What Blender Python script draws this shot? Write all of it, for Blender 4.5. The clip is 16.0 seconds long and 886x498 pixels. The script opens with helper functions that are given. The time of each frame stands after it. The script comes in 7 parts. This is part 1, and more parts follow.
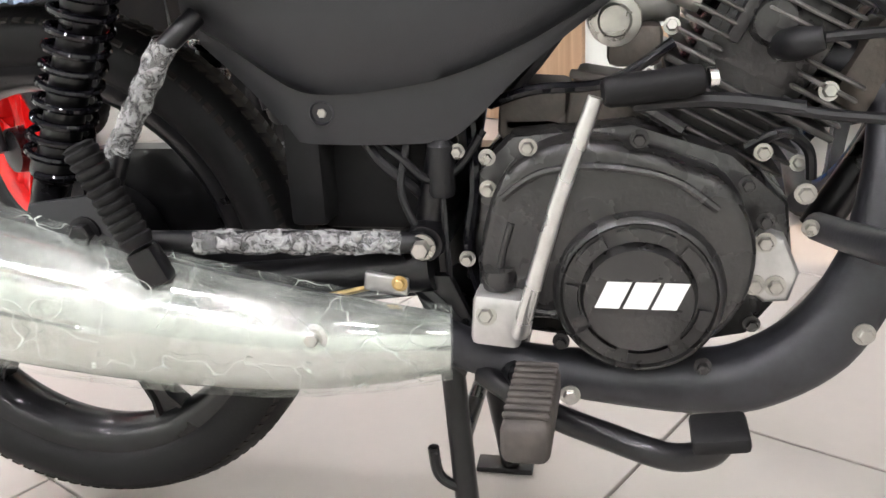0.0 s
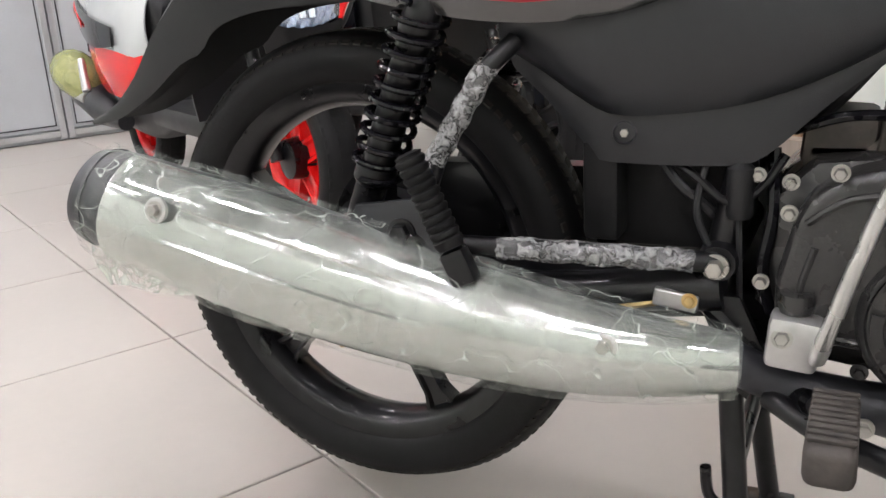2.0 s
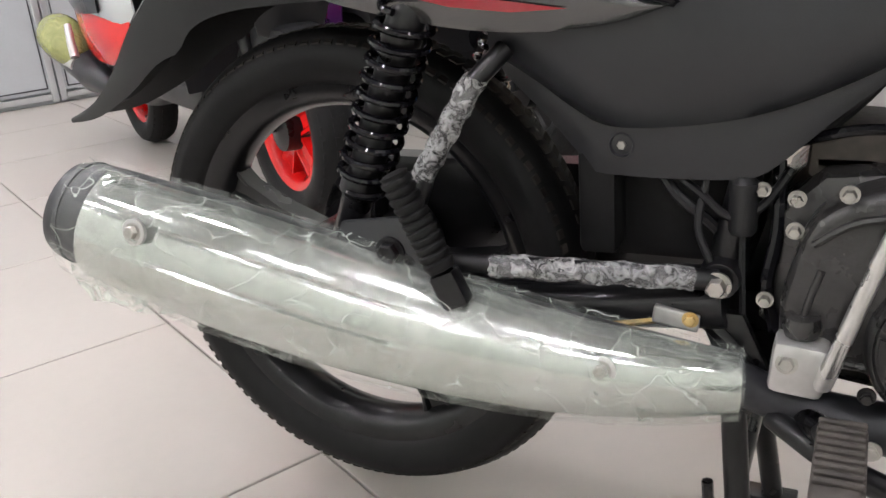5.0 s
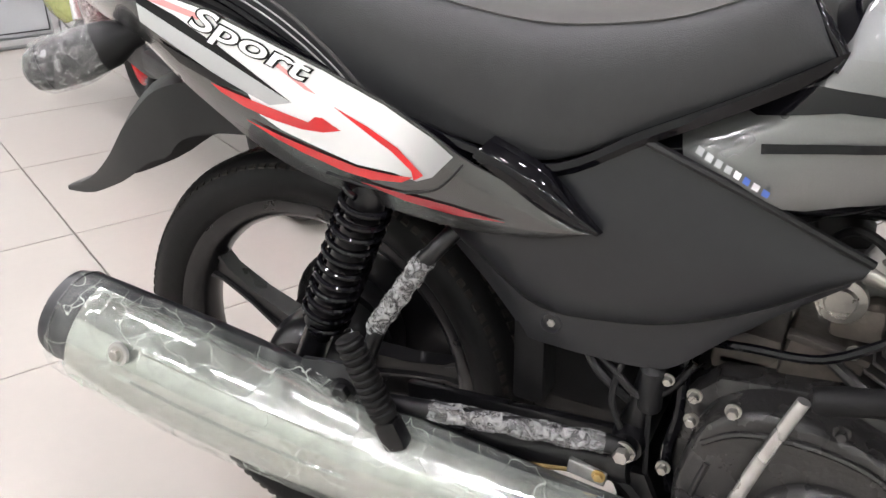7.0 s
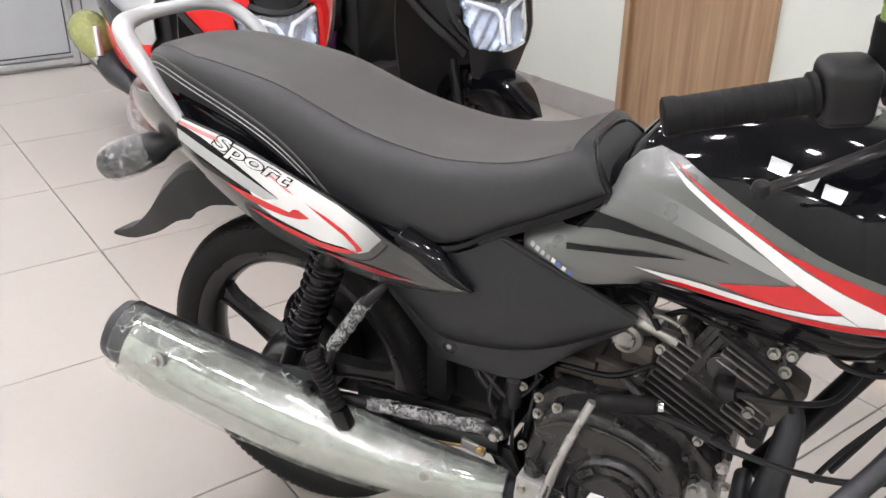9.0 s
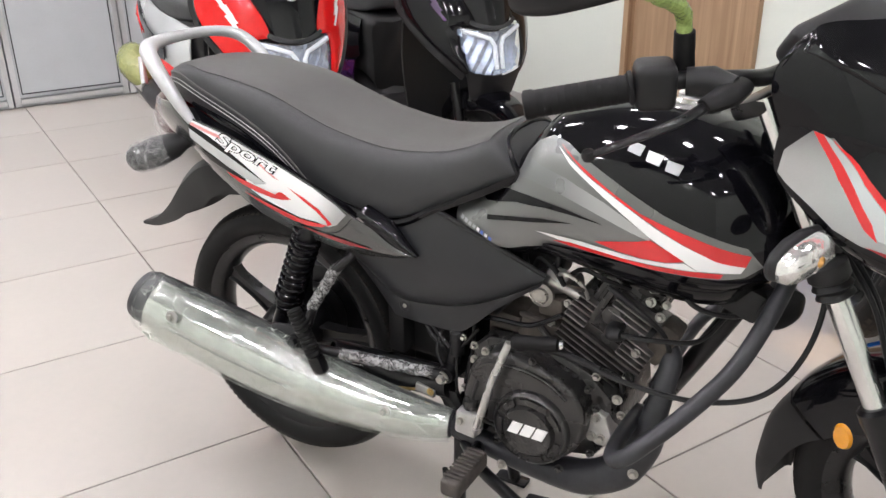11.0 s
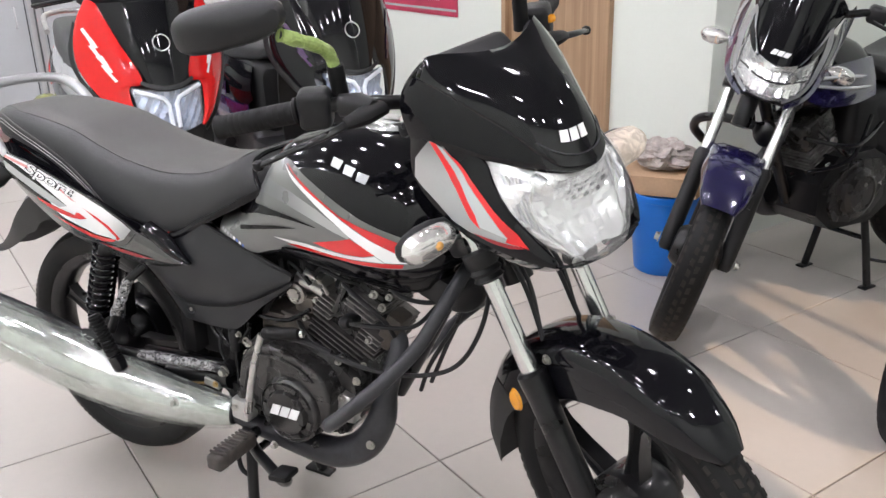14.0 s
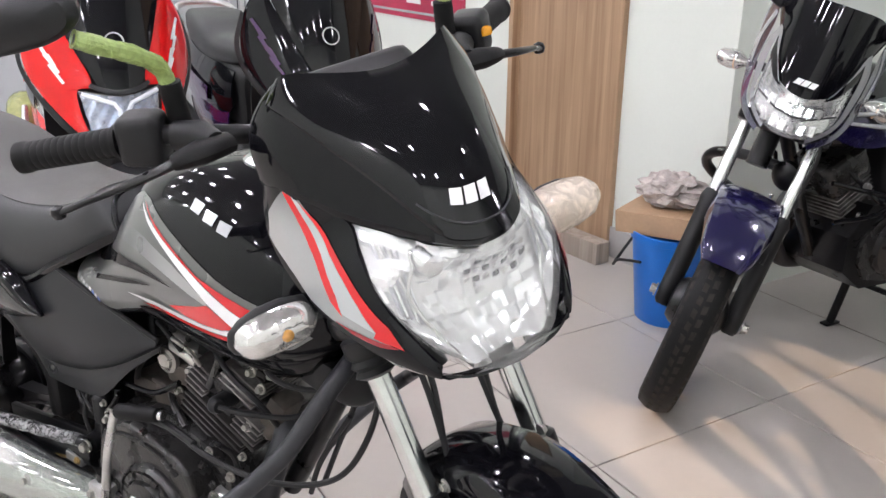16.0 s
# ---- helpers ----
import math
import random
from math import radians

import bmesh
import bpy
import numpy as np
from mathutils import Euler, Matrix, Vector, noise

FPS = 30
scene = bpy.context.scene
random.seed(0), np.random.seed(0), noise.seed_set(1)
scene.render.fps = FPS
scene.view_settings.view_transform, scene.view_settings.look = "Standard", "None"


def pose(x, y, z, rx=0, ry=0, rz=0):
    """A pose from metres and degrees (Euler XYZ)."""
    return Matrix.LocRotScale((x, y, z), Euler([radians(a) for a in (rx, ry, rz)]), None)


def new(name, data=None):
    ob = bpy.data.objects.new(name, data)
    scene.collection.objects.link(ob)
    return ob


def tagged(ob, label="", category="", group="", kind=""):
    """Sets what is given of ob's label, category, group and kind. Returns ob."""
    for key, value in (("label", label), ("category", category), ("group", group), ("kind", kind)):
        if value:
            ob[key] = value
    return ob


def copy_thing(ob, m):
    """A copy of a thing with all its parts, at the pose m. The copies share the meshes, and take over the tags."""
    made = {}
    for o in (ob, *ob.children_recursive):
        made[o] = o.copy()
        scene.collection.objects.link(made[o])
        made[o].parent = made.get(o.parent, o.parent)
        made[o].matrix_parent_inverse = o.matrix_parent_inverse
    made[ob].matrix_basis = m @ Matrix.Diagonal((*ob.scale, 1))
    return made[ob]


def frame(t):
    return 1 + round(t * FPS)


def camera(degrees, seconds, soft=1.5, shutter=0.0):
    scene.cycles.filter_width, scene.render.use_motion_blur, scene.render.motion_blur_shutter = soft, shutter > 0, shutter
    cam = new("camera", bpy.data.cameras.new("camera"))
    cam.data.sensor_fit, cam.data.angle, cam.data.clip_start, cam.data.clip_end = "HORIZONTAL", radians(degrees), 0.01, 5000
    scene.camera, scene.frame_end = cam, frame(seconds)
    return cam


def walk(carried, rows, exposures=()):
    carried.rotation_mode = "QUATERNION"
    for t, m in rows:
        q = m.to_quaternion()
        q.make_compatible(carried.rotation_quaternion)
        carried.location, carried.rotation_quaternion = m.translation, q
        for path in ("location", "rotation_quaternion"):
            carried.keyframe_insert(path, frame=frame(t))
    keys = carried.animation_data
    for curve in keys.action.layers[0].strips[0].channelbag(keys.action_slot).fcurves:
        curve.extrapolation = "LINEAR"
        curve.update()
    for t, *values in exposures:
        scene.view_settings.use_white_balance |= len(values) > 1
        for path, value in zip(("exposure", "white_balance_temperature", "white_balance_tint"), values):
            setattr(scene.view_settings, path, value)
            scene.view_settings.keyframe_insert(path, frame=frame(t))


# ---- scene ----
cam = camera(54.3, 16.0)
PATH = [
    (0, 0.597, -0.799, 0.619, 70.71, 2.86, 11.71),
    (0.5, 0.565, -0.829, 0.630, 71.34, 4.08, 17.82),
    (1, 0.542, -0.853, 0.630, 72.23, 4.12, 22.22),
    (1.5, 0.537, -0.865, 0.628, 72.87, 3.70, 24.86),
    (2, 0.537, -0.864, 0.626, 73.03, 3.34, 25.86),
    (2.5, 0.533, -0.866, 0.629, 72.96, 3.13, 25.84),
    (3, 0.535, -0.861, 0.632, 73.13, 3.23, 26.14),
    (3.5, 0.540, -0.860, 0.643, 74.34, 3.41, 26.19),
    (3.7, 0.540, -0.861, 0.648, 74.46, 3.55, 25.98),
    (5.8, 0.5150, -0.7204, 0.6877, 66.686, 4.810, 25.370),
    (6, 0.5130, -0.7007, 0.6725, 68.299, 3.861, 25.855),
    (6.5, 0.5395, -0.7334, 0.7527, 68.618, 0.884, 26.118),
    (7, 0.5795, -0.7867, 0.9176, 64.215, 0.647, 27.142),
    (7.5, 0.6138, -0.8673, 1.0265, 63.548, 0.416, 26.659),
    (8, 0.6658, -0.9419, 1.1063, 63.678, 0.238, 26.615),
    (8.5, 0.7333, -0.9953, 1.1426, 63.693, -0.040, 26.474),
    (9, 0.8164, -1.0481, 1.1594, 64.150, -0.564, 27.572),
    (9.2, 0.8475, -1.0656, 1.1680, 64.274, -0.614, 28.310),
    (11.5, 1.148, -1.289, 1.201, 66.74, 0.38, 30.44),
    (12, 1.2086, -1.3285, 1.2140, 67.042, 0.448, 29.623),
    (12.5, 1.287, -1.330, 1.220, 67.42, 0.90, 29.35),
    (13, 1.399, -1.311, 1.220, 68.30, 1.23, 29.08),
    (13.5, 1.518, -1.289, 1.220, 69.16, 1.24, 28.80),
    (14, 1.573, -1.244, 1.209, 69.36, 1.34, 28.91),
    (14.5, 1.578, -1.178, 1.202, 69.66, 1.31, 28.81),
    (15, 1.561, -1.061, 1.192, 70.12, 0.30, 29.59),
    (15.5, 1.554, -0.947, 1.184, 70.09, -0.58, 30.72),
    (16, 1.567, -0.847, 1.173, 69.95, -0.48, 32.10),
]
walk(cam, [(t, pose(*row)) for t, *row in PATH], [(0, 0.72, 6400, 11), (1, 0.40, 6400, 11), (1.5, 0.22, 6400, 11), (2.5, 0.18, 6400, 11), (3.7, 0.16, 6400, 11), (6, 0.20, 6400, 11), (7, 0.32, 6400, 11), (8, 0.20, 6400, 11), (9, 0.16, 6400, 11), (12.5, 0.17, 6350, 11), (13.2, 0.21, 6300, 11), (14, 0.19, 6250, 12), (16, 0.20, 6200, 13)])

# ---- world and lamps ----
world = bpy.data.worlds.new("world")
scene.world = world
world.use_nodes = True
world.node_tree.nodes["Background"].inputs[0].default_value = (0.8, 0.86, 0.95, 1)
world.node_tree.nodes["Background"].inputs[1].default_value = 0.05
PANEL_LIGHT = 154.0
lamp = bpy.data.lights.new("sun", "SUN")
lamp.energy, lamp.angle, lamp.color = 4.2, 0.012, (1.0, 0.68, 0.42)
sun = new("sun", lamp)
sun.matrix_world = pose(0, 0, 0, 0, 0, -27.037) @ Vector((0.93, -0.14, 0.36)).to_track_quat("Z", "Y").to_matrix().to_4x4()

# the room stands turned against the motorcycle: x along its back wall, y into the wall
ROOM = pose(0.537, 2.136, 0, 0, 0, -27.037)
CEIL = 3.0


# ---- materials ----
def surf(name, col, rough=0.5, metal=0.0, var=0.12, scale=6.0, fine=90.0, bump=0.0, bscale=120.0, coat=0.0, tint=None, rvar=0.1, spec=0.5, rand=0.0):
    m = bpy.data.materials.new(name)
    m.use_nodes = True
    nt = m.node_tree
    b = nt.nodes["Principled BSDF"]
    b.inputs["Roughness"].default_value = rough
    b.inputs["Metallic"].default_value = metal
    b.inputs["Coat Weight"].default_value = coat
    b.inputs["Coat Roughness"].default_value = 0.04
    b.inputs["Specular IOR Level"].default_value = spec
    tc = nt.nodes.new("ShaderNodeTexCoord")
    n1 = nt.nodes.new("ShaderNodeTexNoise")
    n1.inputs["Scale"].default_value = scale
    n1.inputs["Detail"].default_value = 4
    n2 = nt.nodes.new("ShaderNodeTexNoise")
    n2.inputs["Scale"].default_value = fine
    n2.inputs["Detail"].default_value = 2
    nt.links.new(tc.outputs["Object"], n1.inputs["Vector"])
    nt.links.new(tc.outputs["Object"], n2.inputs["Vector"])
    mix = nt.nodes.new("ShaderNodeMath")
    mix.operation = "MULTIPLY_ADD"
    mix.inputs[1].default_value = 0.35
    nt.links.new(n2.outputs[0], mix.inputs[0])
    nt.links.new(n1.outputs[0], mix.inputs[2])
    ramp = nt.nodes.new("ShaderNodeMix")
    ramp.data_type = "RGBA"
    c2 = tint or tuple(max(0.0, c * (1 - 2 * var)) for c in col)
    c1 = tuple(min(1.0, c * (1 + var)) for c in col)
    ramp.inputs["A"].default_value = (*c2, 1)
    ramp.inputs["B"].default_value = (*c1, 1)
    mr = nt.nodes.new("ShaderNodeMapRange")
    mr.inputs[1].default_value, mr.inputs[2].default_value = 0.4, 0.95
    nt.links.new(mix.outputs[0], mr.inputs[0])
    nt.links.new(mr.outputs[0], ramp.inputs["Factor"])
    last = ramp.outputs["Result"]
    if rand:
        info = nt.nodes.new("ShaderNodeObjectInfo")
        hsv = nt.nodes.new("ShaderNodeHueSaturation")
        r2 = nt.nodes.new("ShaderNodeMapRange")
        r2.inputs[3].default_value, r2.inputs[4].default_value = 1 - rand, 1 + rand
        nt.links.new(info.outputs["Random"], r2.inputs[0])
        nt.links.new(r2.outputs[0], hsv.inputs["Value"])
        nt.links.new(last, hsv.inputs["Color"])
        last = hsv.outputs[0]
    nt.links.new(last, b.inputs["Base Color"])
    rr = nt.nodes.new("ShaderNodeMapRange")
    rr.inputs[1].default_value, rr.inputs[2].default_value = 0.35, 0.7
    rr.inputs[3].default_value, rr.inputs[4].default_value = max(0.02, rough - rvar * rough), min(1, rough + rvar * rough)
    nt.links.new(n1.outputs[0], rr.inputs[0])
    nt.links.new(rr.outputs[0], b.inputs["Roughness"])
    if bump:
        n3 = nt.nodes.new("ShaderNodeTexNoise")
        n3.inputs["Scale"].default_value = bscale
        n3.inputs["Detail"].default_value = 3
        nt.links.new(tc.outputs["Object"], n3.inputs["Vector"])
        bp = nt.nodes.new("ShaderNodeBump")
        bp.inputs["Strength"].default_value = bump
        bp.inputs["Distance"].default_value = 0.002
        nt.links.new(n3.outputs[0], bp.inputs["Height"])
        nt.links.new(bp.outputs[0], b.inputs["Normal"])
    return m


def clear_shell(name, alpha):
    """Thin clear plastic: almost invisible but for its gloss."""
    m = bpy.data.materials.new(name)
    m.use_nodes = True
    b = m.node_tree.nodes["Principled BSDF"]
    b.inputs["Base Color"].default_value = (0.95, 0.96, 0.97, 1)
    b.inputs["Roughness"].default_value = 0.03
    b.inputs["Specular IOR Level"].default_value = 0.8
    b.inputs["Alpha"].default_value = alpha
    return m


def film_wrap(name, alpha=0.35, col=(0.85, 0.88, 0.86), rough=0.12, bscale=55.0, strength=0.9, veins=True, crease_glints=0.0):
    """Thin crumpled packing film: partly see-through with sharp folds."""
    m = bpy.data.materials.new(name)
    m.use_nodes = True
    nt = m.node_tree
    b = nt.nodes["Principled BSDF"]
    b.inputs["Base Color"].default_value = (*col, 1)
    b.inputs["Roughness"].default_value = rough
    b.inputs["Specular IOR Level"].default_value = 0.7
    tc = nt.nodes.new("ShaderNodeTexCoord")
    vo = nt.nodes.new("ShaderNodeTexVoronoi")
    vo.feature = "DISTANCE_TO_EDGE"
    vo.inputs["Scale"].default_value = bscale * 0.6
    nz = nt.nodes.new("ShaderNodeTexNoise")
    nz.inputs["Scale"].default_value = bscale
    nz.inputs["Detail"].default_value = 4
    nz.inputs["Distortion"].default_value = 1.2
    nt.links.new(tc.outputs["Object"], nz.inputs["Vector"])
    nt.links.new(tc.outputs["Object"], vo.inputs["Vector"])
    bp = nt.nodes.new("ShaderNodeBump")
    bp.inputs["Strength"].default_value = strength
    bp.inputs["Distance"].default_value = 0.006
    nt.links.new(nz.outputs[0], bp.inputs["Height"])
    nt.links.new(bp.outputs[0], b.inputs["Normal"])
    mr = nt.nodes.new("ShaderNodeMapRange")
    mr.inputs[1].default_value, mr.inputs[2].default_value = 0.42, 0.72
    low = 0.2 + 0.7 * alpha if veins else 0.75
    mr.inputs[3].default_value, mr.inputs[4].default_value = alpha * low, min(1.0, alpha * (1.7 if veins else 1.25))
    nt.links.new(nz.outputs[0], mr.inputs[0])
    last = mr.outputs[0]
    # white lines along the folds: glints put into the film's opacity
    if crease_glints:
        bend = nt.nodes.new("ShaderNodeVectorMath")
        bend.operation = "MULTIPLY_ADD"
        n0 = nt.nodes.new("ShaderNodeTexNoise")
        n0.inputs["Scale"].default_value = bscale * 0.4
        nt.links.new(tc.outputs["Object"], n0.inputs["Vector"])
        nt.links.new(n0.outputs["Color"], bend.inputs[0])
        bend.inputs[1].default_value = (0.12, 0.12, 0.12)
        nt.links.new(tc.outputs["Object"], bend.inputs[2])
        nt.links.new(bend.outputs[0], vo.inputs["Vector"])
        line = nt.nodes.new("ShaderNodeMapRange")
        line.inputs[1].default_value, line.inputs[2].default_value = 0.0, 0.014
        line.inputs[3].default_value, line.inputs[4].default_value = crease_glints, 0.0
        nt.links.new(vo.outputs["Distance"], line.inputs[0])
        top = nt.nodes.new("ShaderNodeMath")
        top.operation = "MAXIMUM"
        nt.links.new(last, top.inputs[0])
        nt.links.new(line.outputs[0], top.inputs[1])
        last = top.outputs[0]
    nt.links.new(last, b.inputs["Alpha"])
    return m


def glow(name, col, strength):
    m = bpy.data.materials.new(name)
    m.use_nodes = True
    nt = m.node_tree
    nt.nodes.remove(nt.nodes["Principled BSDF"])
    e = nt.nodes.new("ShaderNodeEmission")
    e.inputs[0].default_value = (*col, 1)
    e.inputs[1].default_value = strength
    nt.links.new(e.outputs[0], nt.nodes["Material Output"].inputs[0])
    return m


def fade(m, other, way, lo, hi):
    """Fade: the paint runs over to another colour along a direction."""
    nt = m.node_tree
    b = nt.nodes["Principled BSDF"]
    tc = nt.nodes.new("ShaderNodeTexCoord")
    dot = nt.nodes.new("ShaderNodeVectorMath")
    dot.operation = "DOT_PRODUCT"
    dot.inputs[1].default_value = way
    nt.links.new(tc.outputs["Object"], dot.inputs[0])
    mr = nt.nodes.new("ShaderNodeMapRange")
    mr.interpolation_type = "SMOOTHSTEP"
    mr.inputs[1].default_value, mr.inputs[2].default_value = lo, hi
    nt.links.new(dot.outputs["Value"], mr.inputs[0])
    mx = nt.nodes.new("ShaderNodeMix")
    mx.data_type = "RGBA"
    mx.inputs["A"].default_value = b.inputs["Base Color"].default_value
    if b.inputs["Base Color"].links:
        nt.links.new(b.inputs["Base Color"].links[0].from_socket, mx.inputs["A"])
    mx.inputs["B"].default_value = (*other, 1)
    nt.links.new(mr.outputs[0], mx.inputs["Factor"])
    nt.links.new(mx.outputs["Result"], b.inputs["Base Color"])
    return m


def wood_mat(name, dark, light):
    m = surf(name, light, 0.45, rvar=0.15, bump=0.05)
    nt = m.node_tree
    b = nt.nodes["Principled BSDF"]
    tc = nt.nodes.new("ShaderNodeTexCoord")
    mp = nt.nodes.new("ShaderNodeMapping")
    mp.inputs["Scale"].default_value = (22, 22, 0.9)
    nt.links.new(tc.outputs["Object"], mp.inputs[0])
    nz = nt.nodes.new("ShaderNodeTexNoise")
    nz.inputs["Scale"].default_value = 1.6
    nz.inputs["Detail"].default_value = 8
    nz.inputs["Distortion"].default_value = 0.8
    nt.links.new(mp.outputs[0], nz.inputs["Vector"])
    mr = nt.nodes.new("ShaderNodeMapRange")
    mr.inputs[1].default_value, mr.inputs[2].default_value = 0.3, 0.7
    nt.links.new(nz.outputs[0], mr.inputs[0])
    mx = nt.nodes.new("ShaderNodeMix")
    mx.data_type = "RGBA"
    mx.inputs["A"].default_value = (*dark, 1)
    mx.inputs["B"].default_value = (*light, 1)
    nt.links.new(mr.outputs[0], mx.inputs["Factor"])
    nt.links.new(mx.outputs["Result"], b.inputs["Base Color"])
    return m


M_TILE = surf("floor_tile", (0.425, 0.394, 0.357), 0.30, var=0.04, scale=1.6, fine=40, rvar=0.05, tint=(0.402, 0.380, 0.350), rand=0.03)
M_GROUT = surf("grout", (0.16, 0.14, 0.12), 0.8)
M_WALL = surf("wall_paint", (0.725, 0.765, 0.705), 0.6, var=0.02, scale=2, bump=0.08, bscale=60)
# kept far below white so that black gloss parts reflect little light
M_CEIL = surf("ceiling_paint", (0.30, 0.30, 0.30), 0.8, var=0.02)
M_SKIRT = surf("skirting_tile", (0.42, 0.41, 0.40), 0.3, var=0.06)
M_DOORWOOD = wood_mat("door_laminate", (0.29, 0.18, 0.105), (0.46, 0.315, 0.195))
M_CAB = surf("cabinet_laminate", (0.47, 0.495, 0.515), 0.35, var=0.03)
M_ALU = surf("aluminium_profile", (0.62, 0.63, 0.64), 0.32, 0.6, var=0.06)
M_GASKET = surf("black_gasket", (0.03, 0.03, 0.035), 0.6)
M_LAMP = glow("lamp_panel", (1.0, 0.945, 0.97), PANEL_LIGHT)
M_RUBBER = surf("tyre_rubber", (0.0075, 0.0075, 0.008), 0.58, var=0.25, scale=14, bump=0.12, bscale=300, rvar=0.15, spec=0.22)
M_TREAD = surf("scuffed_tread_rubber", (0.026, 0.0235, 0.020), 0.7, var=0.3, scale=30, bump=0.15, bscale=300, spec=0.25)
M_BLACKPL = surf("black_textured_plastic", (0.0125, 0.0127, 0.0138), 0.43, var=0.14, scale=8, bump=0.12, bscale=700, spec=0.34)
M_GREYPL = surf("dark_grey_plastic", (0.0150, 0.0160, 0.0185), 0.40, var=0.12, scale=7, bump=0.1, bscale=800, spec=0.5)
M_GLOSS = surf("gloss_black_paint", (0.004, 0.004, 0.0055), 0.12, var=0.1, coat=0.55, rvar=0.05, spec=0.05)
M_SMOKE = surf("smoked_screen_plastic", (0.0045, 0.0045, 0.006), 0.08, var=0.1, coat=0.6, rvar=0.05, spec=0.1)
M_BLKMETAL = surf("black_painted_steel", (0.007, 0.007, 0.008), 0.3, 0.0, var=0.3, scale=20, bump=0.05, bscale=200, coat=0.25, spec=0.25)
M_ENGINE = surf("gloss_worn_engine_paint", (0.0135, 0.0133, 0.0134), 0.28, 0.1, var=0.4, scale=24, bump=0.35, bscale=160, tint=(0.0265, 0.0255, 0.0245), rvar=0.45, spec=0.65)
M_FIN = surf("cylinder_fin_alloy", (0.19, 0.182, 0.175), 0.40, 0.5, var=0.4, scale=26, bump=0.2, bscale=200, tint=(0.022, 0.020, 0.018))
M_FINDARK = surf("black_fin_paint", (0.045, 0.043, 0.041), 0.40, 0.3, var=0.4, scale=26, bump=0.2, bscale=200, tint=(0.012, 0.011, 0.010))
M_GRIME = surf("dusty_brown_casing", (0.075, 0.063, 0.052), 0.6, 0.1, var=0.4, scale=24, bump=0.4, bscale=160, tint=(0.028, 0.025, 0.022))
M_DUSTY = surf("dusty_rubber", (0.058, 0.050, 0.044), 0.75, var=0.35, scale=40, bump=0.2, bscale=300)
M_CHROME = surf("chrome_steel", (0.78, 0.79, 0.78), 0.20, 1.0, var=0.08, scale=12, rvar=0.4)
M_EXHAUST = surf("exhaust_shield_steel", (0.93, 0.98, 0.93), 0.17, 0.88, var=0.06, scale=6, bump=0.10, bscale=9, rvar=0.5)
M_PIPE = surf("black_exhaust_pipe", (0.030, 0.031, 0.036), 0.42, 0.2, var=0.3, scale=12, bump=0.1, bscale=200, rvar=0.3)
M_ZINC = surf("zinc_plated_steel", (0.45, 0.44, 0.41), 0.30, 0.9, var=0.15, scale=40)
M_ALLOY = surf("cast_aluminium", (0.55, 0.55, 0.54), 0.42, 0.8, var=0.12, scale=30, bump=0.15, bscale=200)
M_GOLD = surf("yellow_passivated_steel", (0.62, 0.45, 0.20), 0.35, 0.85, var=0.2, scale=50)
M_SEAT = surf("seat_vinyl", (0.036, 0.0375, 0.039), 0.48, spec=0.4, var=0.1, scale=5, bump=0.22, bscale=900)
# same vinyl in a paler tone: light from above put into the colour
M_SEATLIT = surf("seat_vinyl_lit", (0.064, 0.063, 0.060), 0.55, var=0.08, scale=5, bump=0.25, bscale=900)
M_THREAD = surf("grey_stitching", (0.45, 0.45, 0.45), 0.7)
M_GREYPAINT = surf("grey_metallic_paint", (0.165, 0.170, 0.166), 0.30, 0.5, var=0.08, coat=0.7, fine=900)
M_SILVER = surf("silver_graphic", (0.54, 0.56, 0.57), 0.25, 0.35, var=0.04, coat=0.8, fine=600)
# silver that runs to dark grey towards the top of the wing
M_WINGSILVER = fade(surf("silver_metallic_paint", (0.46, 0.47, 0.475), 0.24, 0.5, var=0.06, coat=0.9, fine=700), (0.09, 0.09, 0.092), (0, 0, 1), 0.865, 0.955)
M_WHITE = surf("white_graphic", (0.86, 0.86, 0.86), 0.25, var=0.02, coat=0.6)
M_RED = surf("red_graphic", (0.62, 0.014, 0.018), 0.25, var=0.04, coat=0.7)
M_DKRED = surf("dark_red_graphic", (0.30, 0.012, 0.02), 0.25, var=0.05, coat=0.7)
M_BLUE_ST = surf("blue_sticker", (0.08, 0.16, 0.55), 0.3)
M_LOGO = surf("white_logo_paint", (0.82, 0.82, 0.82), 0.4, var=0.04)
M_LENS = clear_shell("clear_lens", 0.10)
M_REFLECT = surf("lamp_reflector", (0.93, 0.94, 0.945), 0.16, 0.72, var=0.03, bump=0.2, bscale=60)
M_MIRROR = surf("mirror_glass", (0.9, 0.9, 0.9), 0.02, 1.0, var=0.0)
M_CLEARPL = surf("clear_indicator_lens", (0.80, 0.79, 0.77), 0.08, 0.75, var=0.14, scale=60, coat=1.0, bump=0.8, bscale=60)
M_FINGREY = surf("grey_fin_paint", (0.36, 0.37, 0.39), 0.3, 0.5, coat=0.4)
M_COWL = surf("dark_metallic_paint", (0.088, 0.087, 0.087), 0.25, 0.7, var=0.1, coat=0.9, fine=900)
M_PINK = surf("pale_red_graphic", (0.75, 0.33, 0.33), 0.25, var=0.04, coat=0.7)
M_PALEAMBER = surf("pale_amber_bulb", (0.80, 0.42, 0.12), 0.25, 0.2, var=0.2, scale=120, coat=0.6)
M_AMBER = surf("amber_plastic", (0.85, 0.36, 0.02), 0.25, coat=0.6)
M_FILM = film_wrap("packing_film", 0.38, (0.95, 0.955, 0.96), 0.05, 110, 2.8, True, 0.85)
M_FILMCLEAR = film_wrap("clear_packing_film", 0.22, (0.9, 0.91, 0.91), 0.05, 70, 1.6, True, 0.55)
M_FILMTHIN = film_wrap("thin_packing_film", 0.10, (0.90, 0.98, 0.90), 0.05, 34, 1.9, True, 0.55)
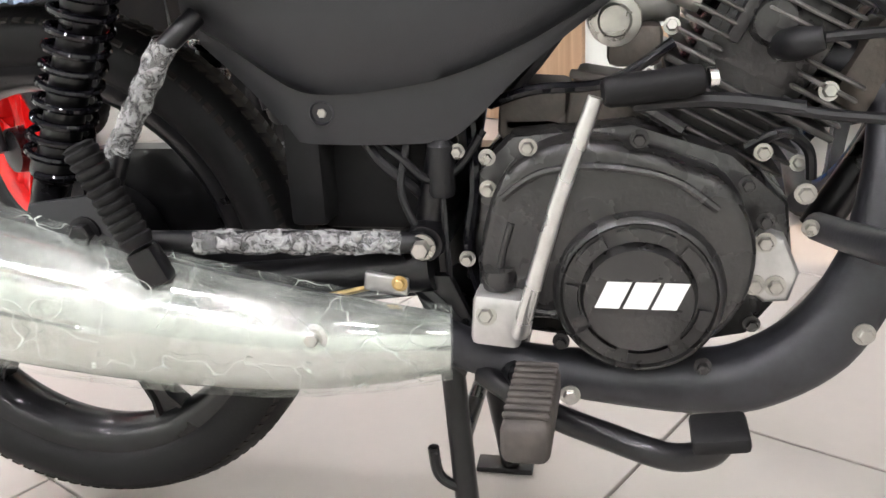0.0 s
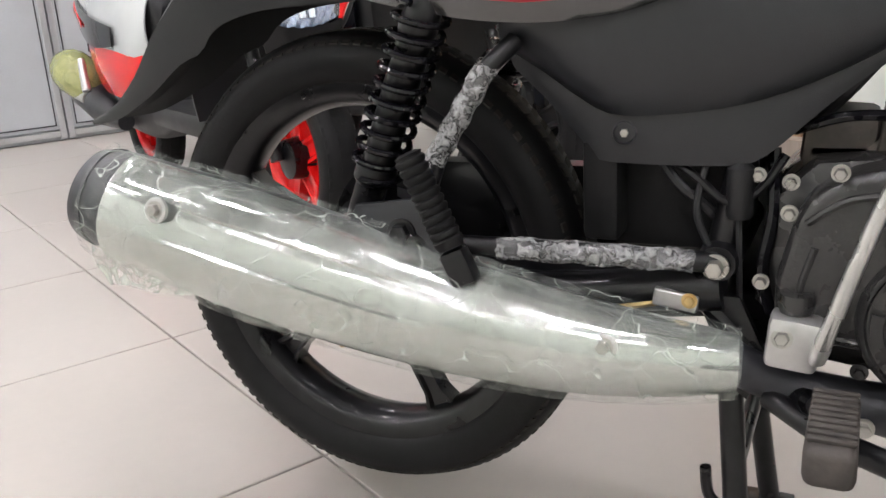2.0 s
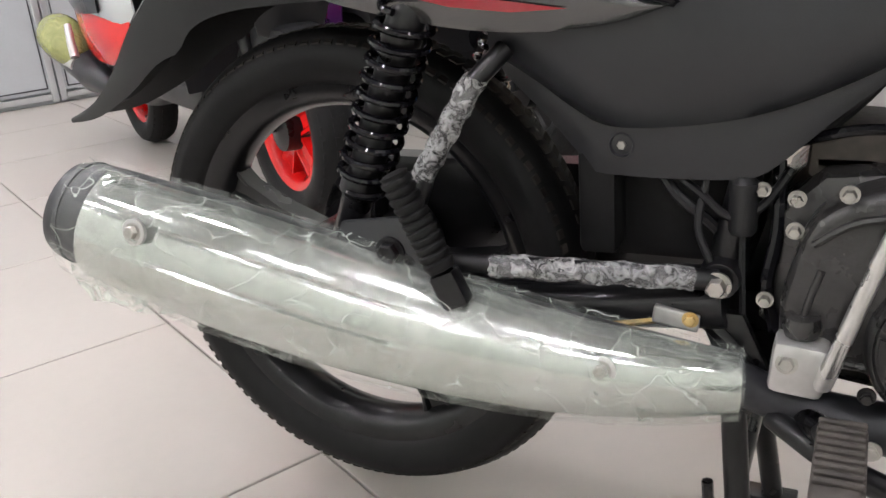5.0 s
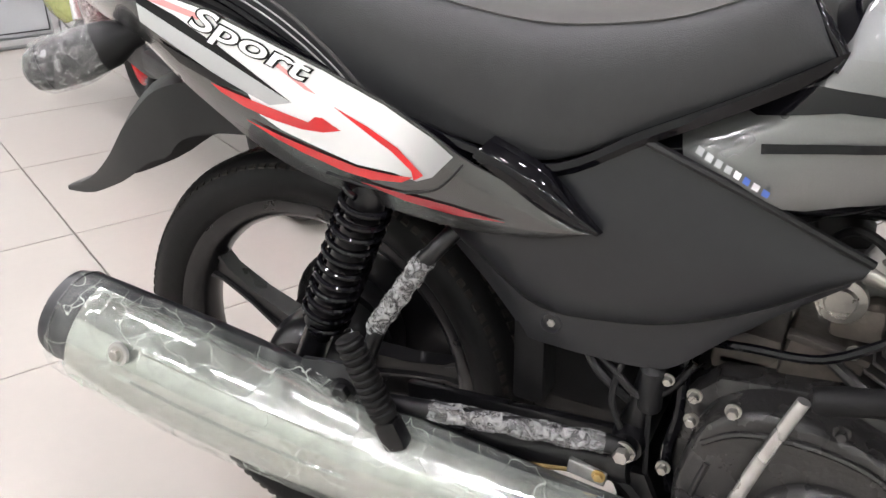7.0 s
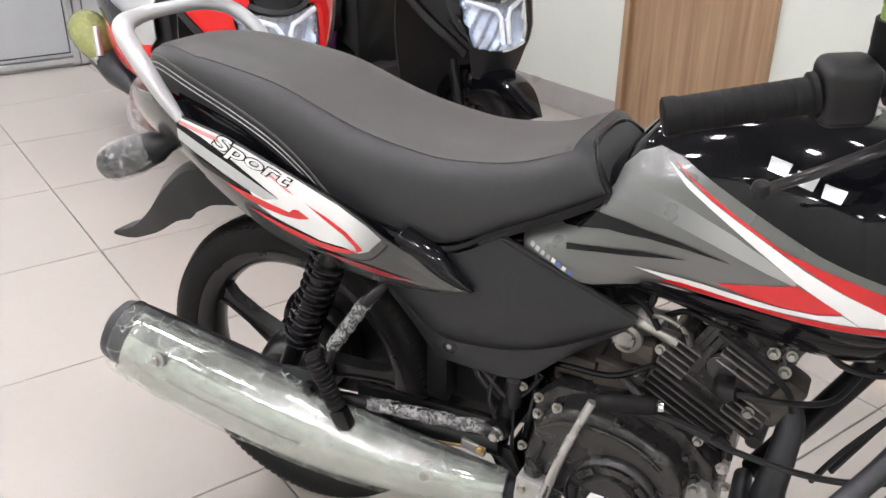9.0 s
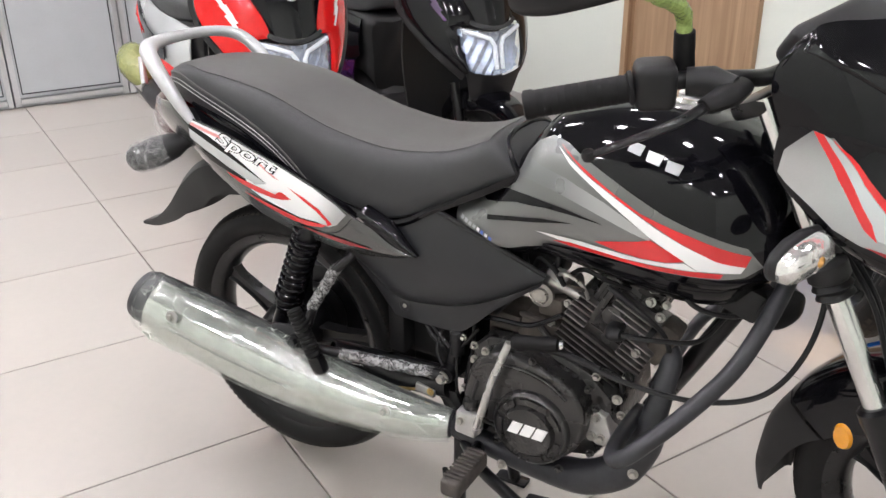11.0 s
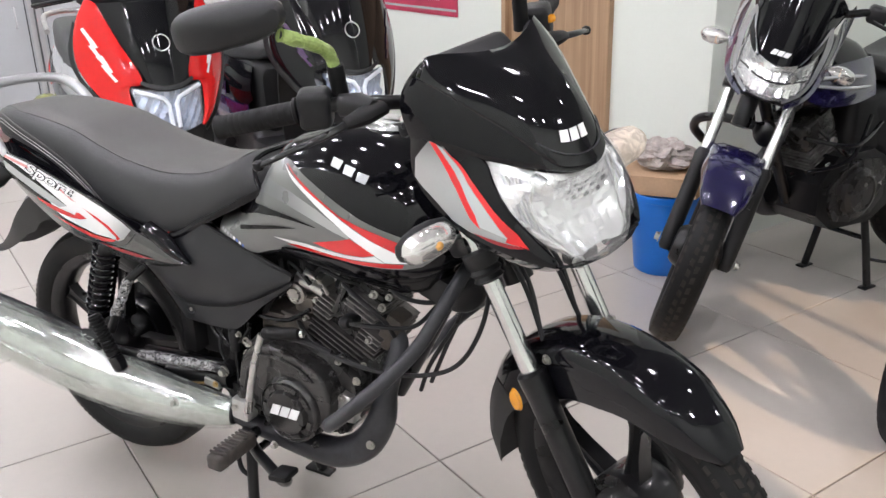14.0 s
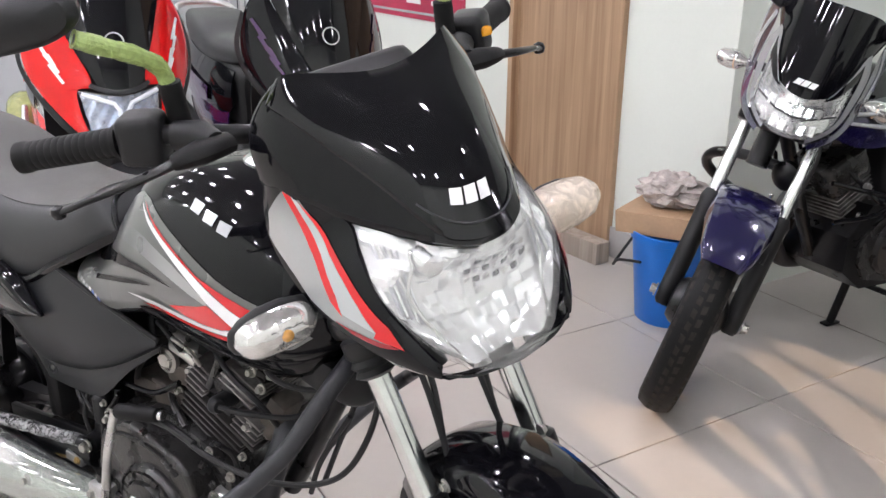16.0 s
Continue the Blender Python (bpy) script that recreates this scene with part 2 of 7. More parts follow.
M_FILMFLAP = film_wrap("loose_packing_film", 0.42, (0.80, 0.90, 0.81), 0.08, 34, 1.6, True, 0.60)
M_SATIN = surf("satin_plated_steel", (0.62, 0.62, 0.61), 0.30, 0.9, var=0.1, scale=20, rvar=0.3)
M_TAILWHITE = fade(surf("white_fading_graphic", (0.82, 0.82, 0.82), 0.25, var=0.02, coat=0.6), (0.30, 0.305, 0.305), (1, 0, -0.35), -0.045, 0.03)
M_TANKSILVER = fade(surf("silver_tank_graphic", (0.17, 0.178, 0.178), 0.30, 0.5, var=0.05, coat=0.6, fine=700), (0.40, 0.41, 0.41), (1, 0, 0), 0.60, 0.72)
M_FILMCREAM = film_wrap("cream_packing_film", 0.82, (0.82, 0.72, 0.60), 0.2, 50, 0.7)
M_FILMGREEN = film_wrap("green_packing_film", 0.85, (0.42, 0.56, 0.18), 0.22, 70, 0.8)
M_FILMOLIVE = film_wrap("olive_packing_film", 0.92, (0.32, 0.34, 0.12), 0.25, 26, 1.4)
M_REDPAINT = surf("red_gloss_paint", (0.66, 0.010, 0.010), 0.18, var=0.05, coat=0.45, spec=0.2)
M_PURPLE = surf("dark_purple_paint", (0.05, 0.014, 0.075), 0.15, var=0.1, coat=1.0)
M_BLUEPAINT = surf("dark_blue_paint", (0.010, 0.008, 0.05), 0.16, var=0.1, coat=1.0)
M_BUCKET = surf("blue_plastic", (0.005, 0.16, 0.62), 0.35, var=0.06)
M_CARD = surf("brown_cardboard", (0.46, 0.31, 0.19), 0.75, var=0.1, bump=0.1)
M_RAG = surf("grey_rag", (0.48, 0.43, 0.40), 0.9, var=0.25, scale=30)
M_POSTER = surf("red_poster", (0.45, 0.03, 0.08), 0.4, var=0.15, scale=4)
M_DARKPIC = surf("dark_picture", (0.05, 0.045, 0.045), 0.4, var=0.5, scale=8)
M_BLUELED = surf("pale_blue_reflector", (0.45, 0.55, 0.72), 0.2, 0.6, var=0.35, scale=40, bump=0.4, bscale=80)
M_LEDBAR = surf("white_light_guide", (0.80, 0.86, 0.95), 0.3)
M_PLINTH = wood_mat("old_timber", (0.24, 0.20, 0.165), (0.40, 0.35, 0.295))


# ---- mesh helpers ----
def part(name, bm, material, parent=None, label="", smooth=40):
    me = bpy.data.meshes.new(name)
    bm.normal_update()
    bm.to_mesh(me)
    bm.free()
    me.materials.append(material)
    if smooth:
        for p in me.polygons:
            p.use_smooth = True
        me.set_sharp_from_angle(angle=radians(smooth))
    ob = new(name, me)
    if parent:
        ob.parent = parent
    if label:
        ob["label"] = label
    return ob


def thing(name, label, category, m=None, group="", kind=""):
    ob = new(name)
    ob.empty_display_size = 0.1
    if m is not None:
        ob.matrix_world = m
    return tagged(ob, label, category, group, kind)


def loft(rings, closed=True, cap=True, bm=None):
    """Skin rings of equally many points."""
    bm = bm or bmesh.new()
    vs = [[bm.verts.new(p) for p in ring] for ring in rings]
    n = len(vs[0])
    for a, b in zip(vs, vs[1:]):
        for i in range(n if closed else n - 1):
            j = (i + 1) % n
            bm.faces.new((a[i], a[j], b[j], b[i]))
    if cap and closed:
        bm.faces.new(list(reversed(vs[0])))
        bm.faces.new(vs[-1])
    bmesh.ops.recalc_face_normals(bm, faces=bm.faces)
    return bm


def spline(pts, n=8):
    """Points on a smooth curve through pts."""
    P = [Vector(p) for p in pts]
    if len(P) < 3:
        return [P[0].lerp(P[-1], i / n) for i in range(n + 1)]
    out = []
    for i in range(len(P) - 1):
        p0, p1, p2, p3 = P[max(i - 1, 0)], P[i], P[i + 1], P[min(i + 2, len(P) - 1)]
        for k in range(n):
            t = k / n
            out.append(0.5 * ((2 * p1) + (p2 - p0) * t + (2 * p0 - 5 * p1 + 4 * p2 - p3) * t * t + (3 * p1 - p0 - 3 * p2 + p3) * t ** 3))
    out.append(P[-1])
    return out


def sweep(pts, radii, seg=12, cap=True, flat=1.0, bm=None):
    """A tube along pts; radii one number or one for each point."""
    P = [Vector(p) for p in pts]
    R = [radii] * len(P) if isinstance(radii, (int, float)) else list(radii)
    if len(R) != len(P):
        R = [R[min(len(R) - 1, int(i * (len(R) - 1) / (len(P) - 1)))] * (1 - (i * (len(R) - 1) / (len(P) - 1)) % 1) + R[min(len(R) - 1, int(i * (len(R) - 1) / (len(P) - 1)) + 1)] * ((i * (len(R) - 1) / (len(P) - 1)) % 1) for i in range(len(P))]
    t = (P[1] - P[0]).normalized()
    up = Vector((0, 0, 1)) if abs(t.z) < 0.9 else Vector((1, 0, 0))
    nrm = t.cross(up).normalized()
    rings = []
    for i, p in enumerate(P):
        tn = ((P[min(i + 1, len(P) - 1)] - P[max(i - 1, 0)])).normalized()
        nrm = (nrm - tn * nrm.dot(tn)).normalized()
        b = tn.cross(nrm)
        rings.append([p + R[i] * (math.cos(2 * math.pi * k / seg) * nrm + flat * math.sin(2 * math.pi * k / seg) * b) for k in range(seg)])
    return loft(rings, True, cap, bm)


def lathe(profile, seg=32, m=None, bm=None, closed=False):
    """Turn (radius, height) pairs round the local z axis; closed joins last to first."""
    m = m or Matrix()
    rings = [[m @ Vector((r * math.cos(2 * math.pi * k / seg), r * math.sin(2 * math.pi * k / seg), h)) for k in range(seg)] for r, h in profile]
    if closed:
        rings.append(rings[0])
        bm = loft(rings, True, False, bm)
        bmesh.ops.remove_doubles(bm, verts=bm.verts, dist=1e-6)
        bmesh.ops.recalc_face_normals(bm, faces=bm.faces)
        return bm
    return loft(rings, True, True, bm)


def block(sx, sy, sz, m=None, bevel=0.0, seg=2, bm=None):
    """A box with rounded edges, centred."""
    b2 = bmesh.new()
    bmesh.ops.create_cube(b2, size=1)
    bmesh.ops.scale(b2, vec=(sx, sy, sz), verts=b2.verts)
    if bevel:
        bmesh.ops.bevel(b2, geom=b2.edges[:], offset=bevel, segments=seg, affect="EDGES", profile=0.5)
    if m is not None:
        bmesh.ops.transform(b2, matrix=m, verts=b2.verts)
    return merge(bm, b2)


def merge(bm, other):
    if bm is None:
        return other
    me = bpy.data.meshes.new("tmp")
    other.to_mesh(me)
    other.free()
    bm.from_mesh(me)
    bpy.data.meshes.remove(me)
    return bm


def prism(outline, depth, m=None, bevel=0.0, seg=2, bm=None):
    """A flat outline in the local xy plane, raised by depth along z."""
    b2 = bmesh.new()
    vs = [b2.verts.new((x, y, 0)) for x, y in outline]
    f = b2.faces.new(vs)
    r = bmesh.ops.extrude_face_region(b2, geom=[f])
    bmesh.ops.translate(b2, vec=(0, 0, depth), verts=[v for v in r["geom"] if isinstance(v, bmesh.types.BMVert)])
    bmesh.ops.recalc_face_normals(b2, faces=b2.faces)
    if bevel:
        ed = [e for e in b2.edges if abs(e.verts[0].co.z - e.verts[1].co.z) < 1e-9 and e.verts[0].co.z > depth * 0.5]
        bmesh.ops.bevel(b2, geom=ed, offset=bevel, segments=seg, affect="EDGES", profile=0.5)
    if m is not None:
        bmesh.ops.transform(b2, matrix=m, verts=b2.verts)
    return merge(bm, b2)


def along(p, q):
    """A frame at p whose z axis points to q."""
    d = Vector(q) - Vector(p)
    return Matrix.Translation(p) @ d.to_track_quat("Z", "Y").to_matrix().to_4x4()


def rod(p, q, r, seg=12, bm=None, bevel=0.0):
    L = (Vector(q) - Vector(p)).length
    prof = [(r, 0), (r, L)] if not bevel else [(r - bevel, 0), (r, bevel), (r, L - bevel), (r - bevel, L)]
    return lathe(prof, seg, along(p, q), bm)


def bolt(p, d, r=0.007, h=0.006, bm=None, washer=True):
    """A hex bolt head on a washer, pointing along d."""
    p, d = Vector(p), Vector(d).normalized()
    if washer:
        bm = lathe([(r * 1.45, 0), (r * 1.45, h * 0.3)], 16, along(p, p + d), bm)
    bm = lathe([(r, 0), (r, h * 0.85), (r * 0.85, h)], 6, along(p + d * h * 0.28, p + d), bm)
    return bm

# ---- the room ----
def slab(name, sx, sy, sz, at, material, label="", bevel=0.0, m=ROOM, category=""):
    ob = part(name, block(sx, sy, sz, None, bevel), material, None, "", 0)
    ob.matrix_world = m @ pose(*at)
    return tagged(ob, label, category or name.split("_")[0], kind="structure")


XL, XR, YF = -4.0, 4.2, -5.6
floor = slab("floor", XR - XL + 0.6, 8.6, 0.1, ((XL + XR) / 2, -1.9, -0.0585), M_GROUT, "large beige vitrified floor tiles with dark joints")
# back wall with the wooden door, ending at a corner; behind the corner a deeper recess
slab("wall_north", 3.36, 0.14, CEIL, (-2.48, 0.07, CEIL / 2), M_WALL, "pale greenish white painted wall")
slab("wall_corner", 0.50, 0.14, CEIL, (0.15, 0.07, CEIL / 2), M_WALL, "pale greenish white painted wall")
slab("wall_lintel", 0.70, 0.14, CEIL - 2.1, (-0.45, 0.07, (CEIL + 2.1) / 2), M_WALL, "pale painted wall above the door")
slab("wall_recess_side", 0.14, 1.6, CEIL, (0.33, 0.94, CEIL / 2), M_WALL, "pale painted return wall")
slab("wall_recess", XR - 0.26, 0.14, CEIL, ((XR + 0.26) / 2, 1.81, CEIL / 2), M_WALL, "pale painted wall of the recess")
slab("wall_west", 0.14, 8.2, CEIL, (XL - 0.07, -2.0, CEIL / 2), M_WALL, "pale painted side wall")
# unseen opening, added and sized so the sun lays patches on the floor
WY0, WY1, WZ0, WZ1 = -1.45, -0.35, 0.85, 1.40
slab("wall_east", 0.14, 8.2, WZ0, (XR + 0.07, -2.0, WZ0 / 2), M_WALL, "pale painted side wall")
slab("wall_east_head", 0.14, 8.2, CEIL - WZ1, (XR + 0.07, -2.0, (CEIL + WZ1) / 2), M_WALL, "pale painted wall above the window")
slab("wall_east_pier", 0.14, WY0 + 6.1, WZ1 - WZ0, (XR + 0.07, (WY0 - 6.1) / 2, (WZ0 + WZ1) / 2), M_WALL, "pale painted wall beside the window")
slab("wall_east_end", 0.14, 2.1 - WY1, WZ1 - WZ0, (XR + 0.07, (WY1 + 2.1) / 2, (WZ0 + WZ1) / 2), M_WALL, "pale painted wall beside the window")
win = thing("window_1", "unseen barred window opening, added to let sun patches in", "window", ROOM @ pose(XR + 0.07, (WY0 + WY1) / 2, (WZ0 + WZ1) / 2), kind="structure")
for y in (-0.535, -0.12, 0.25, 0.535):
    part("window_bar", block(0.05, 0.03, 0.55, pose(0, y, 0)), M_ALU, win, "", 0)
for z in (-0.26, 0.26):
    part("window_rail", block(0.05, 1.10, 0.03, pose(0.002, 0, z)), M_ALU, win, "", 0)

slab("wall_south", XR - XL, 0.14, CEIL, ((XR + XL) / 2, YF - 0.07, CEIL / 2), M_WALL, "pale painted wall")
slab("ceiling", XR - XL + 0.6, 8.6, 0.1, ((XL + XR) / 2, -1.9, CEIL + 0.05), M_CEIL, "unseen ceiling, coloured dark grey to keep gloss reflections dark")
for sx, x in ((3.36, -2.48), (0.50, 0.15)):
    slab("baseboard", sx, 0.012, 0.12, (x, -0.006, 0.06), M_SKIRT, "grey stone tile skirting", 0.002)

door = thing("door_1", "brown wood-grain laminate flush door, closed", "door", ROOM @ pose(-0.45, 0.03, 0), kind="structure")
part("door_leaf", block(0.64, 0.035, 2.06, pose(0, 0, 1.035), 0.002), M_DOORWOOD, door, "", 0)
for x in (-0.335, 0.335):
    part("door_jamb", block(0.03, 0.09, 2.1, pose(x, -0.01, 1.05), 0.002), M_DOORWOOD, door, "", 0)

# row of low cabinets along the side wall
CABX = -3.2
for i in range(5):
    y = -0.05 - 0.62 * (i + 0.5) + 0.30
    cab = thing("cabinet", "white laminate cupboard with aluminium edging, closed", "cabinet", ROOM @ pose(CABX, y, 0), "row of cupboards")
    part("body", block(0.62, 0.612, 1.0, pose(-0.32, 0, 0.5), 0.003), M_CAB, cab, "", 0)
    part("door", block(0.018, 0.575, 0.90, pose(0.002, 0, 0.51), 0.002), M_CAB, cab, "", 0)
    bm = None
    for sy in (-1, 1):
        bm = block(0.024, 0.03, 0.98, pose(0.003, sy * 0.291, 0.5), 0.002, bm=bm)
    for z in (0.035, 0.985):
        bm = block(0.0235, 0.55, 0.028, pose(0.003, 0, z), 0.002, bm=bm)
    part("edging", bm, M_ALU, cab, "aluminium edging", 0)
    bm = None
    for sy in (-1, 1):
        bm = block(0.004, 0.006, 0.86, pose(0.0125, sy * 0.262, 0.51), bm=bm)
    for z in (0.078, 0.94):
        bm = block(0.004, 0.53, 0.006, pose(0.0125, 0, z), bm=bm)
    part("gasket", bm, M_GASKET, cab, "thin black gasket line", 0)
    part("handle", sweep(spline([(0.012, 0.2, 0.70), (0.035, 0.2, 0.715), (0.035, 0.2, 0.80), (0.012, 0.2, 0.815)], 4), 0.005, 8), M_ALU, cab)

# ceiling lamps
for i in range(7):
    for j in range(6):
        x, y = -3.2 + i * 1.15, (1.2 if i > 3 else -0.55) - (1.25 if i > 3 else 0.95) * j - (0.3 if i % 2 else 0)
        if y > -2.5 and (i + j) % 2:
            continue
        lamp = thing("ceiling_light", "square white LED panel in a thin frame, lit", "ceiling light", ROOM @ pose(x, y, CEIL), "ceiling panels")
        part("frame", block(0.17, 0.17, 0.012, pose(0, 0, -0.006), 0.002), M_CEIL, lamp, "", 0)
        part("diffuser", block(0.14, 0.14, 0.004, pose(0, 0, -0.0155)), M_LAMP, lamp, "glowing diffuser", 0)

# ---- the black motorcycle: x ahead, y to its left, rear axle over the origin ----
STEER_AT, RAKE = Vector((1.166, 0, 0.3)), radians(26)
STEER = Matrix.Translation(STEER_AT) @ Matrix.Rotation(radians(-28), 4, Vector((-math.sin(RAKE), 0, math.cos(RAKE)))) @ Matrix.Translation(-STEER_AT)


def turned(bm, m=None):
    bmesh.ops.transform(bm, matrix=STEER if m is None else m, verts=bm.verts)
    return bm


def resample(pts, n):
    P = spline(pts, 12)
    L = [0.0]
    for a, b in zip(P, P[1:]):
        L.append(L[-1] + (b - a).length)
    out, k = [], 0
    for i in range(n + 1):
        d = L[-1] * i / n
        while k < len(L) - 2 and L[k + 1] < d:
            k += 1
        f = (d - L[k]) / max(1e-9, L[k + 1] - L[k])
        out.append(P[k].lerp(P[k + 1], min(1, max(0, f))))
    return out


def shell(rail_a, rail_b, n=24, m=10, bulge=0.0, out=(0, -1, 0), thick=0.003, power=1.0, skew=0.5):
    """A bulged skin between two rails, with thickness."""
    A, B, o = resample(rail_a, n), resample(rail_b, n), Vector(out)
    rows = []
    for i in range(n + 1):
        e = math.sin(math.pi * i / n) ** 0.5 if n > 2 else 1
        row = []
        for j in range(m + 1):
            t = j / m
            u = t ** (math.log(0.5) / math.log(skew))
            row.append(A[i].lerp(B[i], t) + o * bulge * (math.sin(math.pi * u) ** power) * (0.35 + 0.65 * e))
        rows.append(row)
    return skin(rows, o, thick)


def skin(rows, o, thick):
    bm = bmesh.new()
    f = [[bm.verts.new(p) for p in r] for r in rows]
    b = [[bm.verts.new(p - Vector(o) * thick) for p in r] for r in rows]
    n, m = len(rows) - 1, len(rows[0]) - 1
    for i in range(n):
        for j in range(m):
            bm.faces.new((f[i][j], f[i + 1][j], f[i + 1][j + 1], f[i][j + 1]))
            bm.faces.new((b[i][j], b[i][j + 1], b[i + 1][j + 1], b[i + 1][j]))
    for i in range(n):
        for j in (0, m):
            bm.faces.new((f[i][j], f[i + 1][j], b[i + 1][j], b[i][j]))
    for j in range(m):
        for i in (0, n):
            bm.faces.new((f[i][j], f[i][j + 1], b[i][j + 1], b[i][j]))
    bmesh.ops.recalc_face_normals(bm, faces=bm.faces)
    return bm


def mirrored(bm):
    bmesh.ops.scale(bm, vec=(1, -1, 1), verts=bm.verts)
    bmesh.ops.reverse_faces(bm, faces=bm.faces)
    return bm


def body(stations, shape, bm=None):
    """A hull along x. stations: x, half width, bottom z, top z; shape: (width share, height share) from bottom to top."""
    rings = []
    S = [Vector((a, b, c)) for a, b, c in [(s[0], s[1], s[2]) for s in stations]]
    S = spline(S, 4)
    T = spline([(s[0], s[1], s[3]) for s in stations], 4)
    prof = spline([(w, h, 0) for w, h in shape], 4)
    for a, b in zip(S, T):
        w, z0, z1 = a.y, a.z, b.z
        right = [Vector((a.x, -w * p.x, z0 + (z1 - z0) * p.y)) for p in prof]
        left = [Vector((v.x, -v.y, v.z)) for v in reversed(right[1:-1])]
        rings.append(right + left)
    return loft(rings, True, True, bm)


def decal(target, outline, material, parent, name="stripe", label="", lift=0.0012, way=(0, 1, 0), plane="xz", res=0.012, base=-1.0):
    """A thin painted graphic laid on target: an outline seen along way."""
    bpy.context.view_layer.update()
    bm = bmesh.new()
    w = Vector(way).normalized()
    if plane == "xz":
        vs = [bm.verts.new((x, base, z)) for x, z in outline]
    else:
        vs = [bm.verts.new(p) for p in outline]
    bm.faces.new(vs)
    bmesh.ops.triangulate(bm, faces=bm.faces)
    for _ in range(5):
        ed = [e for e in bm.edges if e.calc_length() > res]
        if not ed:
            break
        bmesh.ops.subdivide_edges(bm, edges=ed, cuts=1)
        bmesh.ops.triangulate(bm, faces=[f for f in bm.faces if len(f.verts) > 3])
    inv = target.matrix_world.inverted()
    bad = []
    for v in bm.verts:
        hit, p, nrm, _ = target.ray_cast(inv @ v.co, inv.to_3x3() @ w)
        if hit:
            if nrm.dot(w) > 0:
                nrm = -nrm
            v.co = target.matrix_world @ p + nrm * lift
        else:
            bad.append(v)
    bmesh.ops.delete(bm, geom=bad, context="VERTS")
    bm.normal_update()
    for f in bm.faces:
        if f.normal.dot(w) > 0:
            f.normal_flip()
    return part(name, bm, material, parent, label, 60)


def lettering(text, size, m, material, parent, name, target=None, shear=0.25, lift=0.0016, way=(0, 1, 0), bold=0.0, label=""):
    """Real letters, laid flat or on to a target."""
    cu = bpy.data.curves.new("letters", "FONT")
    cu.body, cu.size, cu.shear, cu.offset = text, size, shear, bold
    tmp = new("letters", cu)
    bpy.context.view_layer.update()
    me = bpy.data.meshes.new_from_object(tmp.evaluated_get(bpy.context.evaluated_depsgraph_get()))
    bpy.data.objects.remove(tmp)
    bpy.data.curves.remove(cu)
    bm = bmesh.new()
    bm.from_mesh(me)
    bpy.data.meshes.remove(me)
    bmesh.ops.triangulate(bm, faces=bm.faces)
    bmesh.ops.transform(bm, matrix=m, verts=bm.verts)
    if target:
        w = Vector(way)
        bad = []
        for v in bm.verts:
            hit, p, nrm, _ = target.ray_cast(v.co, w)
            if hit:
                v.co = p + (nrm if nrm.dot(w) < 0 else -nrm) * lift
            else:
                bad.append(v)
        bmesh.ops.delete(bm, geom=bad, context="VERTS")
    return part(name, bm, material, parent, label, 0)


def badge(m, w, h, material, parent, name="badge", depth=0.0015, bm=None):
    """Three bold slanted shapes standing in for a maker's mark, in the local xy plane."""
    for k in range(3):
        x = w * (k / 3 - 0.5)
        c = w / 3 * 0.86
        s = 0.22 * h
        cut = [(x - s, -h / 2), (x + s, h / 2), (x + c + s, h / 2), (x + c - s, -h / 2)]
        bm = prism(cut, depth, m, 0, bm=bm)
    return part(name, bm, material, parent, "white slanted maker's mark", 0)


def tyre_mesh(R, half, rim, seg=96, m=None):
    """A motorcycle tyre, axis along y."""
    prof = [(rim, -half * 0.66), (rim + 0.010, -half * 0.86), (rim + (R - rim) * 0.45, -half), (R - 0.020, -half * 0.93), (R - 0.010, -half * 0.74), (R - 0.003, -half * 0.42), (R - 0.001, 0)]
    prof = prof + [(r, -h) for r, h in reversed(prof[:-1])]
    ax = pose(0, 0, 0, -90)
    bm = lathe(prof, seg, ax, closed=True)
    if m is not None:
        bmesh.ops.transform(bm, matrix=m, verts=bm.verts)
    return bm


def tread_mesh(R, half, tread=64, m=None):
    """The raised blocks all round a tyre."""
    ax = pose(0, 0, 0, -90)
    bm = bmesh.new()
    for k in range(tread):
        a = 2 * math.pi * k / tread
        for s, y0, y1, lean in ((-1, 0.40, 0.90, 0.35), (1, 0.40, 0.90, 0.35), (-1, 0.07, 0.33, -0.4), (1, 0.07, 0.33, -0.4)):
            ang = a + (0.5 if s > 0 else 0) * 2 * math.pi / tread
            wid = 0.62 * math.pi / tread
            ring = []
            for rr in (0.0, 0.0020):
                for yy, da in ((y0, -wid), (y0, wid), (y1, wid + lean * 0.03), (y1, -wid + lean * 0.03)):
                    y = s * yy * half
                    base = R - 0.001 - 0.0115 * max(0, (yy - 0.38) / 0.5) ** 1.4 - 0.0020 - 0.0016 * (yy > 0.38)
                    ring.append((ax @ Vector(((base + rr) * math.cos(ang + da), (base + rr) * math.sin(ang + da), y))))
            vs = [bm.verts.new(p) for p in ring]
            for q in ((4, 5, 6, 7), (0, 1, 5, 4), (1, 2, 6, 5), (2, 3, 7, 6), (3, 0, 4, 7)):
                bm.faces.new([vs[i] for i in q])
    if m is not None:
        bmesh.ops.transform(bm, matrix=m, verts=bm.verts)
    return bm


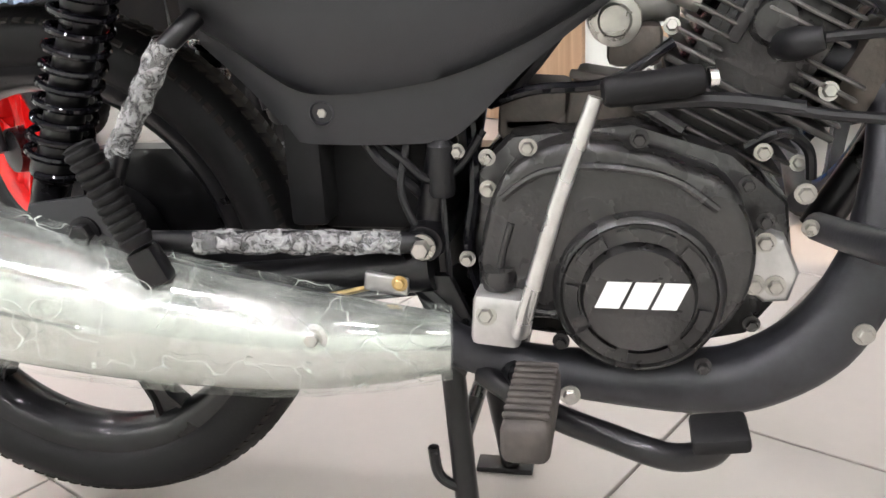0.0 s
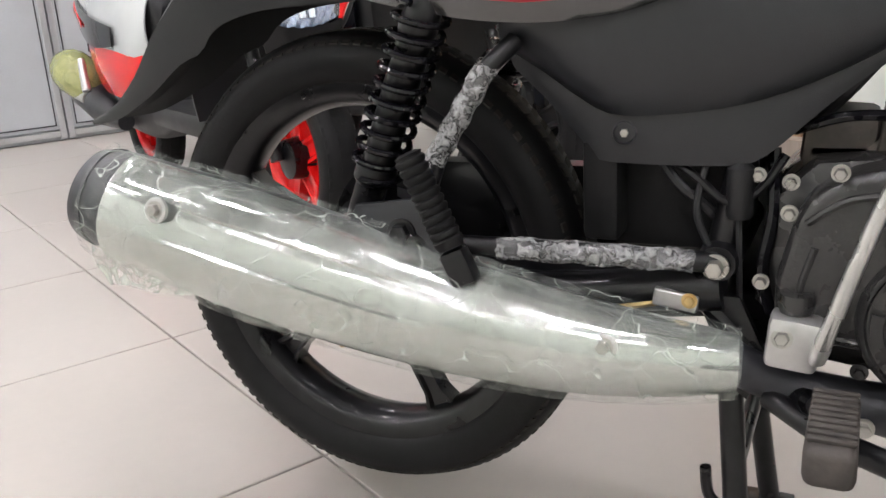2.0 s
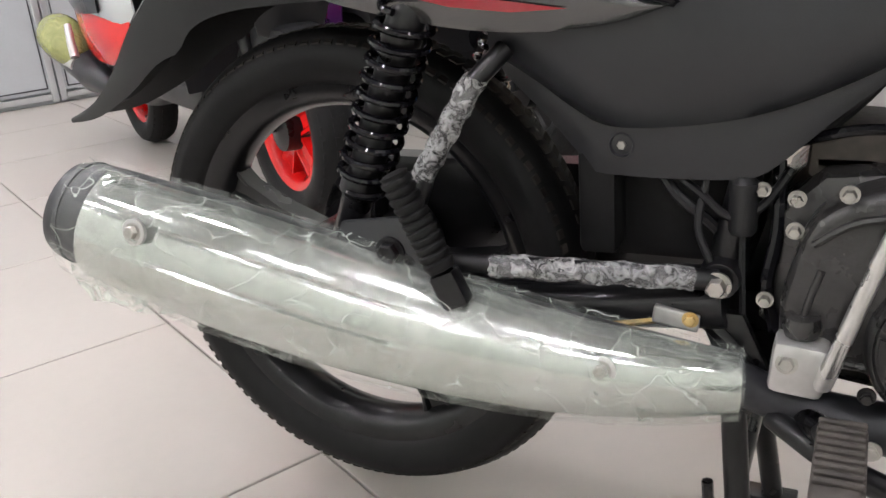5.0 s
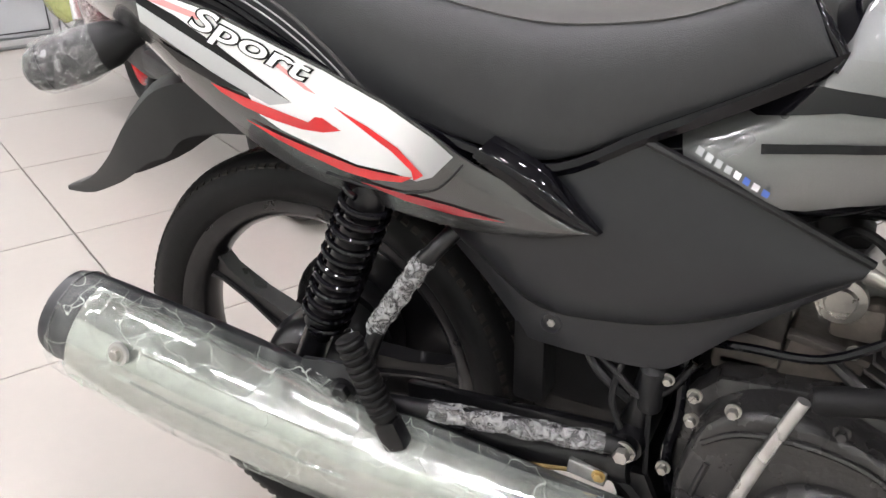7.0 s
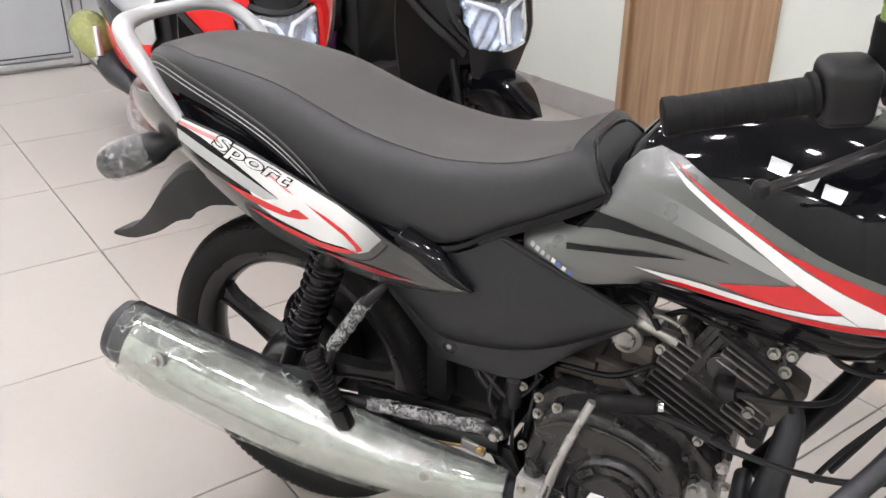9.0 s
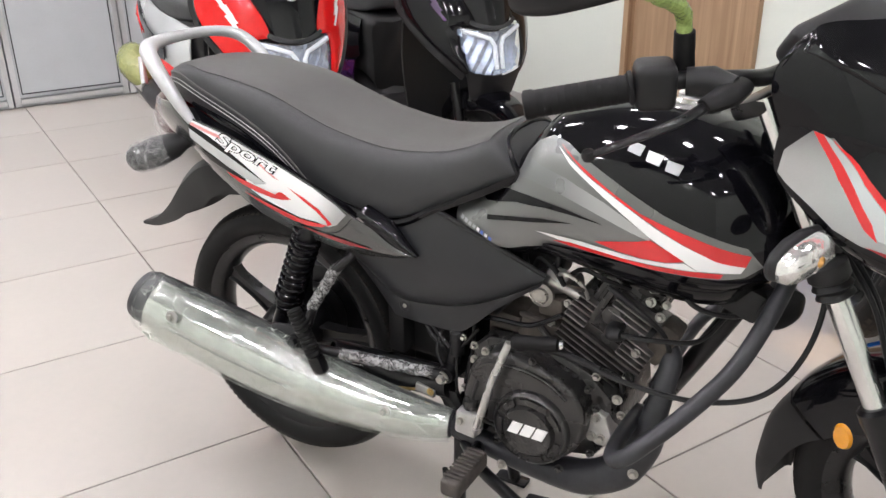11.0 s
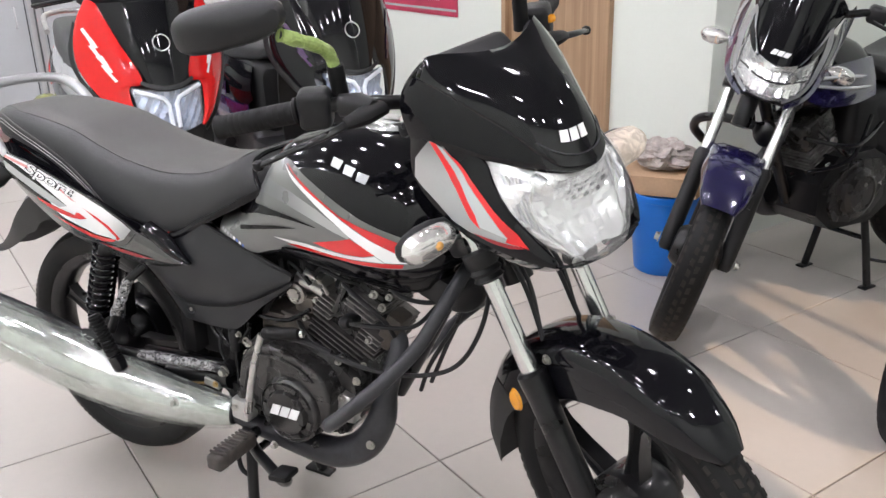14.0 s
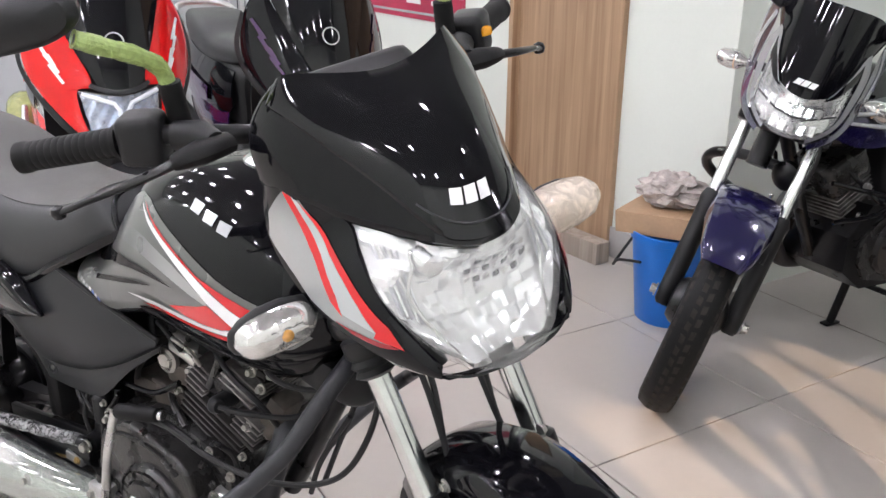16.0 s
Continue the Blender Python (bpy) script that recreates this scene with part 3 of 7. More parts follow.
def rim_mesh(R, half, m=None):
    """The rolled outer ring of a cast wheel."""
    prof = [(R + 0.004, -half), (R - 0.010, -half + 0.001), (R - 0.020, -half * 0.72), (R - 0.026, -half * 0.2), (R - 0.026, half * 0.2), (R - 0.020, half * 0.72), (R - 0.010, half - 0.001), (R + 0.004, half), (R + 0.002, half * 0.5), (R + 0.002, -half * 0.5)]
    bm = lathe(prof, 80, pose(0, 0, 0, -90), closed=True)
    if m is not None:
        bmesh.ops.transform(bm, matrix=m, verts=bm.verts)
    return bm


def spoke_mesh(ang, r0, r1, w0, w1, thick, m=None):
    """One cast spoke: a waisted I-beam with a sunk face."""
    rings = []
    for f in (0, 0.15, 0.5, 0.85, 1):
        r = r0 + (r1 - r0) * f
        w = w0 + (w1 - w0) * f - 0.006 * math.sin(math.pi * f)
        if f == 1:
            w *= 1.5
        t = thick * (1 - 0.25 * f)
        sec = [(-w, -t), (-w * 0.72, -t), (-w * 0.5, -t * 0.6), (w * 0.5, -t * 0.6), (w * 0.72, -t), (w, -t), (w, t), (w * 0.72, t), (w * 0.5, t * 0.6), (-w * 0.5, t * 0.6), (-w * 0.72, t), (-w, t)]
        rings.append([Matrix.Rotation(-ang, 3, "Y") @ Vector((r, y, x)) for x, y in sec])
    bm = loft(rings)
    if m is not None:
        bmesh.ops.transform(bm, matrix=m, verts=bm.verts)
    return bm


def cast_wheel(parent, at, R, half, rim, paint, m=None, spokes=5, phase=0.3, name="wheel", tread=84):
    mm = (m or Matrix()) @ pose(*at)
    w = part(name, rim_mesh(rim, half * 0.72, mm), paint, parent, "cast alloy wheel ring")
    part("tyre", tyre_mesh(R, half, rim, m=mm), M_RUBBER, w, "black rubber tyre", 50)
    tagged(part("tread", tread_mesh(R, half, tread, mm), M_TREAD, w, "", 0), kind="stuff")
    for k in range(spokes):
        part("spoke", spoke_mesh(phase + 2 * math.pi * k / spokes, 0.05, rim - 0.022, 0.020, 0.014, 0.016, mm), paint, w)
    hub = lathe([(0.016, -0.075), (0.05, -0.07), (0.062, -0.055), (0.070, -0.03), (0.070, 0.03), (0.060, 0.05), (0.03, 0.07), (0.016, 0.075)], 32, mm @ pose(0, 0, 0, -90))
    part("hub", hub, M_BLKMETAL, w)
    part("axle", rod(mm @ Vector((0, -0.11, 0)), mm @ Vector((0, 0.11, 0)), 0.009, 12), M_ZINC, w, "zinc-plated axle")
    return w


RZ = 0.306
bike = thing("motorcycle", "black and grey commuter motorcycle standing on its centre stand", "motorcycle")
cast_wheel(bike, (0.004, 0, RZ), 0.281, 0.045, 0.219, M_BLKMETAL, name="rear_wheel", phase=0.13, tread=110)
part("brake_drum", lathe([(0.02, -0.085), (0.072, -0.080), (0.082, -0.06), (0.082, -0.03)], 40, pose(0, 0, RZ, -90) @ pose(0, 0, 0, 180)), M_BLKMETAL, bike)
# swing arm and its pivot
for s in (-1, 1):
    part("swing_arm", sweep([(-0.03, s * 0.095, RZ), (0.1, s * 0.10, RZ + 0.012), (0.30, s * 0.10, 0.335), (0.43, s * 0.10, 0.352)], [0.016, 0.02, 0.02, 0.022], 12), M_BLKMETAL, bike)
part("axle_plate", block(0.07, 0.006, 0.05, pose(-0.005, -0.118, RZ), 0.002), M_BLKMETAL, bike, "", 0)
# pillion foot rest bracket, wrapped in film
part("foot_rest_plate", prism([(0.085, 0.395), (0.102, 0.431), (0.165, 0.440), (0.188, 0.412), (0.205, 0.385), (0.19, 0.365), (0.12, 0.36)], 0.006, pose(0, -0.180, 0, 90), 0.0015), M_GREYPL, bike)
bar = part("foot_rest_bar", sweep([(0.155, -0.183, 0.402), (0.20, -0.168, 0.394), (0.30, -0.142, 0.388), (0.425, -0.112, 0.378)], 0.0095, 14), M_BLKMETAL, bike)


def wrap_sleeve(p, q, r, waves=26, seed=1):
    """Film wound round a bar: a crumpled sleeve."""
    rnd = random.Random(seed)
    p, q = Vector(p), Vector(q)
    n, seg = 46, 18
    m = along(p, q)
    L = (q - p).length
    rings = []
    for i in range(n + 1):
        ring = []
        for k in range(seg):
            a = 2 * math.pi * k / seg
            rr = r * (1 + 0.10 * math.sin(3 * a + waves * i / n) + rnd.uniform(-0.05, 0.06))
            ring.append(m @ Vector((rr * math.cos(a), rr * math.sin(a), L * i / n + rnd.uniform(-0.3, 0.3) * L / n)))
        rings.append(ring)
    return loft(rings, True, False)


part("film_wrap", wrap_sleeve((0.236, -0.159, 0.3915), (0.406, -0.117, 0.380), 0.0104), M_FILM, bar, "crumpled clear packing film", 20)
stay = part("foot_rest_stay", sweep([(0.245, -0.12, 0.575), (0.225, -0.150, 0.55), (0.175, -0.150, 0.47), (0.165, -0.165, 0.43)], 0.009, 12), M_BLKMETAL, bike)
part("film_wrap", wrap_sleeve((0.231, -0.150, 0.558), (0.170, -0.151, 0.465), 0.0106, seed=2), M_FILM, stay, "crumpled clear packing film", 20)
part("foot_rest_bolt", bolt((0.152, -0.186, 0.407), (0, -1, 0), 0.010, 0.009), M_BLKMETAL, bike)
prof = [(0.012, 0)]
for k in range(11):
    z = 0.004 + k * 0.0078
    prof += [(0.0132, z), (0.0142, z + 0.002), (0.0142, z + 0.0045), (0.0120, z + 0.0062)]
prof += [(0.013, 0.091), (0.008, 0.093)]
peg = part("pillion_foot_rest", lathe(prof, 20, along((0.210, -0.202, 0.402), (0.177, -0.205, 0.478))), M_RUBBER, bike, "ribbed black rubber foot rest")
part("clevis", block(0.022, 0.024, 0.034, along((0.216, -0.199, 0.384), (0.177, -0.205, 0.478)), 0.004), M_BLKMETAL, peg)
part("swing_arm_bolt", bolt((0.425, -0.116, 0.376), (0, -1, 0), 0.0082, 0.010), M_ZINC, bike, "zinc-plated pivot bolt")
part("swing_arm_boss", lathe([(0.019, 0), (0.019, 0.2), (0.016, 0.22)], 24, along((0.425, 0.11, 0.376), (0.425, -0.2, 0.376))), M_BLKMETAL, bike)
# rear brake rod
br = part("brake_rod", rod((0.39, -0.118, 0.342), (0.02, -0.112, 0.245), 0.0036, 8), M_GOLD, bike, "thin yellow-plated brake rod")
part("clevis", block(0.040, 0.013, 0.017, pose(0.392, -0.118, 0.343, 0, 8, 0), 0.002), M_ALLOY, br, "", 0)
part("pin", bolt((0.405, -0.125, 0.345), (0, -1, 0), 0.005, 0.004), M_GOLD, br)
part("brake_arm", sweep([(0.405, -0.105, 0.345), (0.43, -0.10, 0.32), (0.455, -0.10, 0.29)], [0.007, 0.009, 0.011], 8), M_BLKMETAL, bike)

# twin rear dampers with coil springs
for s in (-1, 1):
    top, bot = Vector((0.170, s * 0.140, 0.618)), Vector((0.045, s * 0.128, 0.335))
    d = bot - top
    L = d.length
    damper = part("damper", lathe([(0.012, 0), (0.017, 0.01), (0.019, 0.03), (0.017, 0.05), (0.017, 0.17), (0.021, 0.178), (0.021, 0.19), (0.0165, 0.195), (0.0165, L - 0.01), (0.01, L)], 20, along(top, bot)), M_BLKMETAL, bike)
    m = along(top, bot)
    pts = []
    for i in range(11 * 18 + 1):
        a = 2 * math.pi * i / 18
        f = i / (11 * 18)
        pts.append(m @ Vector((0.0250 * math.cos(a), 0.0250 * math.sin(a), 0.006 + 0.178 * f)))
    part("coil_spring", sweep(pts, 0.0035, 8), M_GLOSS, damper, "gloss black coil spring")
    part("eye", lathe([(0.016, -0.014), (0.018, 0), (0.016, 0.014)], 18, pose(*bot, 90)), M_BLKMETAL, damper)

# silencer with its bright heat shield, still in film
EX = [(-0.186, -0.228, 0.438, 0.0474), (-0.176, -0.227, 0.435, 0.0515), (-0.155, -0.224, 0.429, 0.0546), (-0.09, -0.215, 0.408, 0.0587), (-0.01, -0.203, 0.384, 0.0618), (0.08, -0.19, 0.358, 0.0608), (0.16, -0.178, 0.336, 0.0566), (0.23, -0.166, 0.319, 0.0515), (0.31, -0.15, 0.303, 0.0443), (0.38, -0.136, 0.295, 0.0361), (0.43, -0.124, 0.291, 0.0278), (0.448, -0.12, 0.29, 0.0237)]
ex_c = spline([e[:3] for e in EX], 5)
ex_r = [v.x for v in spline([(e[3], 0, 0) for e in EX], 5)]


def ex_surface(a0, a1, lift, lo, hi, nk=28, wave=0.0, seed=3, emboss=False):
    """Part of the silencer's skin between two angles (0 faces out, 90 up)."""
    rnd = random.Random(seed)
    rows = []
    idx = range(lo, hi + 1)
    for i in idx:
        t = (ex_c[min(i + 1, len(ex_c) - 1)] - ex_c[max(i - 1, 0)]).normalized()
        o = (Vector((0, -1, 0)) - t * Vector((0, -1, 0)).dot(t)).normalized()
        u = t.cross(o)
        if u.z < 0:
            u = -u
        row = []
        for k in range(nk + 1):
            a = radians(a0 + (a1 - a0) * k / nk)
            r = ex_r[i] + lift
            deg = a0 + (a1 - a0) * k / nk
            if emboss and 15 < i < 31 and 8 < deg < 40:
                r -= 0.0030
            if wave:
                r += wave * (1.6 * (0.45 - abs(noise.noise(Vector((i * 0.33, a * 3.2, seed))))) + 0.8 * (0.4 - abs(noise.noise(Vector((i * 0.9, a * 7, seed + 5))))) + rnd.uniform(-0.12, 0.12))
            row.append(ex_c[i] + r * (math.cos(a) * o + math.sin(a) * u))
        rows.append(row)
    return rows


sil = part("silencer", sweep(ex_c[4:], [r * 0.97 for r in ex_r[4:]], 32), M_PIPE, bike)
part("end_cap", sweep([Vector((-0.197, -0.230, 0.441)), *ex_c[:8]], [0.030, *[r * 1.0 for r in ex_r[:8]]], 32), M_PIPE, sil, "satin black end cap")
rows = ex_surface(-115, 84, 0.0035, 11, len(ex_c) - 2, 100, emboss=True)
part("heat_shield", skin(rows, (0, -0.7, 0.3), 0.0), M_EXHAUST, sil, "bright chromed steel heat shield", 50)
for p, i in (((-0.066, -0.272, 0.438), 0), ((0.343, -0.183, 0.316), 1)):
    sc = part("screw", bolt(p, (0.05, -0.95, 0.2), 0.0062, 0.006), M_ZINC, sil, "zinc-plated screw")
    part("washer", lathe([(0.0125, -0.003), (0.0125, 0.0008), (0.010, 0.0015)], 20, along(Vector(p), Vector(p) + Vector((0.05, -0.95, 0.2)))), M_ALLOY, sil)
part("film_wrap", skin(ex_surface(-150, 92, 0.0075, 8, len(ex_c) - 1, 84, 0.0036), (0, 0, 0), 0.0), M_FILMTHIN, sil, "thin greenish packing film", 25)
rows = []
for i in range(0, 15):
    f = i / 14
    c = Vector((-0.182 + 0.13 * f, -0.247 + 0.018 * f, 0.408 - 0.035 * f))
    rows.append([c + Vector((0.004 * math.sin(3 * f + k), -0.012 * math.sin(k * 0.9 + 5 * f), -0.014 * k * (1 - f * 0.55))) for k in range(6)])
part("film_flap", skin(rows, (0, -1, 0), 0.0), M_FILMFLAP, sil, "loose flap of greenish film", 30)
part("header_pipe", sweep(spline([(0.432, -0.121, 0.295), (0.48, -0.112, 0.272), (0.55, -0.107, 0.258), (0.64, -0.106, 0.255), (0.70, -0.105, 0.262), (0.755, -0.102, 0.298), (0.787, -0.095, 0.355), (0.795, -0.085, 0.41), (0.800, -0.065, 0.455), (0.80, -0.045, 0.490), (0.775, -0.035, 0.515), (0.745, -0.03, 0.52)], 6), [0.019, 0.019, 0.022, 0.028, 0.030, 0.031, 0.027, 0.020, 0.018, 0.0175, 0.0175, 0.0175], 20), M_PIPE, bike, "satin black exhaust header pipe")
for p in ((0.552, -0.132, 0.249), (0.781, -0.128, 0.315)):
    part("header_bolt", bolt(p, (0.1, -1, 0.05), 0.0062, 0.006), M_ZINC, bike)

# ---- engine ----
XZ = pose(0, 0, 0, 90)


def xz(y):
    """A frame whose local xy plane is x and z at this y, raised towards the right side of the bike."""
    return Matrix(((1, 0, 0, 0), (0, 0, -1, y), (0, 1, 0, 0), (0, 0, 0, 1)))


engine = part("engine", prism([(0.455, 0.335), (0.462, 0.43), (0.50, 0.468), (0.60, 0.478), (0.68, 0.452), (0.725, 0.41), (0.735, 0.34), (0.70, 0.29), (0.62, 0.272), (0.51, 0.285)], 0.19, xz(0.10), 0.012), M_ENGINE, bike, "matt black crankcase")
cov = [(0.476, 0.375), (0.478, 0.335), (0.496, 0.318), (0.540, 0.318), (0.575, 0.295), (0.62, 0.288), (0.665, 0.305), (0.692, 0.345), (0.695, 0.395), (0.672, 0.437), (0.640, 0.452), (0.600, 0.466), (0.550, 0.470), (0.512, 0.455), (0.490, 0.428)]
part("crankcase_cover", prism([(v.x, v.y) for v in spline([(x, z, 0) for x, z in cov + cov[:1]], 4)[:-1]], 0.045, xz(-0.090), 0.009, 3), M_ENGINE, engine, "", 30)
cc = Vector((0.607, -0.130, 0.348))
part("clutch_cover", lathe([(0.070, -0.005), (0.068, 0.010), (0.065, 0.016), (0.062, 0.018), (0.060, 0.015), (0.046, 0.015), (0.044, 0.022), (0.0425, 0.026), (0.02, 0.027), (0.001, 0.027)], 64, along(cc, cc + Vector((0, -1, 0)))), M_ENGINE, engine, "round clutch cover", 30)
for a0, a1 in ((62, 108), (18, 50), (120, 150), (170, 200), (215, 250), (262, 300), (315, 350)):
    rows = []
    for r, h in ((0.0475, 0.013), (0.048, 0.0205), (0.0575, 0.0195), (0.058, 0.013)):
        rows.append([cc + Vector((r * math.cos(radians(a0 + (a1 - a0) * k / 14)), -h, r * math.sin(radians(a0 + (a1 - a0) * k / 14)))) for k in range(15)])
    part("cover_rib", skin(rows, (0, -1, 0), 0.003), M_ENGINE, engine, "", 30)
badge(Matrix.Translation((0.611, -0.1575, 0.354)) @ xz(0), 0.066, 0.022, M_LOGO, engine, depth=0.0018)
for x, z in ((0.482, 0.452), (0.482, 0.425), (0.462, 0.362), (0.52, 0.468), (0.605, 0.474), (0.69, 0.43), (0.705, 0.40), (0.70, 0.31), (0.66, 0.285), (0.545, 0.302)):
    part("case_bolt", bolt((x, -0.136 if 0.5 < x < 0.69 else -0.104, z), (0, -1, 0), 0.0050, 0.007), M_ZINC if x < 0.53 else M_ENGINE, engine)
part("cover_ridge", sweep(spline([(0.498, -0.134, 0.425), (0.53, -0.137, 0.447), (0.58, -0.137, 0.452), (0.63, -0.137, 0.442), (0.665, -0.136, 0.418)], 6), 0.0035, 8), M_ENGINE, engine)
part("cover_ridge", sweep(spline([(0.505, -0.135, 0.405), (0.495, -0.135, 0.36), (0.510, -0.136, 0.333), (0.545, -0.136, 0.326)], 6), 0.003, 8), M_ENGINE, engine)
part("oil_pump_cover", prism([(0.690, 0.372), (0.705, 0.392), (0.722, 0.385), (0.735, 0.355), (0.728, 0.330), (0.708, 0.328), (0.688, 0.345)], 0.03, xz(-0.075), 0.006, 3), M_ALLOY, engine, "bare cast aluminium cover", 30)
for x, z in ((0.706, 0.382), (0.716, 0.345), (0.70, 0.345)):
    part("cover_bolt", bolt((x, -0.105, z), (0, -1, 0), 0.006, 0.006), M_ZINC, engine)
# leaning finned cylinder and head
UP, FW = Vector((0.47, 0, 0.883)), Vector((0.883, 0, -0.47))
base = Vector((0.655, 0, 0.445))


def eng(a, y, b):
    return base + FW * a + Vector((0, y, 0)) + UP * b


cyl = Matrix(((FW.x, 0, UP.x, base.x), (0, 1, 0, 0), (FW.z, 0, UP.z, base.z), (0, 0, 0, 1)))
part("cylinder_core", block(0.105, 0.115, 0.20, cyl @ pose(0, 0, 0.08), 0.02), M_ENGINE, engine)
for k in range(5):
    part("cooling_fin", block(0.128, 0.146, 0.0036, cyl @ pose(0.002, 0, 0.004 + k * 0.0112), 0.0014, 1), M_FINDARK, engine)
part("head_gasket", block(0.150, 0.140, 0.006, cyl @ pose(0.010, 0, 0.058), 0.002), M_FINDARK, engine)
for k in range(9):
    b = 0.070 + 0.0112 * k
    for a, wide, k0, k1 in ((-0.048, 0.040, 0, 4), (0.058, 0.050, 0, 3), (0.020, 0.070, 5, 8)):
        if k0 <= k <= k1:
            part("head_fin", block(wide, 0.146, 0.0036, cyl @ pose(a, 0, b), 0.0014, 1), M_FIN, engine)
part("plug_recess", block(0.090, 0.118, 0.10, cyl @ pose(0.004, 0, 0.118), 0.010), M_ENGINE, engine)
part("head_cover", block(0.085, 0.105, 0.05, cyl @ pose(0, 0, 0.185), 0.014, 3), M_ENGINE, engine)
part("side_web", block(0.012, 0.014, 0.09, cyl @ pose(-0.026, -0.066, 0.135), 0.004), M_ENGINE, engine)
for a, b in ((-0.055, 0.165), (0.055, 0.168), (0.06, 0.09), (0.03, 0.18)):
    part("head_nut", bolt(eng(a, -0.068, b), (0, -1, 0.2), 0.0055, 0.008), M_ZINC, engine)
part("port_bracket", block(0.034, 0.05, 0.075, cyl @ pose(0.082, -0.035, 0.120), 0.008), M_GRIME, engine, "rust-brown exhaust port")
part("plug_cover", lathe([(0.020, 0), (0.020, 0.010), (0.016, 0.014), (0.001, 0.015)], 24, along(eng(-0.004, -0.058, 0.118), eng(-0.004, -0.16, 0.122))), M_ENGINE, engine, "round black plug boss")
for a, b, y in ((-0.075, 0.03, -0.062), (-0.072, 0.08, -0.060), (0.072, 0.03, -0.066), (0.02, 0.19, -0.050), (0.052, 0.182, -0.050), (-0.03, 0.185, -0.048)):
    part("head_bolt", bolt(eng(a, y, b), (0, -1, 0.25), 0.0048, 0.007), M_ZINC, engine)
for pts, r, mt in (([(0.61, -0.07, 0.60), (0.635, -0.09, 0.615), (0.66, -0.085, 0.60), (0.668, -0.075, 0.575)], 0.0035, M_ZINC), ([(0.69, -0.085, 0.455), (0.715, -0.098, 0.470), (0.735, -0.09, 0.455), (0.74, -0.085, 0.43)], 0.0045, M_BLKMETAL)):
    part("engine_hose", sweep(spline(pts, 6), r, 8), mt, engine)
plug = part("spark_plug_cap", sweep(spline([eng(0.012, -0.06, 0.105), eng(0.014, -0.098, 0.112), eng(0.026, -0.106, 0.124)], 4), [0.013, 0.013, 0.009], 12), M_BLACKPL, engine)
part("plug_seat", lathe([(0.012, 0), (0.012, 0.012), (0.009, 0.016)], 6, along(eng(0.012, -0.07, 0.105), eng(0.013, -0.098, 0.110))), M_ALLOY, engine)
part("plug_lead", sweep(spline([eng(0.026, -0.106, 0.124), eng(0.07, -0.10, 0.15), eng(0.12, -0.06, 0.17), eng(0.13, -0.02, 0.21)], 6), 0.0042, 8), M_BLACKPL, engine)
part("exhaust_flange", block(0.05, 0.06, 0.018, cyl @ pose(0.075, -0.02, 0.088, 0, 90), 0.004), M_ENGINE, engine)
# carburettor behind the cylinder
carb = part("carburettor", lathe([(0.016, 0), (0.024, 0.006), (0.024, 0.04), (0.019, 0.05), (0.019, 0.075)], 24, along((0.560, -0.02, 0.560), (0.66, -0.03, 0.575))), M_ALLOY, engine, "bare aluminium carburettor")
part("float_bowl", block(0.045, 0.05, 0.035, pose(0.60, -0.04, 0.535), 0.008), M_GRIME, carb)
part("choke_disc", lathe([(0.001, 0.012), (0.012, 0.012), (0.014, 0.008), (0.021, 0.007), (0.022, 0)], 24, along((0.584, -0.060, 0.556), (0.584, -0.2, 0.556))), M_ZINC, carb)
part("screw_column", sweep([(0.60, -0.062, 0.585), (0.625, -0.065, 0.578), (0.65, -0.062, 0.570)], [0.010, 0.008, 0.011], 12), M_ZINC, carb)
part("throttle_pulley", block(0.035, 0.012, 0.022, pose(0.612, -0.065, 0.60, 0, 30), 0.004), M_ALLOY, carb)
part("intake_boot", sweep([(0.655, -0.02, 0.574), (0.69, -0.015, 0.568)], 0.02, 16), M_RUBBER, carb)
part("fuel_hose", sweep(spline([(0.60, -0.06, 0.60), (0.615, -0.075, 0.63), (0.60, -0.07, 0.655)], 6), 0.005, 8), M_BLACKPL, carb)
part("case_step", block(0.12, 0.12, 0.022, pose(0.545, 0.0, 0.470), 0.008), M_GRIME, engine, "dusty brown upper casing")
part("starter_block", block(0.066, 0.085, 0.060, pose(0.578, -0.024, 0.478, 0, 10), 0.006), M_GRIME, engine, "dusty brown block behind the cylinder")
part("block_edge", block(0.070, 0.012, 0.007, pose(0.582, -0.064, 0.508, 0, 10), 0.002), M_DUSTY, engine, "dusty pale edge")
part("inner_casing", block(0.060, 0.08, 0.050, pose(0.515, -0.020, 0.478, 0, 4), 0.008), M_GRIME, engine, "dusty brown casing")
# kick starter
kick = part("kick_starter", sweep(spline([(0.512, -0.152, 0.315), (0.518, -0.158, 0.335), (0.545, -0.162, 0.43), (0.573, -0.160, 0.510)], 6), [0.0088, 0.0082, 0.0070, 0.0066, 0.0062], 14, flat=0.85), M_SATIN, bike, "chromed kick start lever")
part("pivot_block", block(0.042, 0.034, 0.046, pose(0.494, -0.142, 0.326, 0, 5), 0.006), M_ALLOY, kick)
part("pivot_boss", lathe([(0.013, 0), (0.015, 0.008), (0.013, 0.016)], 20, along((0.494, -0.138, 0.35), (0.494, -0.138, 0.40))), M_ENGINE, kick)
part("clamp_bolt", bolt((0.486, -0.158, 0.333), (0, -1, 0.2), 0.006, 0.007), M_ZINC, kick)
part("lever_rubber", lathe([(0.009, 0), (0.0115, 0.004), (0.0125, 0.02), (0.0115, 0.04), (0.0125, 0.06), (0.0105, 0.072), (0.008, 0.074)], 16, along((0.578, -0.160, 0.513), (0.655, -0.142, 0.520))), M_RUBBER, kick, "worn black rubber")
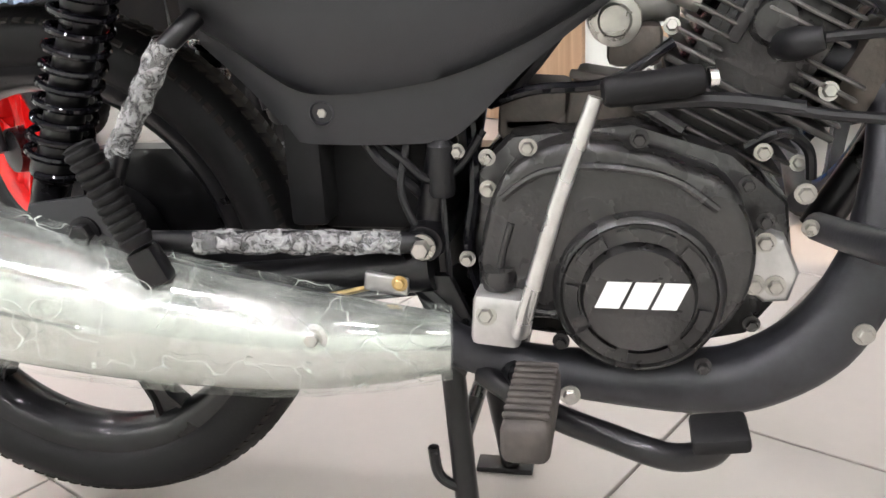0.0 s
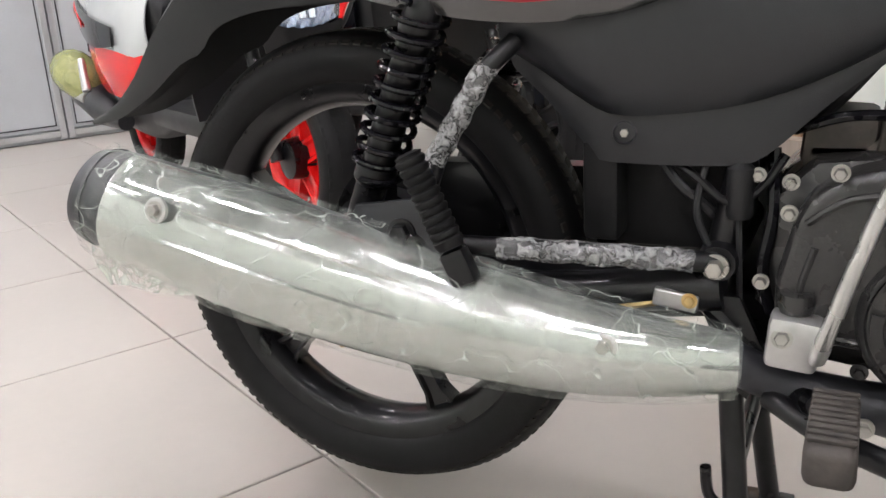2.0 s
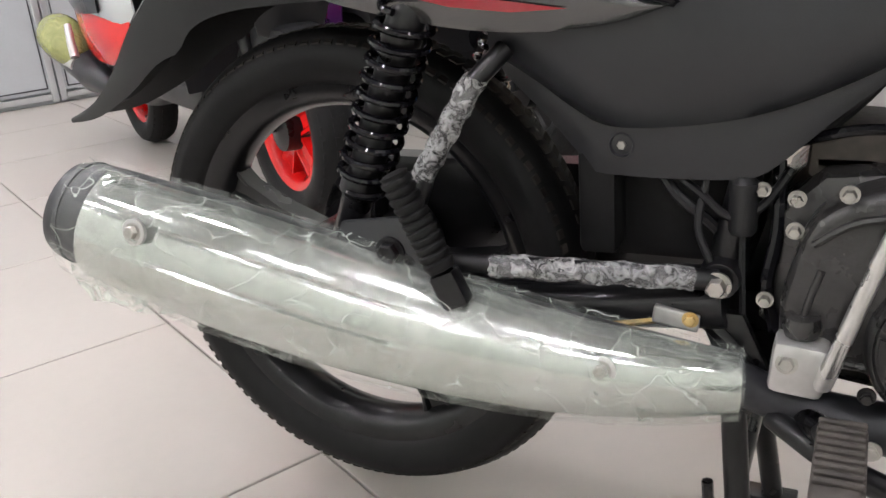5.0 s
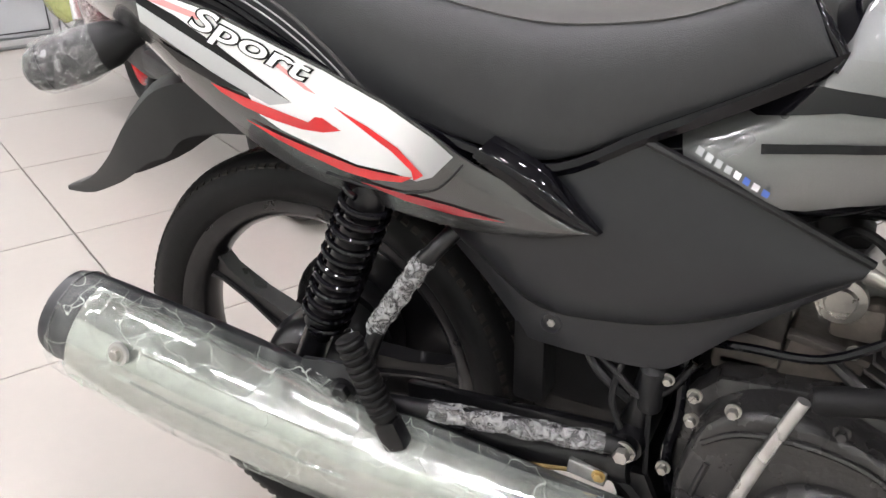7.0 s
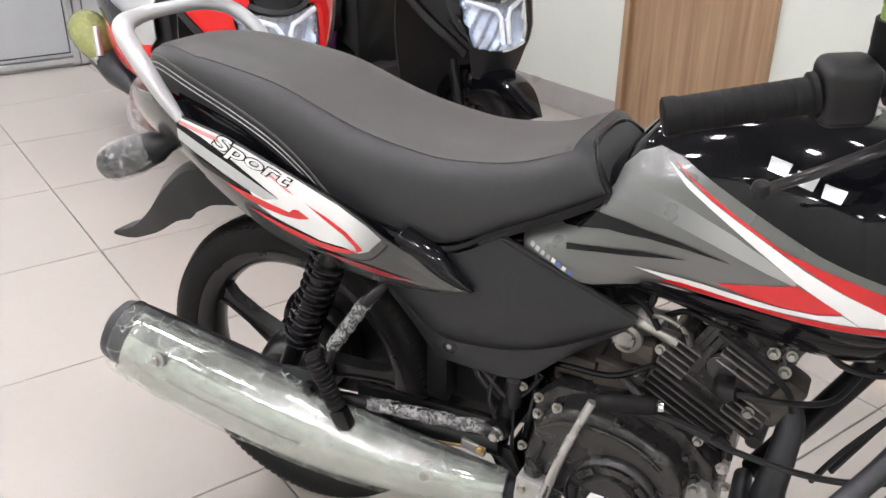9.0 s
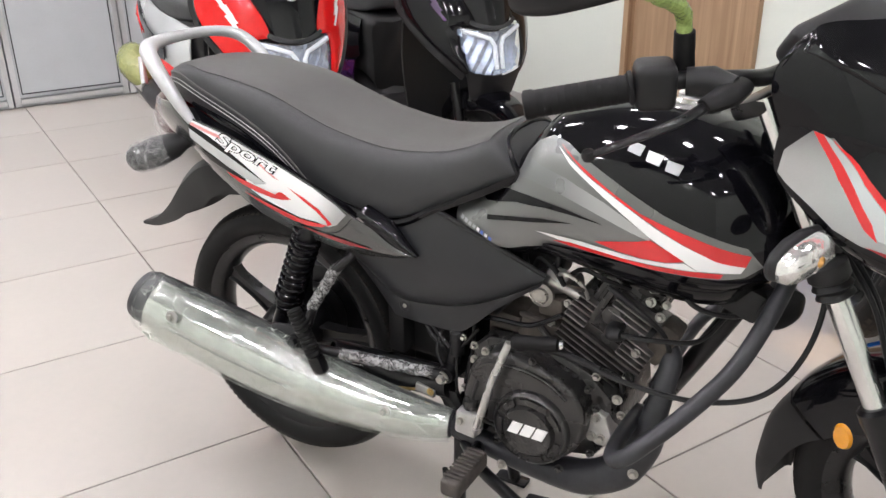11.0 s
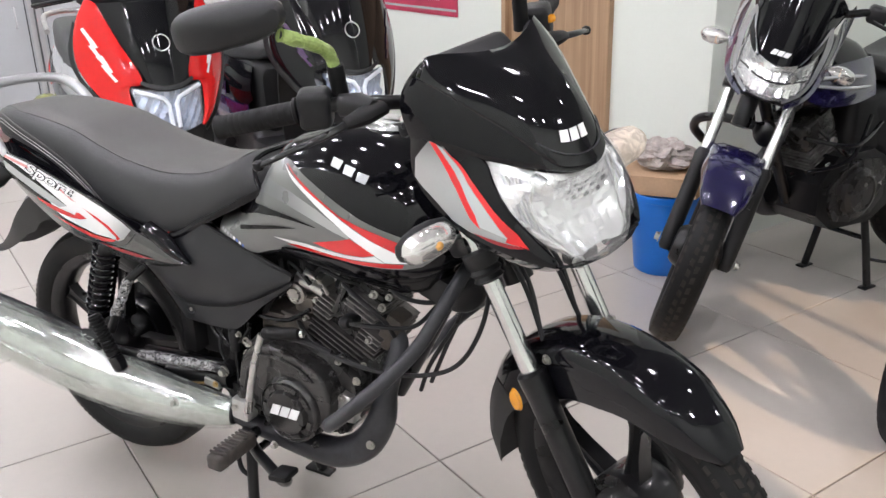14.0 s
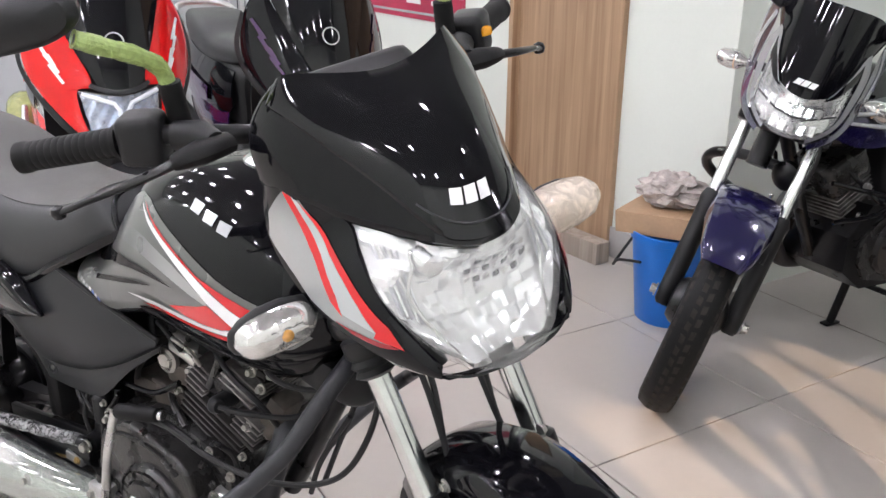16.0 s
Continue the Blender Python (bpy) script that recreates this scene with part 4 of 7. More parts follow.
part("end_stud", rod((0.652, -0.143, 0.520), (0.658, -0.1415, 0.5206), 0.008, 12), M_CHROME, kick)

# ---- frame, stand, pedals, guard ----
part("down_tube", sweep(spline([(0.925, 0, 0.70), (0.90, 0, 0.62), (0.825, 0, 0.47), (0.765, 0, 0.36)], 4), 0.0165, 14), M_BLKMETAL, bike)
part("steering_head", rod((1.020, 0, 0.64), (0.905, 0, 0.87), 0.026, 20), M_BLKMETAL, bike)
part("top_tube", sweep([(0.93, 0, 0.80), (0.70, 0, 0.72), (0.48, 0, 0.66)], 0.018, 12), M_BLKMETAL, bike)
for s in (-1, 1):
    part("seat_rail", sweep([(0.48, s * 0.06, 0.66), (0.20, s * 0.085, 0.655), (-0.05, s * 0.08, 0.69), (-0.18, s * 0.06, 0.72)], 0.012, 10), M_BLKMETAL, bike)
    part("rear_frame_tube", sweep([(0.42, s * 0.085, 0.36), (0.44, s * 0.08, 0.46), (0.40, s * 0.08, 0.60)], 0.014, 10), M_BLKMETAL, bike)
    leg = part("stand_leg", sweep([(0.435, s * 0.07, 0.255), (0.448, s * 0.095, 0.13), (0.462, s * 0.12, 0.010)], 0.012, 12), M_BLKMETAL, bike, "black centre stand leg")
    part("stand_foot", block(0.07, 0.03, 0.008, pose(0.455, s * 0.122, 0.0045), 0.002), M_BLKMETAL, leg)
part("stand_cross_bar", rod((0.446, -0.09, 0.17), (0.446, 0.09, 0.17), 0.009, 10), M_BLKMETAL, bike)
part("stand_tang", sweep(spline([(0.452, -0.092, 0.122), (0.440, -0.102, 0.126), (0.424, -0.102, 0.138), (0.420, -0.102, 0.168)], 5), 0.0055, 8), M_BLKMETAL, bike)
part("lower_mount", block(0.10, 0.15, 0.035, pose(0.46, 0, 0.275), 0.008), M_BLKMETAL, bike)
part("splash_plate", prism([(0.405, 0.345), (0.445, 0.345), (0.470, 0.29), (0.455, 0.245), (0.43, 0.265), (0.425, 0.30)], 0.01, xz(-0.095), 0.002), M_BLKMETAL, bike)
# inner boxes in near-black rubber: shade under the cover put into the colour
part("air_box", block(0.13, 0.15, 0.15, pose(0.405, 0.01, 0.56), 0.02), M_RUBBER, bike)
part("inner_mudguard", shell([(0.43, -0.055, 0.37), (0.37, -0.055, 0.44), (0.30, -0.055, 0.55), (0.24, -0.055, 0.62)], [(0.43, 0.055, 0.37), (0.37, 0.055, 0.44), (0.30, 0.055, 0.55), (0.24, 0.055, 0.62)], 16, 4, 0, (-1, 0, 0), 0.003), M_BLACKPL, bike)
# added block that fills the dark gap ahead of the rear wheel
part("gap_filler_box", block(0.13, 0.12, 0.13, pose(0.375, 0, 0.435), 0.012), M_RUBBER, bike)
part("battery_box", block(0.035, 0.09, 0.14, pose(0.315, -0.05, 0.455), 0.006), M_RUBBER, bike)
part("breather_hose", sweep(spline([(0.36, -0.075, 0.475), (0.385, -0.09, 0.445), (0.41, -0.09, 0.425), (0.42, -0.08, 0.41)], 5), 0.005, 8), M_BLACKPL, bike)
part("brake_switch", lathe([(0.010, 0), (0.012, 0.004), (0.012, 0.045), (0.007, 0.05)], 14, along((0.44, -0.092, 0.415), (0.44, -0.092, 0.5))), M_BLACKPL, bike)
part("stop_wire", sweep(spline([(0.44, -0.092, 0.42), (0.442, -0.097, 0.38), (0.445, -0.10, 0.33)], 5), 0.003, 6), M_BLACKPL, bike)
# rider's foot rest
rest = part("foot_rest", block(0.036, 0.105, 0.032, pose(0.530, -0.226, 0.286), 0.008, 3), M_DUSTY, bike, "dusty ribbed rubber foot rest")
for k in range(9):
    part("rib", block(0.034, 0.0055, 0.005, pose(0.530, -0.186 - k * 0.0098, 0.3035), 0.0015, 1), M_DUSTY, rest)
part("hanger", sweep([(0.475, -0.06, 0.262), (0.50, -0.12, 0.262), (0.528, -0.18, 0.283)], 0.012, 12), M_BLKMETAL, rest)
part("drain_stud", rod((0.530, -0.25, 0.272), (0.530, -0.252, 0.262), 0.009, 10), M_ALLOY, rest)
pedal = part("brake_pedal", sweep(spline([(0.475, -0.125, 0.262), (0.53, -0.165, 0.252), (0.585, -0.190, 0.246), (0.630, -0.210, 0.244), (0.657, -0.226, 0.258), (0.667, -0.236, 0.276)], 6), [0.010, 0.011, 0.011, 0.011, 0.010], 14), M_BLKMETAL, bike, "black foot brake pedal")
part("tread_pad", block(0.040, 0.042, 0.012, pose(0.664, -0.240, 0.285, 0, -8), 0.004), M_RUBBER, pedal)
for s in (-1, 1):
    part("leg_guard", sweep(spline([(0.955, s * 0.020, 0.690), (0.952, s * 0.075, 0.665), (0.938, s * 0.125, 0.620), (0.913, s * 0.163, 0.563), (0.872, s * 0.205, 0.510), (0.825, s * 0.250, 0.463), (0.800, s * 0.262, 0.440), (0.778, s * 0.235, 0.420), (0.765, s * 0.150, 0.400), (0.758, s * 0.040, 0.375)], 6), 0.0125, 16), M_PIPE, bike, "scuffed black tubular leg guard")

# ---- rear mudguard, lamp, rail ----
path = resample([(0.14, 0, 0.66), (0.03, 0, 0.672), (-0.10, 0, 0.680), (-0.185, 0, 0.662), (-0.245, 0, 0.615), (-0.292, 0, 0.555), (-0.345, 0, 0.508), (-0.402, 0, 0.481)], 30)


def gutter(path, half, depth, inward, thick=0.003):
    rows = []
    n = len(path) - 1
    for i, p in enumerate(path):
        f = i / n
        w, d, o = half(f), depth(f), inward(i)
        rows.append([p + Vector((0, -w, 0)) + o * d, p + Vector((0, -w * 0.98, 0)) + o * d * 0.55, p + Vector((0, -w * 0.9, 0)) + o * d * 0.2, p + Vector((0, -w * 0.6, 0)) + o * d * 0.04, p, p + Vector((0, w * 0.6, 0)) + o * d * 0.04, p + Vector((0, w * 0.9, 0)) + o * d * 0.2, p + Vector((0, w * 0.98, 0)) + o * d * 0.55, p + Vector((0, w, 0)) + o * d])
    bm = bmesh.new()
    V = [[bm.verts.new(q) for q in r] for r in rows]
    W = [[bm.verts.new(q + inward(i) * thick) for q in r] for i, r in enumerate(rows)]
    for i in range(n):
        for j in range(8):
            bm.faces.new((V[i][j], V[i + 1][j], V[i + 1][j + 1], V[i][j + 1]))
            bm.faces.new((W[i][j], W[i][j + 1], W[i + 1][j + 1], W[i + 1][j]))
        for j in (0, 8):
            bm.faces.new((V[i][j], V[i + 1][j], W[i + 1][j], W[i][j]))
    for j in range(8):
        for i in (0, n):
            bm.faces.new((V[i][j], V[i][j + 1], W[i][j + 1], W[i][j]))
    bmesh.ops.recalc_face_normals(bm, faces=bm.faces)
    return bm


def lerp_of(*pairs):
    def f(x):
        for (a, u), (b, v) in zip(pairs, pairs[1:]):
            if x <= b:
                return u + (v - u) * (x - a) / (b - a)
        return pairs[-1][1]
    return f


def perp(path):
    def o(i):
        t = (path[min(i + 1, len(path) - 1)] - path[max(i - 1, 0)]).normalized()
        v = Vector((0, 1, 0)).cross(t)
        return v if v.z < 0 or (abs(v.z) < 0.2 and v.x > 0) else -v
    return o


part("rear_mudguard", gutter(path, lerp_of((0, 0.062), (0.5, 0.064), (0.75, 0.058), (1, 0.030)), lerp_of((0, 0.04), (0.4, 0.07), (0.62, 0.085), (0.85, 0.03), (1, 0.004)), perp(path)), M_BLACKPL, bike, "matt black plastic mudguard")
tl = part("tail_lamp", body([(-0.290, 0.035, 0.735, 0.765), (-0.282, 0.055, 0.715, 0.785), (-0.24, 0.072, 0.705, 0.805), (-0.17, 0.082, 0.715, 0.812)], [(0, 0), (0.8, 0.02), (1, 0.3), (0.95, 0.7), (0.7, 0.97), (0, 1)]), surf("red_lamp_plastic", (0.10, 0.004, 0.006), 0.12, coat=0.6), bike, "red tail lamp lens")
part("film_wrap", body([(-0.300, 0.03, 0.715, 0.752), (-0.288, 0.058, 0.705, 0.765), (-0.255, 0.074, 0.698, 0.772), (-0.225, 0.080, 0.705, 0.768)], [(0, 0), (0.8, 0.02), (1, 0.3), (0.95, 0.7), (0.7, 0.97), (0, 1)]), M_FILMCLEAR, tl, "crumpled clear packing film")
for s in (-1, 1):
    ind = part("rear_indicator", lathe([(0.012, 0), (0.015, 0.02), (0.024, 0.038), (0.028, 0.075), (0.025, 0.108), (0.014, 0.121), (0.001, 0.124)], 24, along((-0.112, s * 0.118, 0.736), (-0.203, s * 0.196, 0.698))), M_BLACKPL, bike, "black rear indicator on a rubber stalk")
    part("indicator_lens", lathe([(0.0245, 0), (0.020, 0.014), (0.009, 0.021), (0.001, 0.022)], 24, along((-0.192, s * 0.1866, 0.7026), (-0.203, s * 0.196, 0.698))), M_GLOSS, ind, "dark smoked lens")
    part("film_wrap", lathe([(0.0262, 0.052), (0.0305, 0.07), (0.0312, 0.09), (0.028, 0.115), (0.017, 0.128), (0.004, 0.131)], 22, along((-0.112, s * 0.118, 0.736), (-0.203, s * 0.196, 0.698))), M_FILMCLEAR, ind, "crumpled clear packing film", 20)
rail = sweep(spline([(-0.062, -0.166, 0.784), (-0.085, -0.167, 0.812), (-0.115, -0.166, 0.847), (-0.148, -0.161, 0.884), (-0.170, -0.146, 0.901), (-0.188, -0.105, 0.906), (-0.195, -0.035, 0.907), (-0.190, 0.040, 0.904), (-0.170, 0.084, 0.893), (-0.140, 0.100, 0.868), (-0.105, 0.104, 0.830), (-0.080, 0.104, 0.795)], 7), [0.008, 0.012, 0.0145, 0.016, 0.016, 0.013, 0.011, 0.011, 0.013, 0.014, 0.012, 0.010], 16, flat=0.85)
part("grab_rail", rail, surf("silver_rail_paint", (0.48, 0.49, 0.50), 0.3, 0.5, coat=0.5, var=0.04), bike, "silver-painted tubular grab rail")

# ---- seat ----
SEAT = [(-0.222, 0.030, 0.825, 0.838), (-0.212, 0.062, 0.808, 0.848), (-0.18, 0.088, 0.800, 0.858), (-0.10, 0.108, 0.785, 0.863), (0.0, 0.120, 0.748, 0.852), (0.07, 0.126, 0.722, 0.840), (0.13, 0.129, 0.702, 0.820), (0.20, 0.131, 0.680, 0.798), (0.28, 0.129, 0.664, 0.784), (0.34, 0.126, 0.660, 0.781), (0.42, 0.120, 0.697, 0.790), (0.47, 0.116, 0.722, 0.806), (0.497, 0.112, 0.736, 0.820), (0.515, 0.108, 0.745, 0.815), (0.535, 0.103, 0.754, 0.795), (0.549, 0.098, 0.760, 0.772)]
seat = part("seat", body(SEAT, [(0, 0.04), (0.55, 0.02), (0.90, 0.0), (0.97, 0.10), (1.0, 0.40), (0.97, 0.70), (0.86, 0.90), (0.62, 0.985), (0.3, 1.0), (0, 1.0)]), M_SEAT, bike, "black vinyl dual seat", 60)
part("seat_base_trim", shell([(-0.11, -0.114, 0.796), (0.0, -0.125, 0.769), (0.10, -0.131, 0.723), (0.20, -0.134, 0.680), (0.33, -0.128, 0.648), (0.42, -0.122, 0.688), (0.50, -0.114, 0.728), (0.552, -0.100, 0.756)], [(-0.11, -0.115, 0.804), (0.0, -0.127, 0.777), (0.10, -0.133, 0.732), (0.20, -0.136, 0.690), (0.33, -0.130, 0.660), (0.42, -0.124, 0.702), (0.50, -0.116, 0.742), (0.556, -0.102, 0.772)], 40, 2, 0.003, (0, -1, 0), 0.004), M_GLOSS, seat, "gloss black edge trim")
part("seat_front_lip", sweep(spline([(0.548, -0.101, 0.756), (0.552, -0.098, 0.766), (0.538, -0.092, 0.786), (0.520, -0.072, 0.806), (0.514, -0.040, 0.815), (0.513, 0, 0.817), (0.514, 0.040, 0.815), (0.520, 0.072, 0.806), (0.538, 0.092, 0.786), (0.552, 0.098, 0.766), (0.548, 0.101, 0.756)], 6), 0.0048, 12), M_GLOSS, seat, "gloss black front edge trim")
bpy.context.view_layer.update()
for off, mat, r in ((0.0, M_SEATLIT, 0.0022), (-0.009, M_THREAD, 0.0009), (-0.016, M_THREAD, 0.0009)):
    for s in (-1, 1):
        line = []
        for p in resample([(-0.205, 0, 0.842), (-0.16, 0, 0.846), (-0.10, 0, 0.832), (0.0, 0, 0.801), (0.07, 0, 0.772), (0.125, 0, 0.735), (0.168, 0, 0.690)], 50):
            hit, q, nrm, _ = seat.ray_cast(Vector((p.x + off * 0.4, s * 0.6, p.z + off)), Vector((0, -s, 0)))
            if hit:
                line.append(q + nrm * 0.0006)
        part("piping" if r > 0.002 else "stitching", sweep(line, r, 6), mat, seat, "" if r > 0.002 else "grey stitched seam")

# paler sheet over the seat: the lit top is painted, not another vinyl
rows = []
for i in range(34):
    x = -0.20 + 0.70 * i / 33
    w = 0.118 if x > -0.1 else 0.118 - 0.5 * (-0.1 - x)
    row = []
    for k in range(15):
        y = (-1 + 2 * k / 14) * w * (0.80 + 0.06 * math.sin(6 * x))
        hit, q, nrm, _ = seat.ray_cast(Vector((x, y, 1.2)), Vector((0, 0, -1)))
        row.append(q + nrm * 0.0016 if hit else Vector((x, y, 0.80)))
    rows.append(row)
part("seat_top", skin(rows, (0, 0, 1), 0.001), M_SEATLIT, seat, "grained vinyl top, coloured lighter for the light falling on it", 60)

# wiring and hoses under the side cover
for pts, r, mat in (([(0.465, -0.075, 0.475), (0.468, -0.088, 0.42), (0.462, -0.095, 0.37), (0.47, -0.095, 0.33)], 0.0055, M_GLOSS), ([(0.36, -0.07, 0.47), (0.40, -0.092, 0.452), (0.43, -0.096, 0.43), (0.455, -0.09, 0.44), (0.475, -0.08, 0.47)], 0.004, M_BLKMETAL), ([(0.41, -0.09, 0.46), (0.405, -0.10, 0.42), (0.42, -0.10, 0.38), (0.425, -0.095, 0.35)], 0.0035, M_BLACKPL), ([(0.48, -0.07, 0.49), (0.52, -0.09, 0.505), (0.58, -0.09, 0.51), (0.63, -0.085, 0.54)], 0.0045, M_GLOSS), ([(0.50, -0.06, 0.50), (0.53, -0.075, 0.535), (0.56, -0.07, 0.58), (0.55, -0.06, 0.62)], 0.005, M_BLACKPL), ([(0.57, -0.05, 0.50), (0.60, -0.075, 0.492), (0.64, -0.09, 0.47)], 0.006, M_ENGINE)):
    part("hose", sweep(spline(pts, 6), r, 8), mat, bike)
for p, r in (((0.455, -0.094, 0.455), 0.0045), ((0.70, -0.10, 0.455), 0.005), ((0.735, -0.095, 0.42), 0.006), ((0.742, -0.09, 0.39), 0.005)):
    part("clip_bolt", bolt(p, (0, -1, 0), r, 0.006), M_ZINC, bike)

# added black plate standing in for the dark gap below the bar
part("dark_gap_plate", block(0.26, 0.012, 0.045, pose(0.30, -0.085, 0.350, 0, -4), 0.004), M_BLKMETAL, bike)
# enclosed chain case on the far side: two round ends joined by straight runs


def case_ring(y, grow):
    ring = []
    for cx, cz, r, a0, a1 in ((0.004, RZ, 0.112, 92, 268), (0.47, RZ + 0.035, 0.078, -88, 88)):
        ring += [Vector((cx + (r + grow) * math.cos(radians(a0 + (a1 - a0) * k / 18)), y, cz + (r + grow) * math.sin(radians(a0 + (a1 - a0) * k / 18)))) for k in range(19)]
    return ring


part("chain_case", loft([case_ring(0.076, -0.008), case_ring(0.080, 0.0), case_ring(0.112, 0.0), case_ring(0.116, -0.008)]), M_BLKMETAL, bike, "black enclosed chain case", 40)
part("intake_duct", body([(0.47, 0.05, 0.56, 0.64), (0.52, 0.045, 0.565, 0.64), (0.56, 0.030, 0.572, 0.63), (0.60, 0.024, 0.575, 0.60)], [(0, 0), (0.8, 0.05), (1, 0.4), (0.9, 0.8), (0.4, 1), (0, 1)]), M_BLACKPL, bike, "black intake duct", 60)
for s in (-1, 1):
    f = (lambda b: b) if s < 0 else mirrored
    part("tank_skirt", f(shell([(0.53, -0.075, 0.630), (0.60, -0.085, 0.640), (0.70, -0.095, 0.632), (0.80, -0.10, 0.620), (0.88, -0.09, 0.625), (0.93, -0.06, 0.66)], [(0.53, -0.105, 0.660), (0.60, -0.118, 0.672), (0.70, -0.130, 0.674), (0.80, -0.136, 0.674), (0.88, -0.125, 0.676), (0.93, -0.09, 0.690)], 24, 6, 0.006, (0, -1, -0.3), 0.003)), M_GLOSS, bike, "gloss black tank underside", 60)
for pts, r, mat in (([(0.565, -0.05, 0.60), (0.585, -0.075, 0.625), (0.61, -0.08, 0.615), (0.625, -0.07, 0.585)], 0.0045, M_RUBBER), ([(0.63, -0.06, 0.60), (0.66, -0.08, 0.625), (0.70, -0.08, 0.615), (0.73, -0.06, 0.60)], 0.004, M_RUBBER), ([(0.70, -0.07, 0.60), (0.75, -0.09, 0.585), (0.79, -0.08, 0.55), (0.80, -0.06, 0.51)], 0.0045, M_BLACKPL)):
    part("hose", sweep(spline(pts, 6), r, 8), mat, bike)

# ---- tank and side panels ----
TANK = [(0.405, 0.080, 0.672, 0.698), (0.46, 0.109, 0.650, 0.717), (0.50, 0.113, 0.632, 0.742), (0.545, 0.119, 0.630, 0.800), (0.585, 0.126, 0.642, 0.850), (0.63, 0.131, 0.660, 0.868), (0.70, 0.140, 0.655, 0.884), (0.775, 0.148, 0.648, 0.886), (0.84, 0.150, 0.645, 0.874), (0.89, 0.140, 0.652, 0.852), (0.93, 0.112, 0.668, 0.820), (0.955, 0.07, 0.69, 0.775), (0.962, 0.03, 0.71, 0.75)]
tank = part("fuel_tank", body(TANK, [(0, 0), (0.5, 0.0), (0.84, 0.05), (0.98, 0.18), (1.0, 0.34), (0.95, 0.55), (0.82, 0.76), (0.55, 0.94), (0.25, 0.995), (0, 1)]), M_GLOSS, bike, "gloss black fuel tank", 60)
cap = part("filler_cap", lathe([(0.044, -0.01), (0.046, 0.002), (0.040, 0.006), (0.030, 0.007), (0.028, 0.011), (0.001, 0.012)], 40, pose(0.775, 0, 0.884, 0, 3)), M_CHROME, bike, "chrome fuel filler cap")
part("key_cover", block(0.034, 0.016, 0.006, pose(0.775, 0, 0.899), 0.003), M_ALLOY, cap)
# painted graphics on both flanks of the tank
GREY = [(0.440, 0.700), (0.47, 0.714), (0.50, 0.735), (0.530, 0.750), (0.545, 0.762), (0.556, 0.780), (0.562, 0.802), (0.580, 0.822), (0.604, 0.834), (0.632, 0.830), (0.689, 0.806), (0.743, 0.783), (0.795, 0.762), (0.829, 0.752), (0.862, 0.744), (0.905, 0.732), (0.925, 0.705), (0.905, 0.690), (0.874, 0.684), (0.842, 0.682), (0.789, 0.679), (0.731, 0.679), (0.685, 0.679), (0.628, 0.674), (0.575, 0.661), (0.545, 0.650), (0.515, 0.646), (0.485, 0.652), (0.450, 0.668)]
GRAPHICS = [
    (M_TANKSILVER, [(0.566, 0.800), (0.580, 0.796), (0.640, 0.784), (0.705, 0.763), (0.744, 0.746), (0.778, 0.728), (0.778, 0.723), (0.746, 0.730), (0.689, 0.746), (0.628, 0.762), (0.581, 0.769), (0.560, 0.767), (0.560, 0.785)]),
    (M_WHITE, [(0.618, 0.823), (0.640, 0.811), (0.681, 0.790), (0.741, 0.763), (0.786, 0.742), (0.825, 0.727), (0.869, 0.713), (0.905, 0.707), (0.900, 0.697), (0.872, 0.696), (0.847, 0.694), (0.829, 0.704), (0.778, 0.728), (0.743, 0.748), (0.696, 0.774), (0.645, 0.802)]),
    (M_RED, [(0.622, 0.826), (0.660, 0.806), (0.709, 0.782), (0.759, 0.759), (0.798, 0.749), (0.831, 0.742), (0.865, 0.733), (0.910, 0.722), (0.905, 0.706), (0.869, 0.712), (0.848, 0.720), (0.814, 0.732), (0.777, 0.748), (0.725, 0.771), (0.673, 0.795)]),
    (M_RED, [(0.695, 0.703), (0.735, 0.713), (0.760, 0.719), (0.779, 0.725), (0.804, 0.716), (0.829, 0.705), (0.804, 0.698), (0.766, 0.695), (0.729, 0.697)]),
    (M_WHITE, [(0.598, 0.696), (0.637, 0.696), (0.676, 0.697), (0.722, 0.695), (0.766, 0.694), (0.804, 0.697), (0.829, 0.703), (0.847, 0.694), (0.821, 0.692), (0.781, 0.689), (0.738, 0.687), (0.685, 0.688), (0.637, 0.689)]),
    (M_RED, [(0.625, 0.686), (0.653, 0.690), (0.689, 0.689), (0.738, 0.687), (0.785, 0.688), (0.822, 0.691), (0.850, 0.694), (0.880, 0.695), (0.876, 0.688), (0.842, 0.685), (0.789, 0.681), (0.731, 0.681), (0.685, 0.682), (0.653, 0.683)]),
    (M_GLOSS, [(0.480, 0.716), (0.540, 0.745), (0.581, 0.747), (0.644, 0.741), (0.708, 0.731), (0.656, 0.734), (0.612, 0.735), (0.561, 0.731), (0.499, 0.714)]),
    (M_GLOSS, [(0.507, 0.697), (0.552, 0.707), (0.602, 0.717), (0.660, 0.722), (0.611, 0.712), (0.561, 0.702), (0.508, 0.690)]),
]
# small two-coloured lettering along the tank's rear edge
for k in range(8):
    x, z = 0.461 + 0.0078 * k, 0.6835 - 0.0030 * k
    GRAPHICS.append((M_SILVER if k < 4 else M_BLUE_ST if k % 2 else M_WHITE, [(x - 0.0028, z - 0.0018), (x - 0.0010, z + 0.0034), (x + 0.0042, z + 0.0014), (x + 0.0024, z - 0.0038)]))
for s in (-1, 1):
    kw = dict(way=(0, -s, 0), base=s * 1.0)
    decal(tank, GREY, M_GREYPAINT, tank, "grey_panel", "grey metallic flank", 0.0012, **kw)
    for k, (mat, out) in enumerate(GRAPHICS):
        decal(tank, out, mat, tank, "stripe", "", 0.0017 + 0.00025 * k, **kw)
# maker's mark on the tank
bm = None
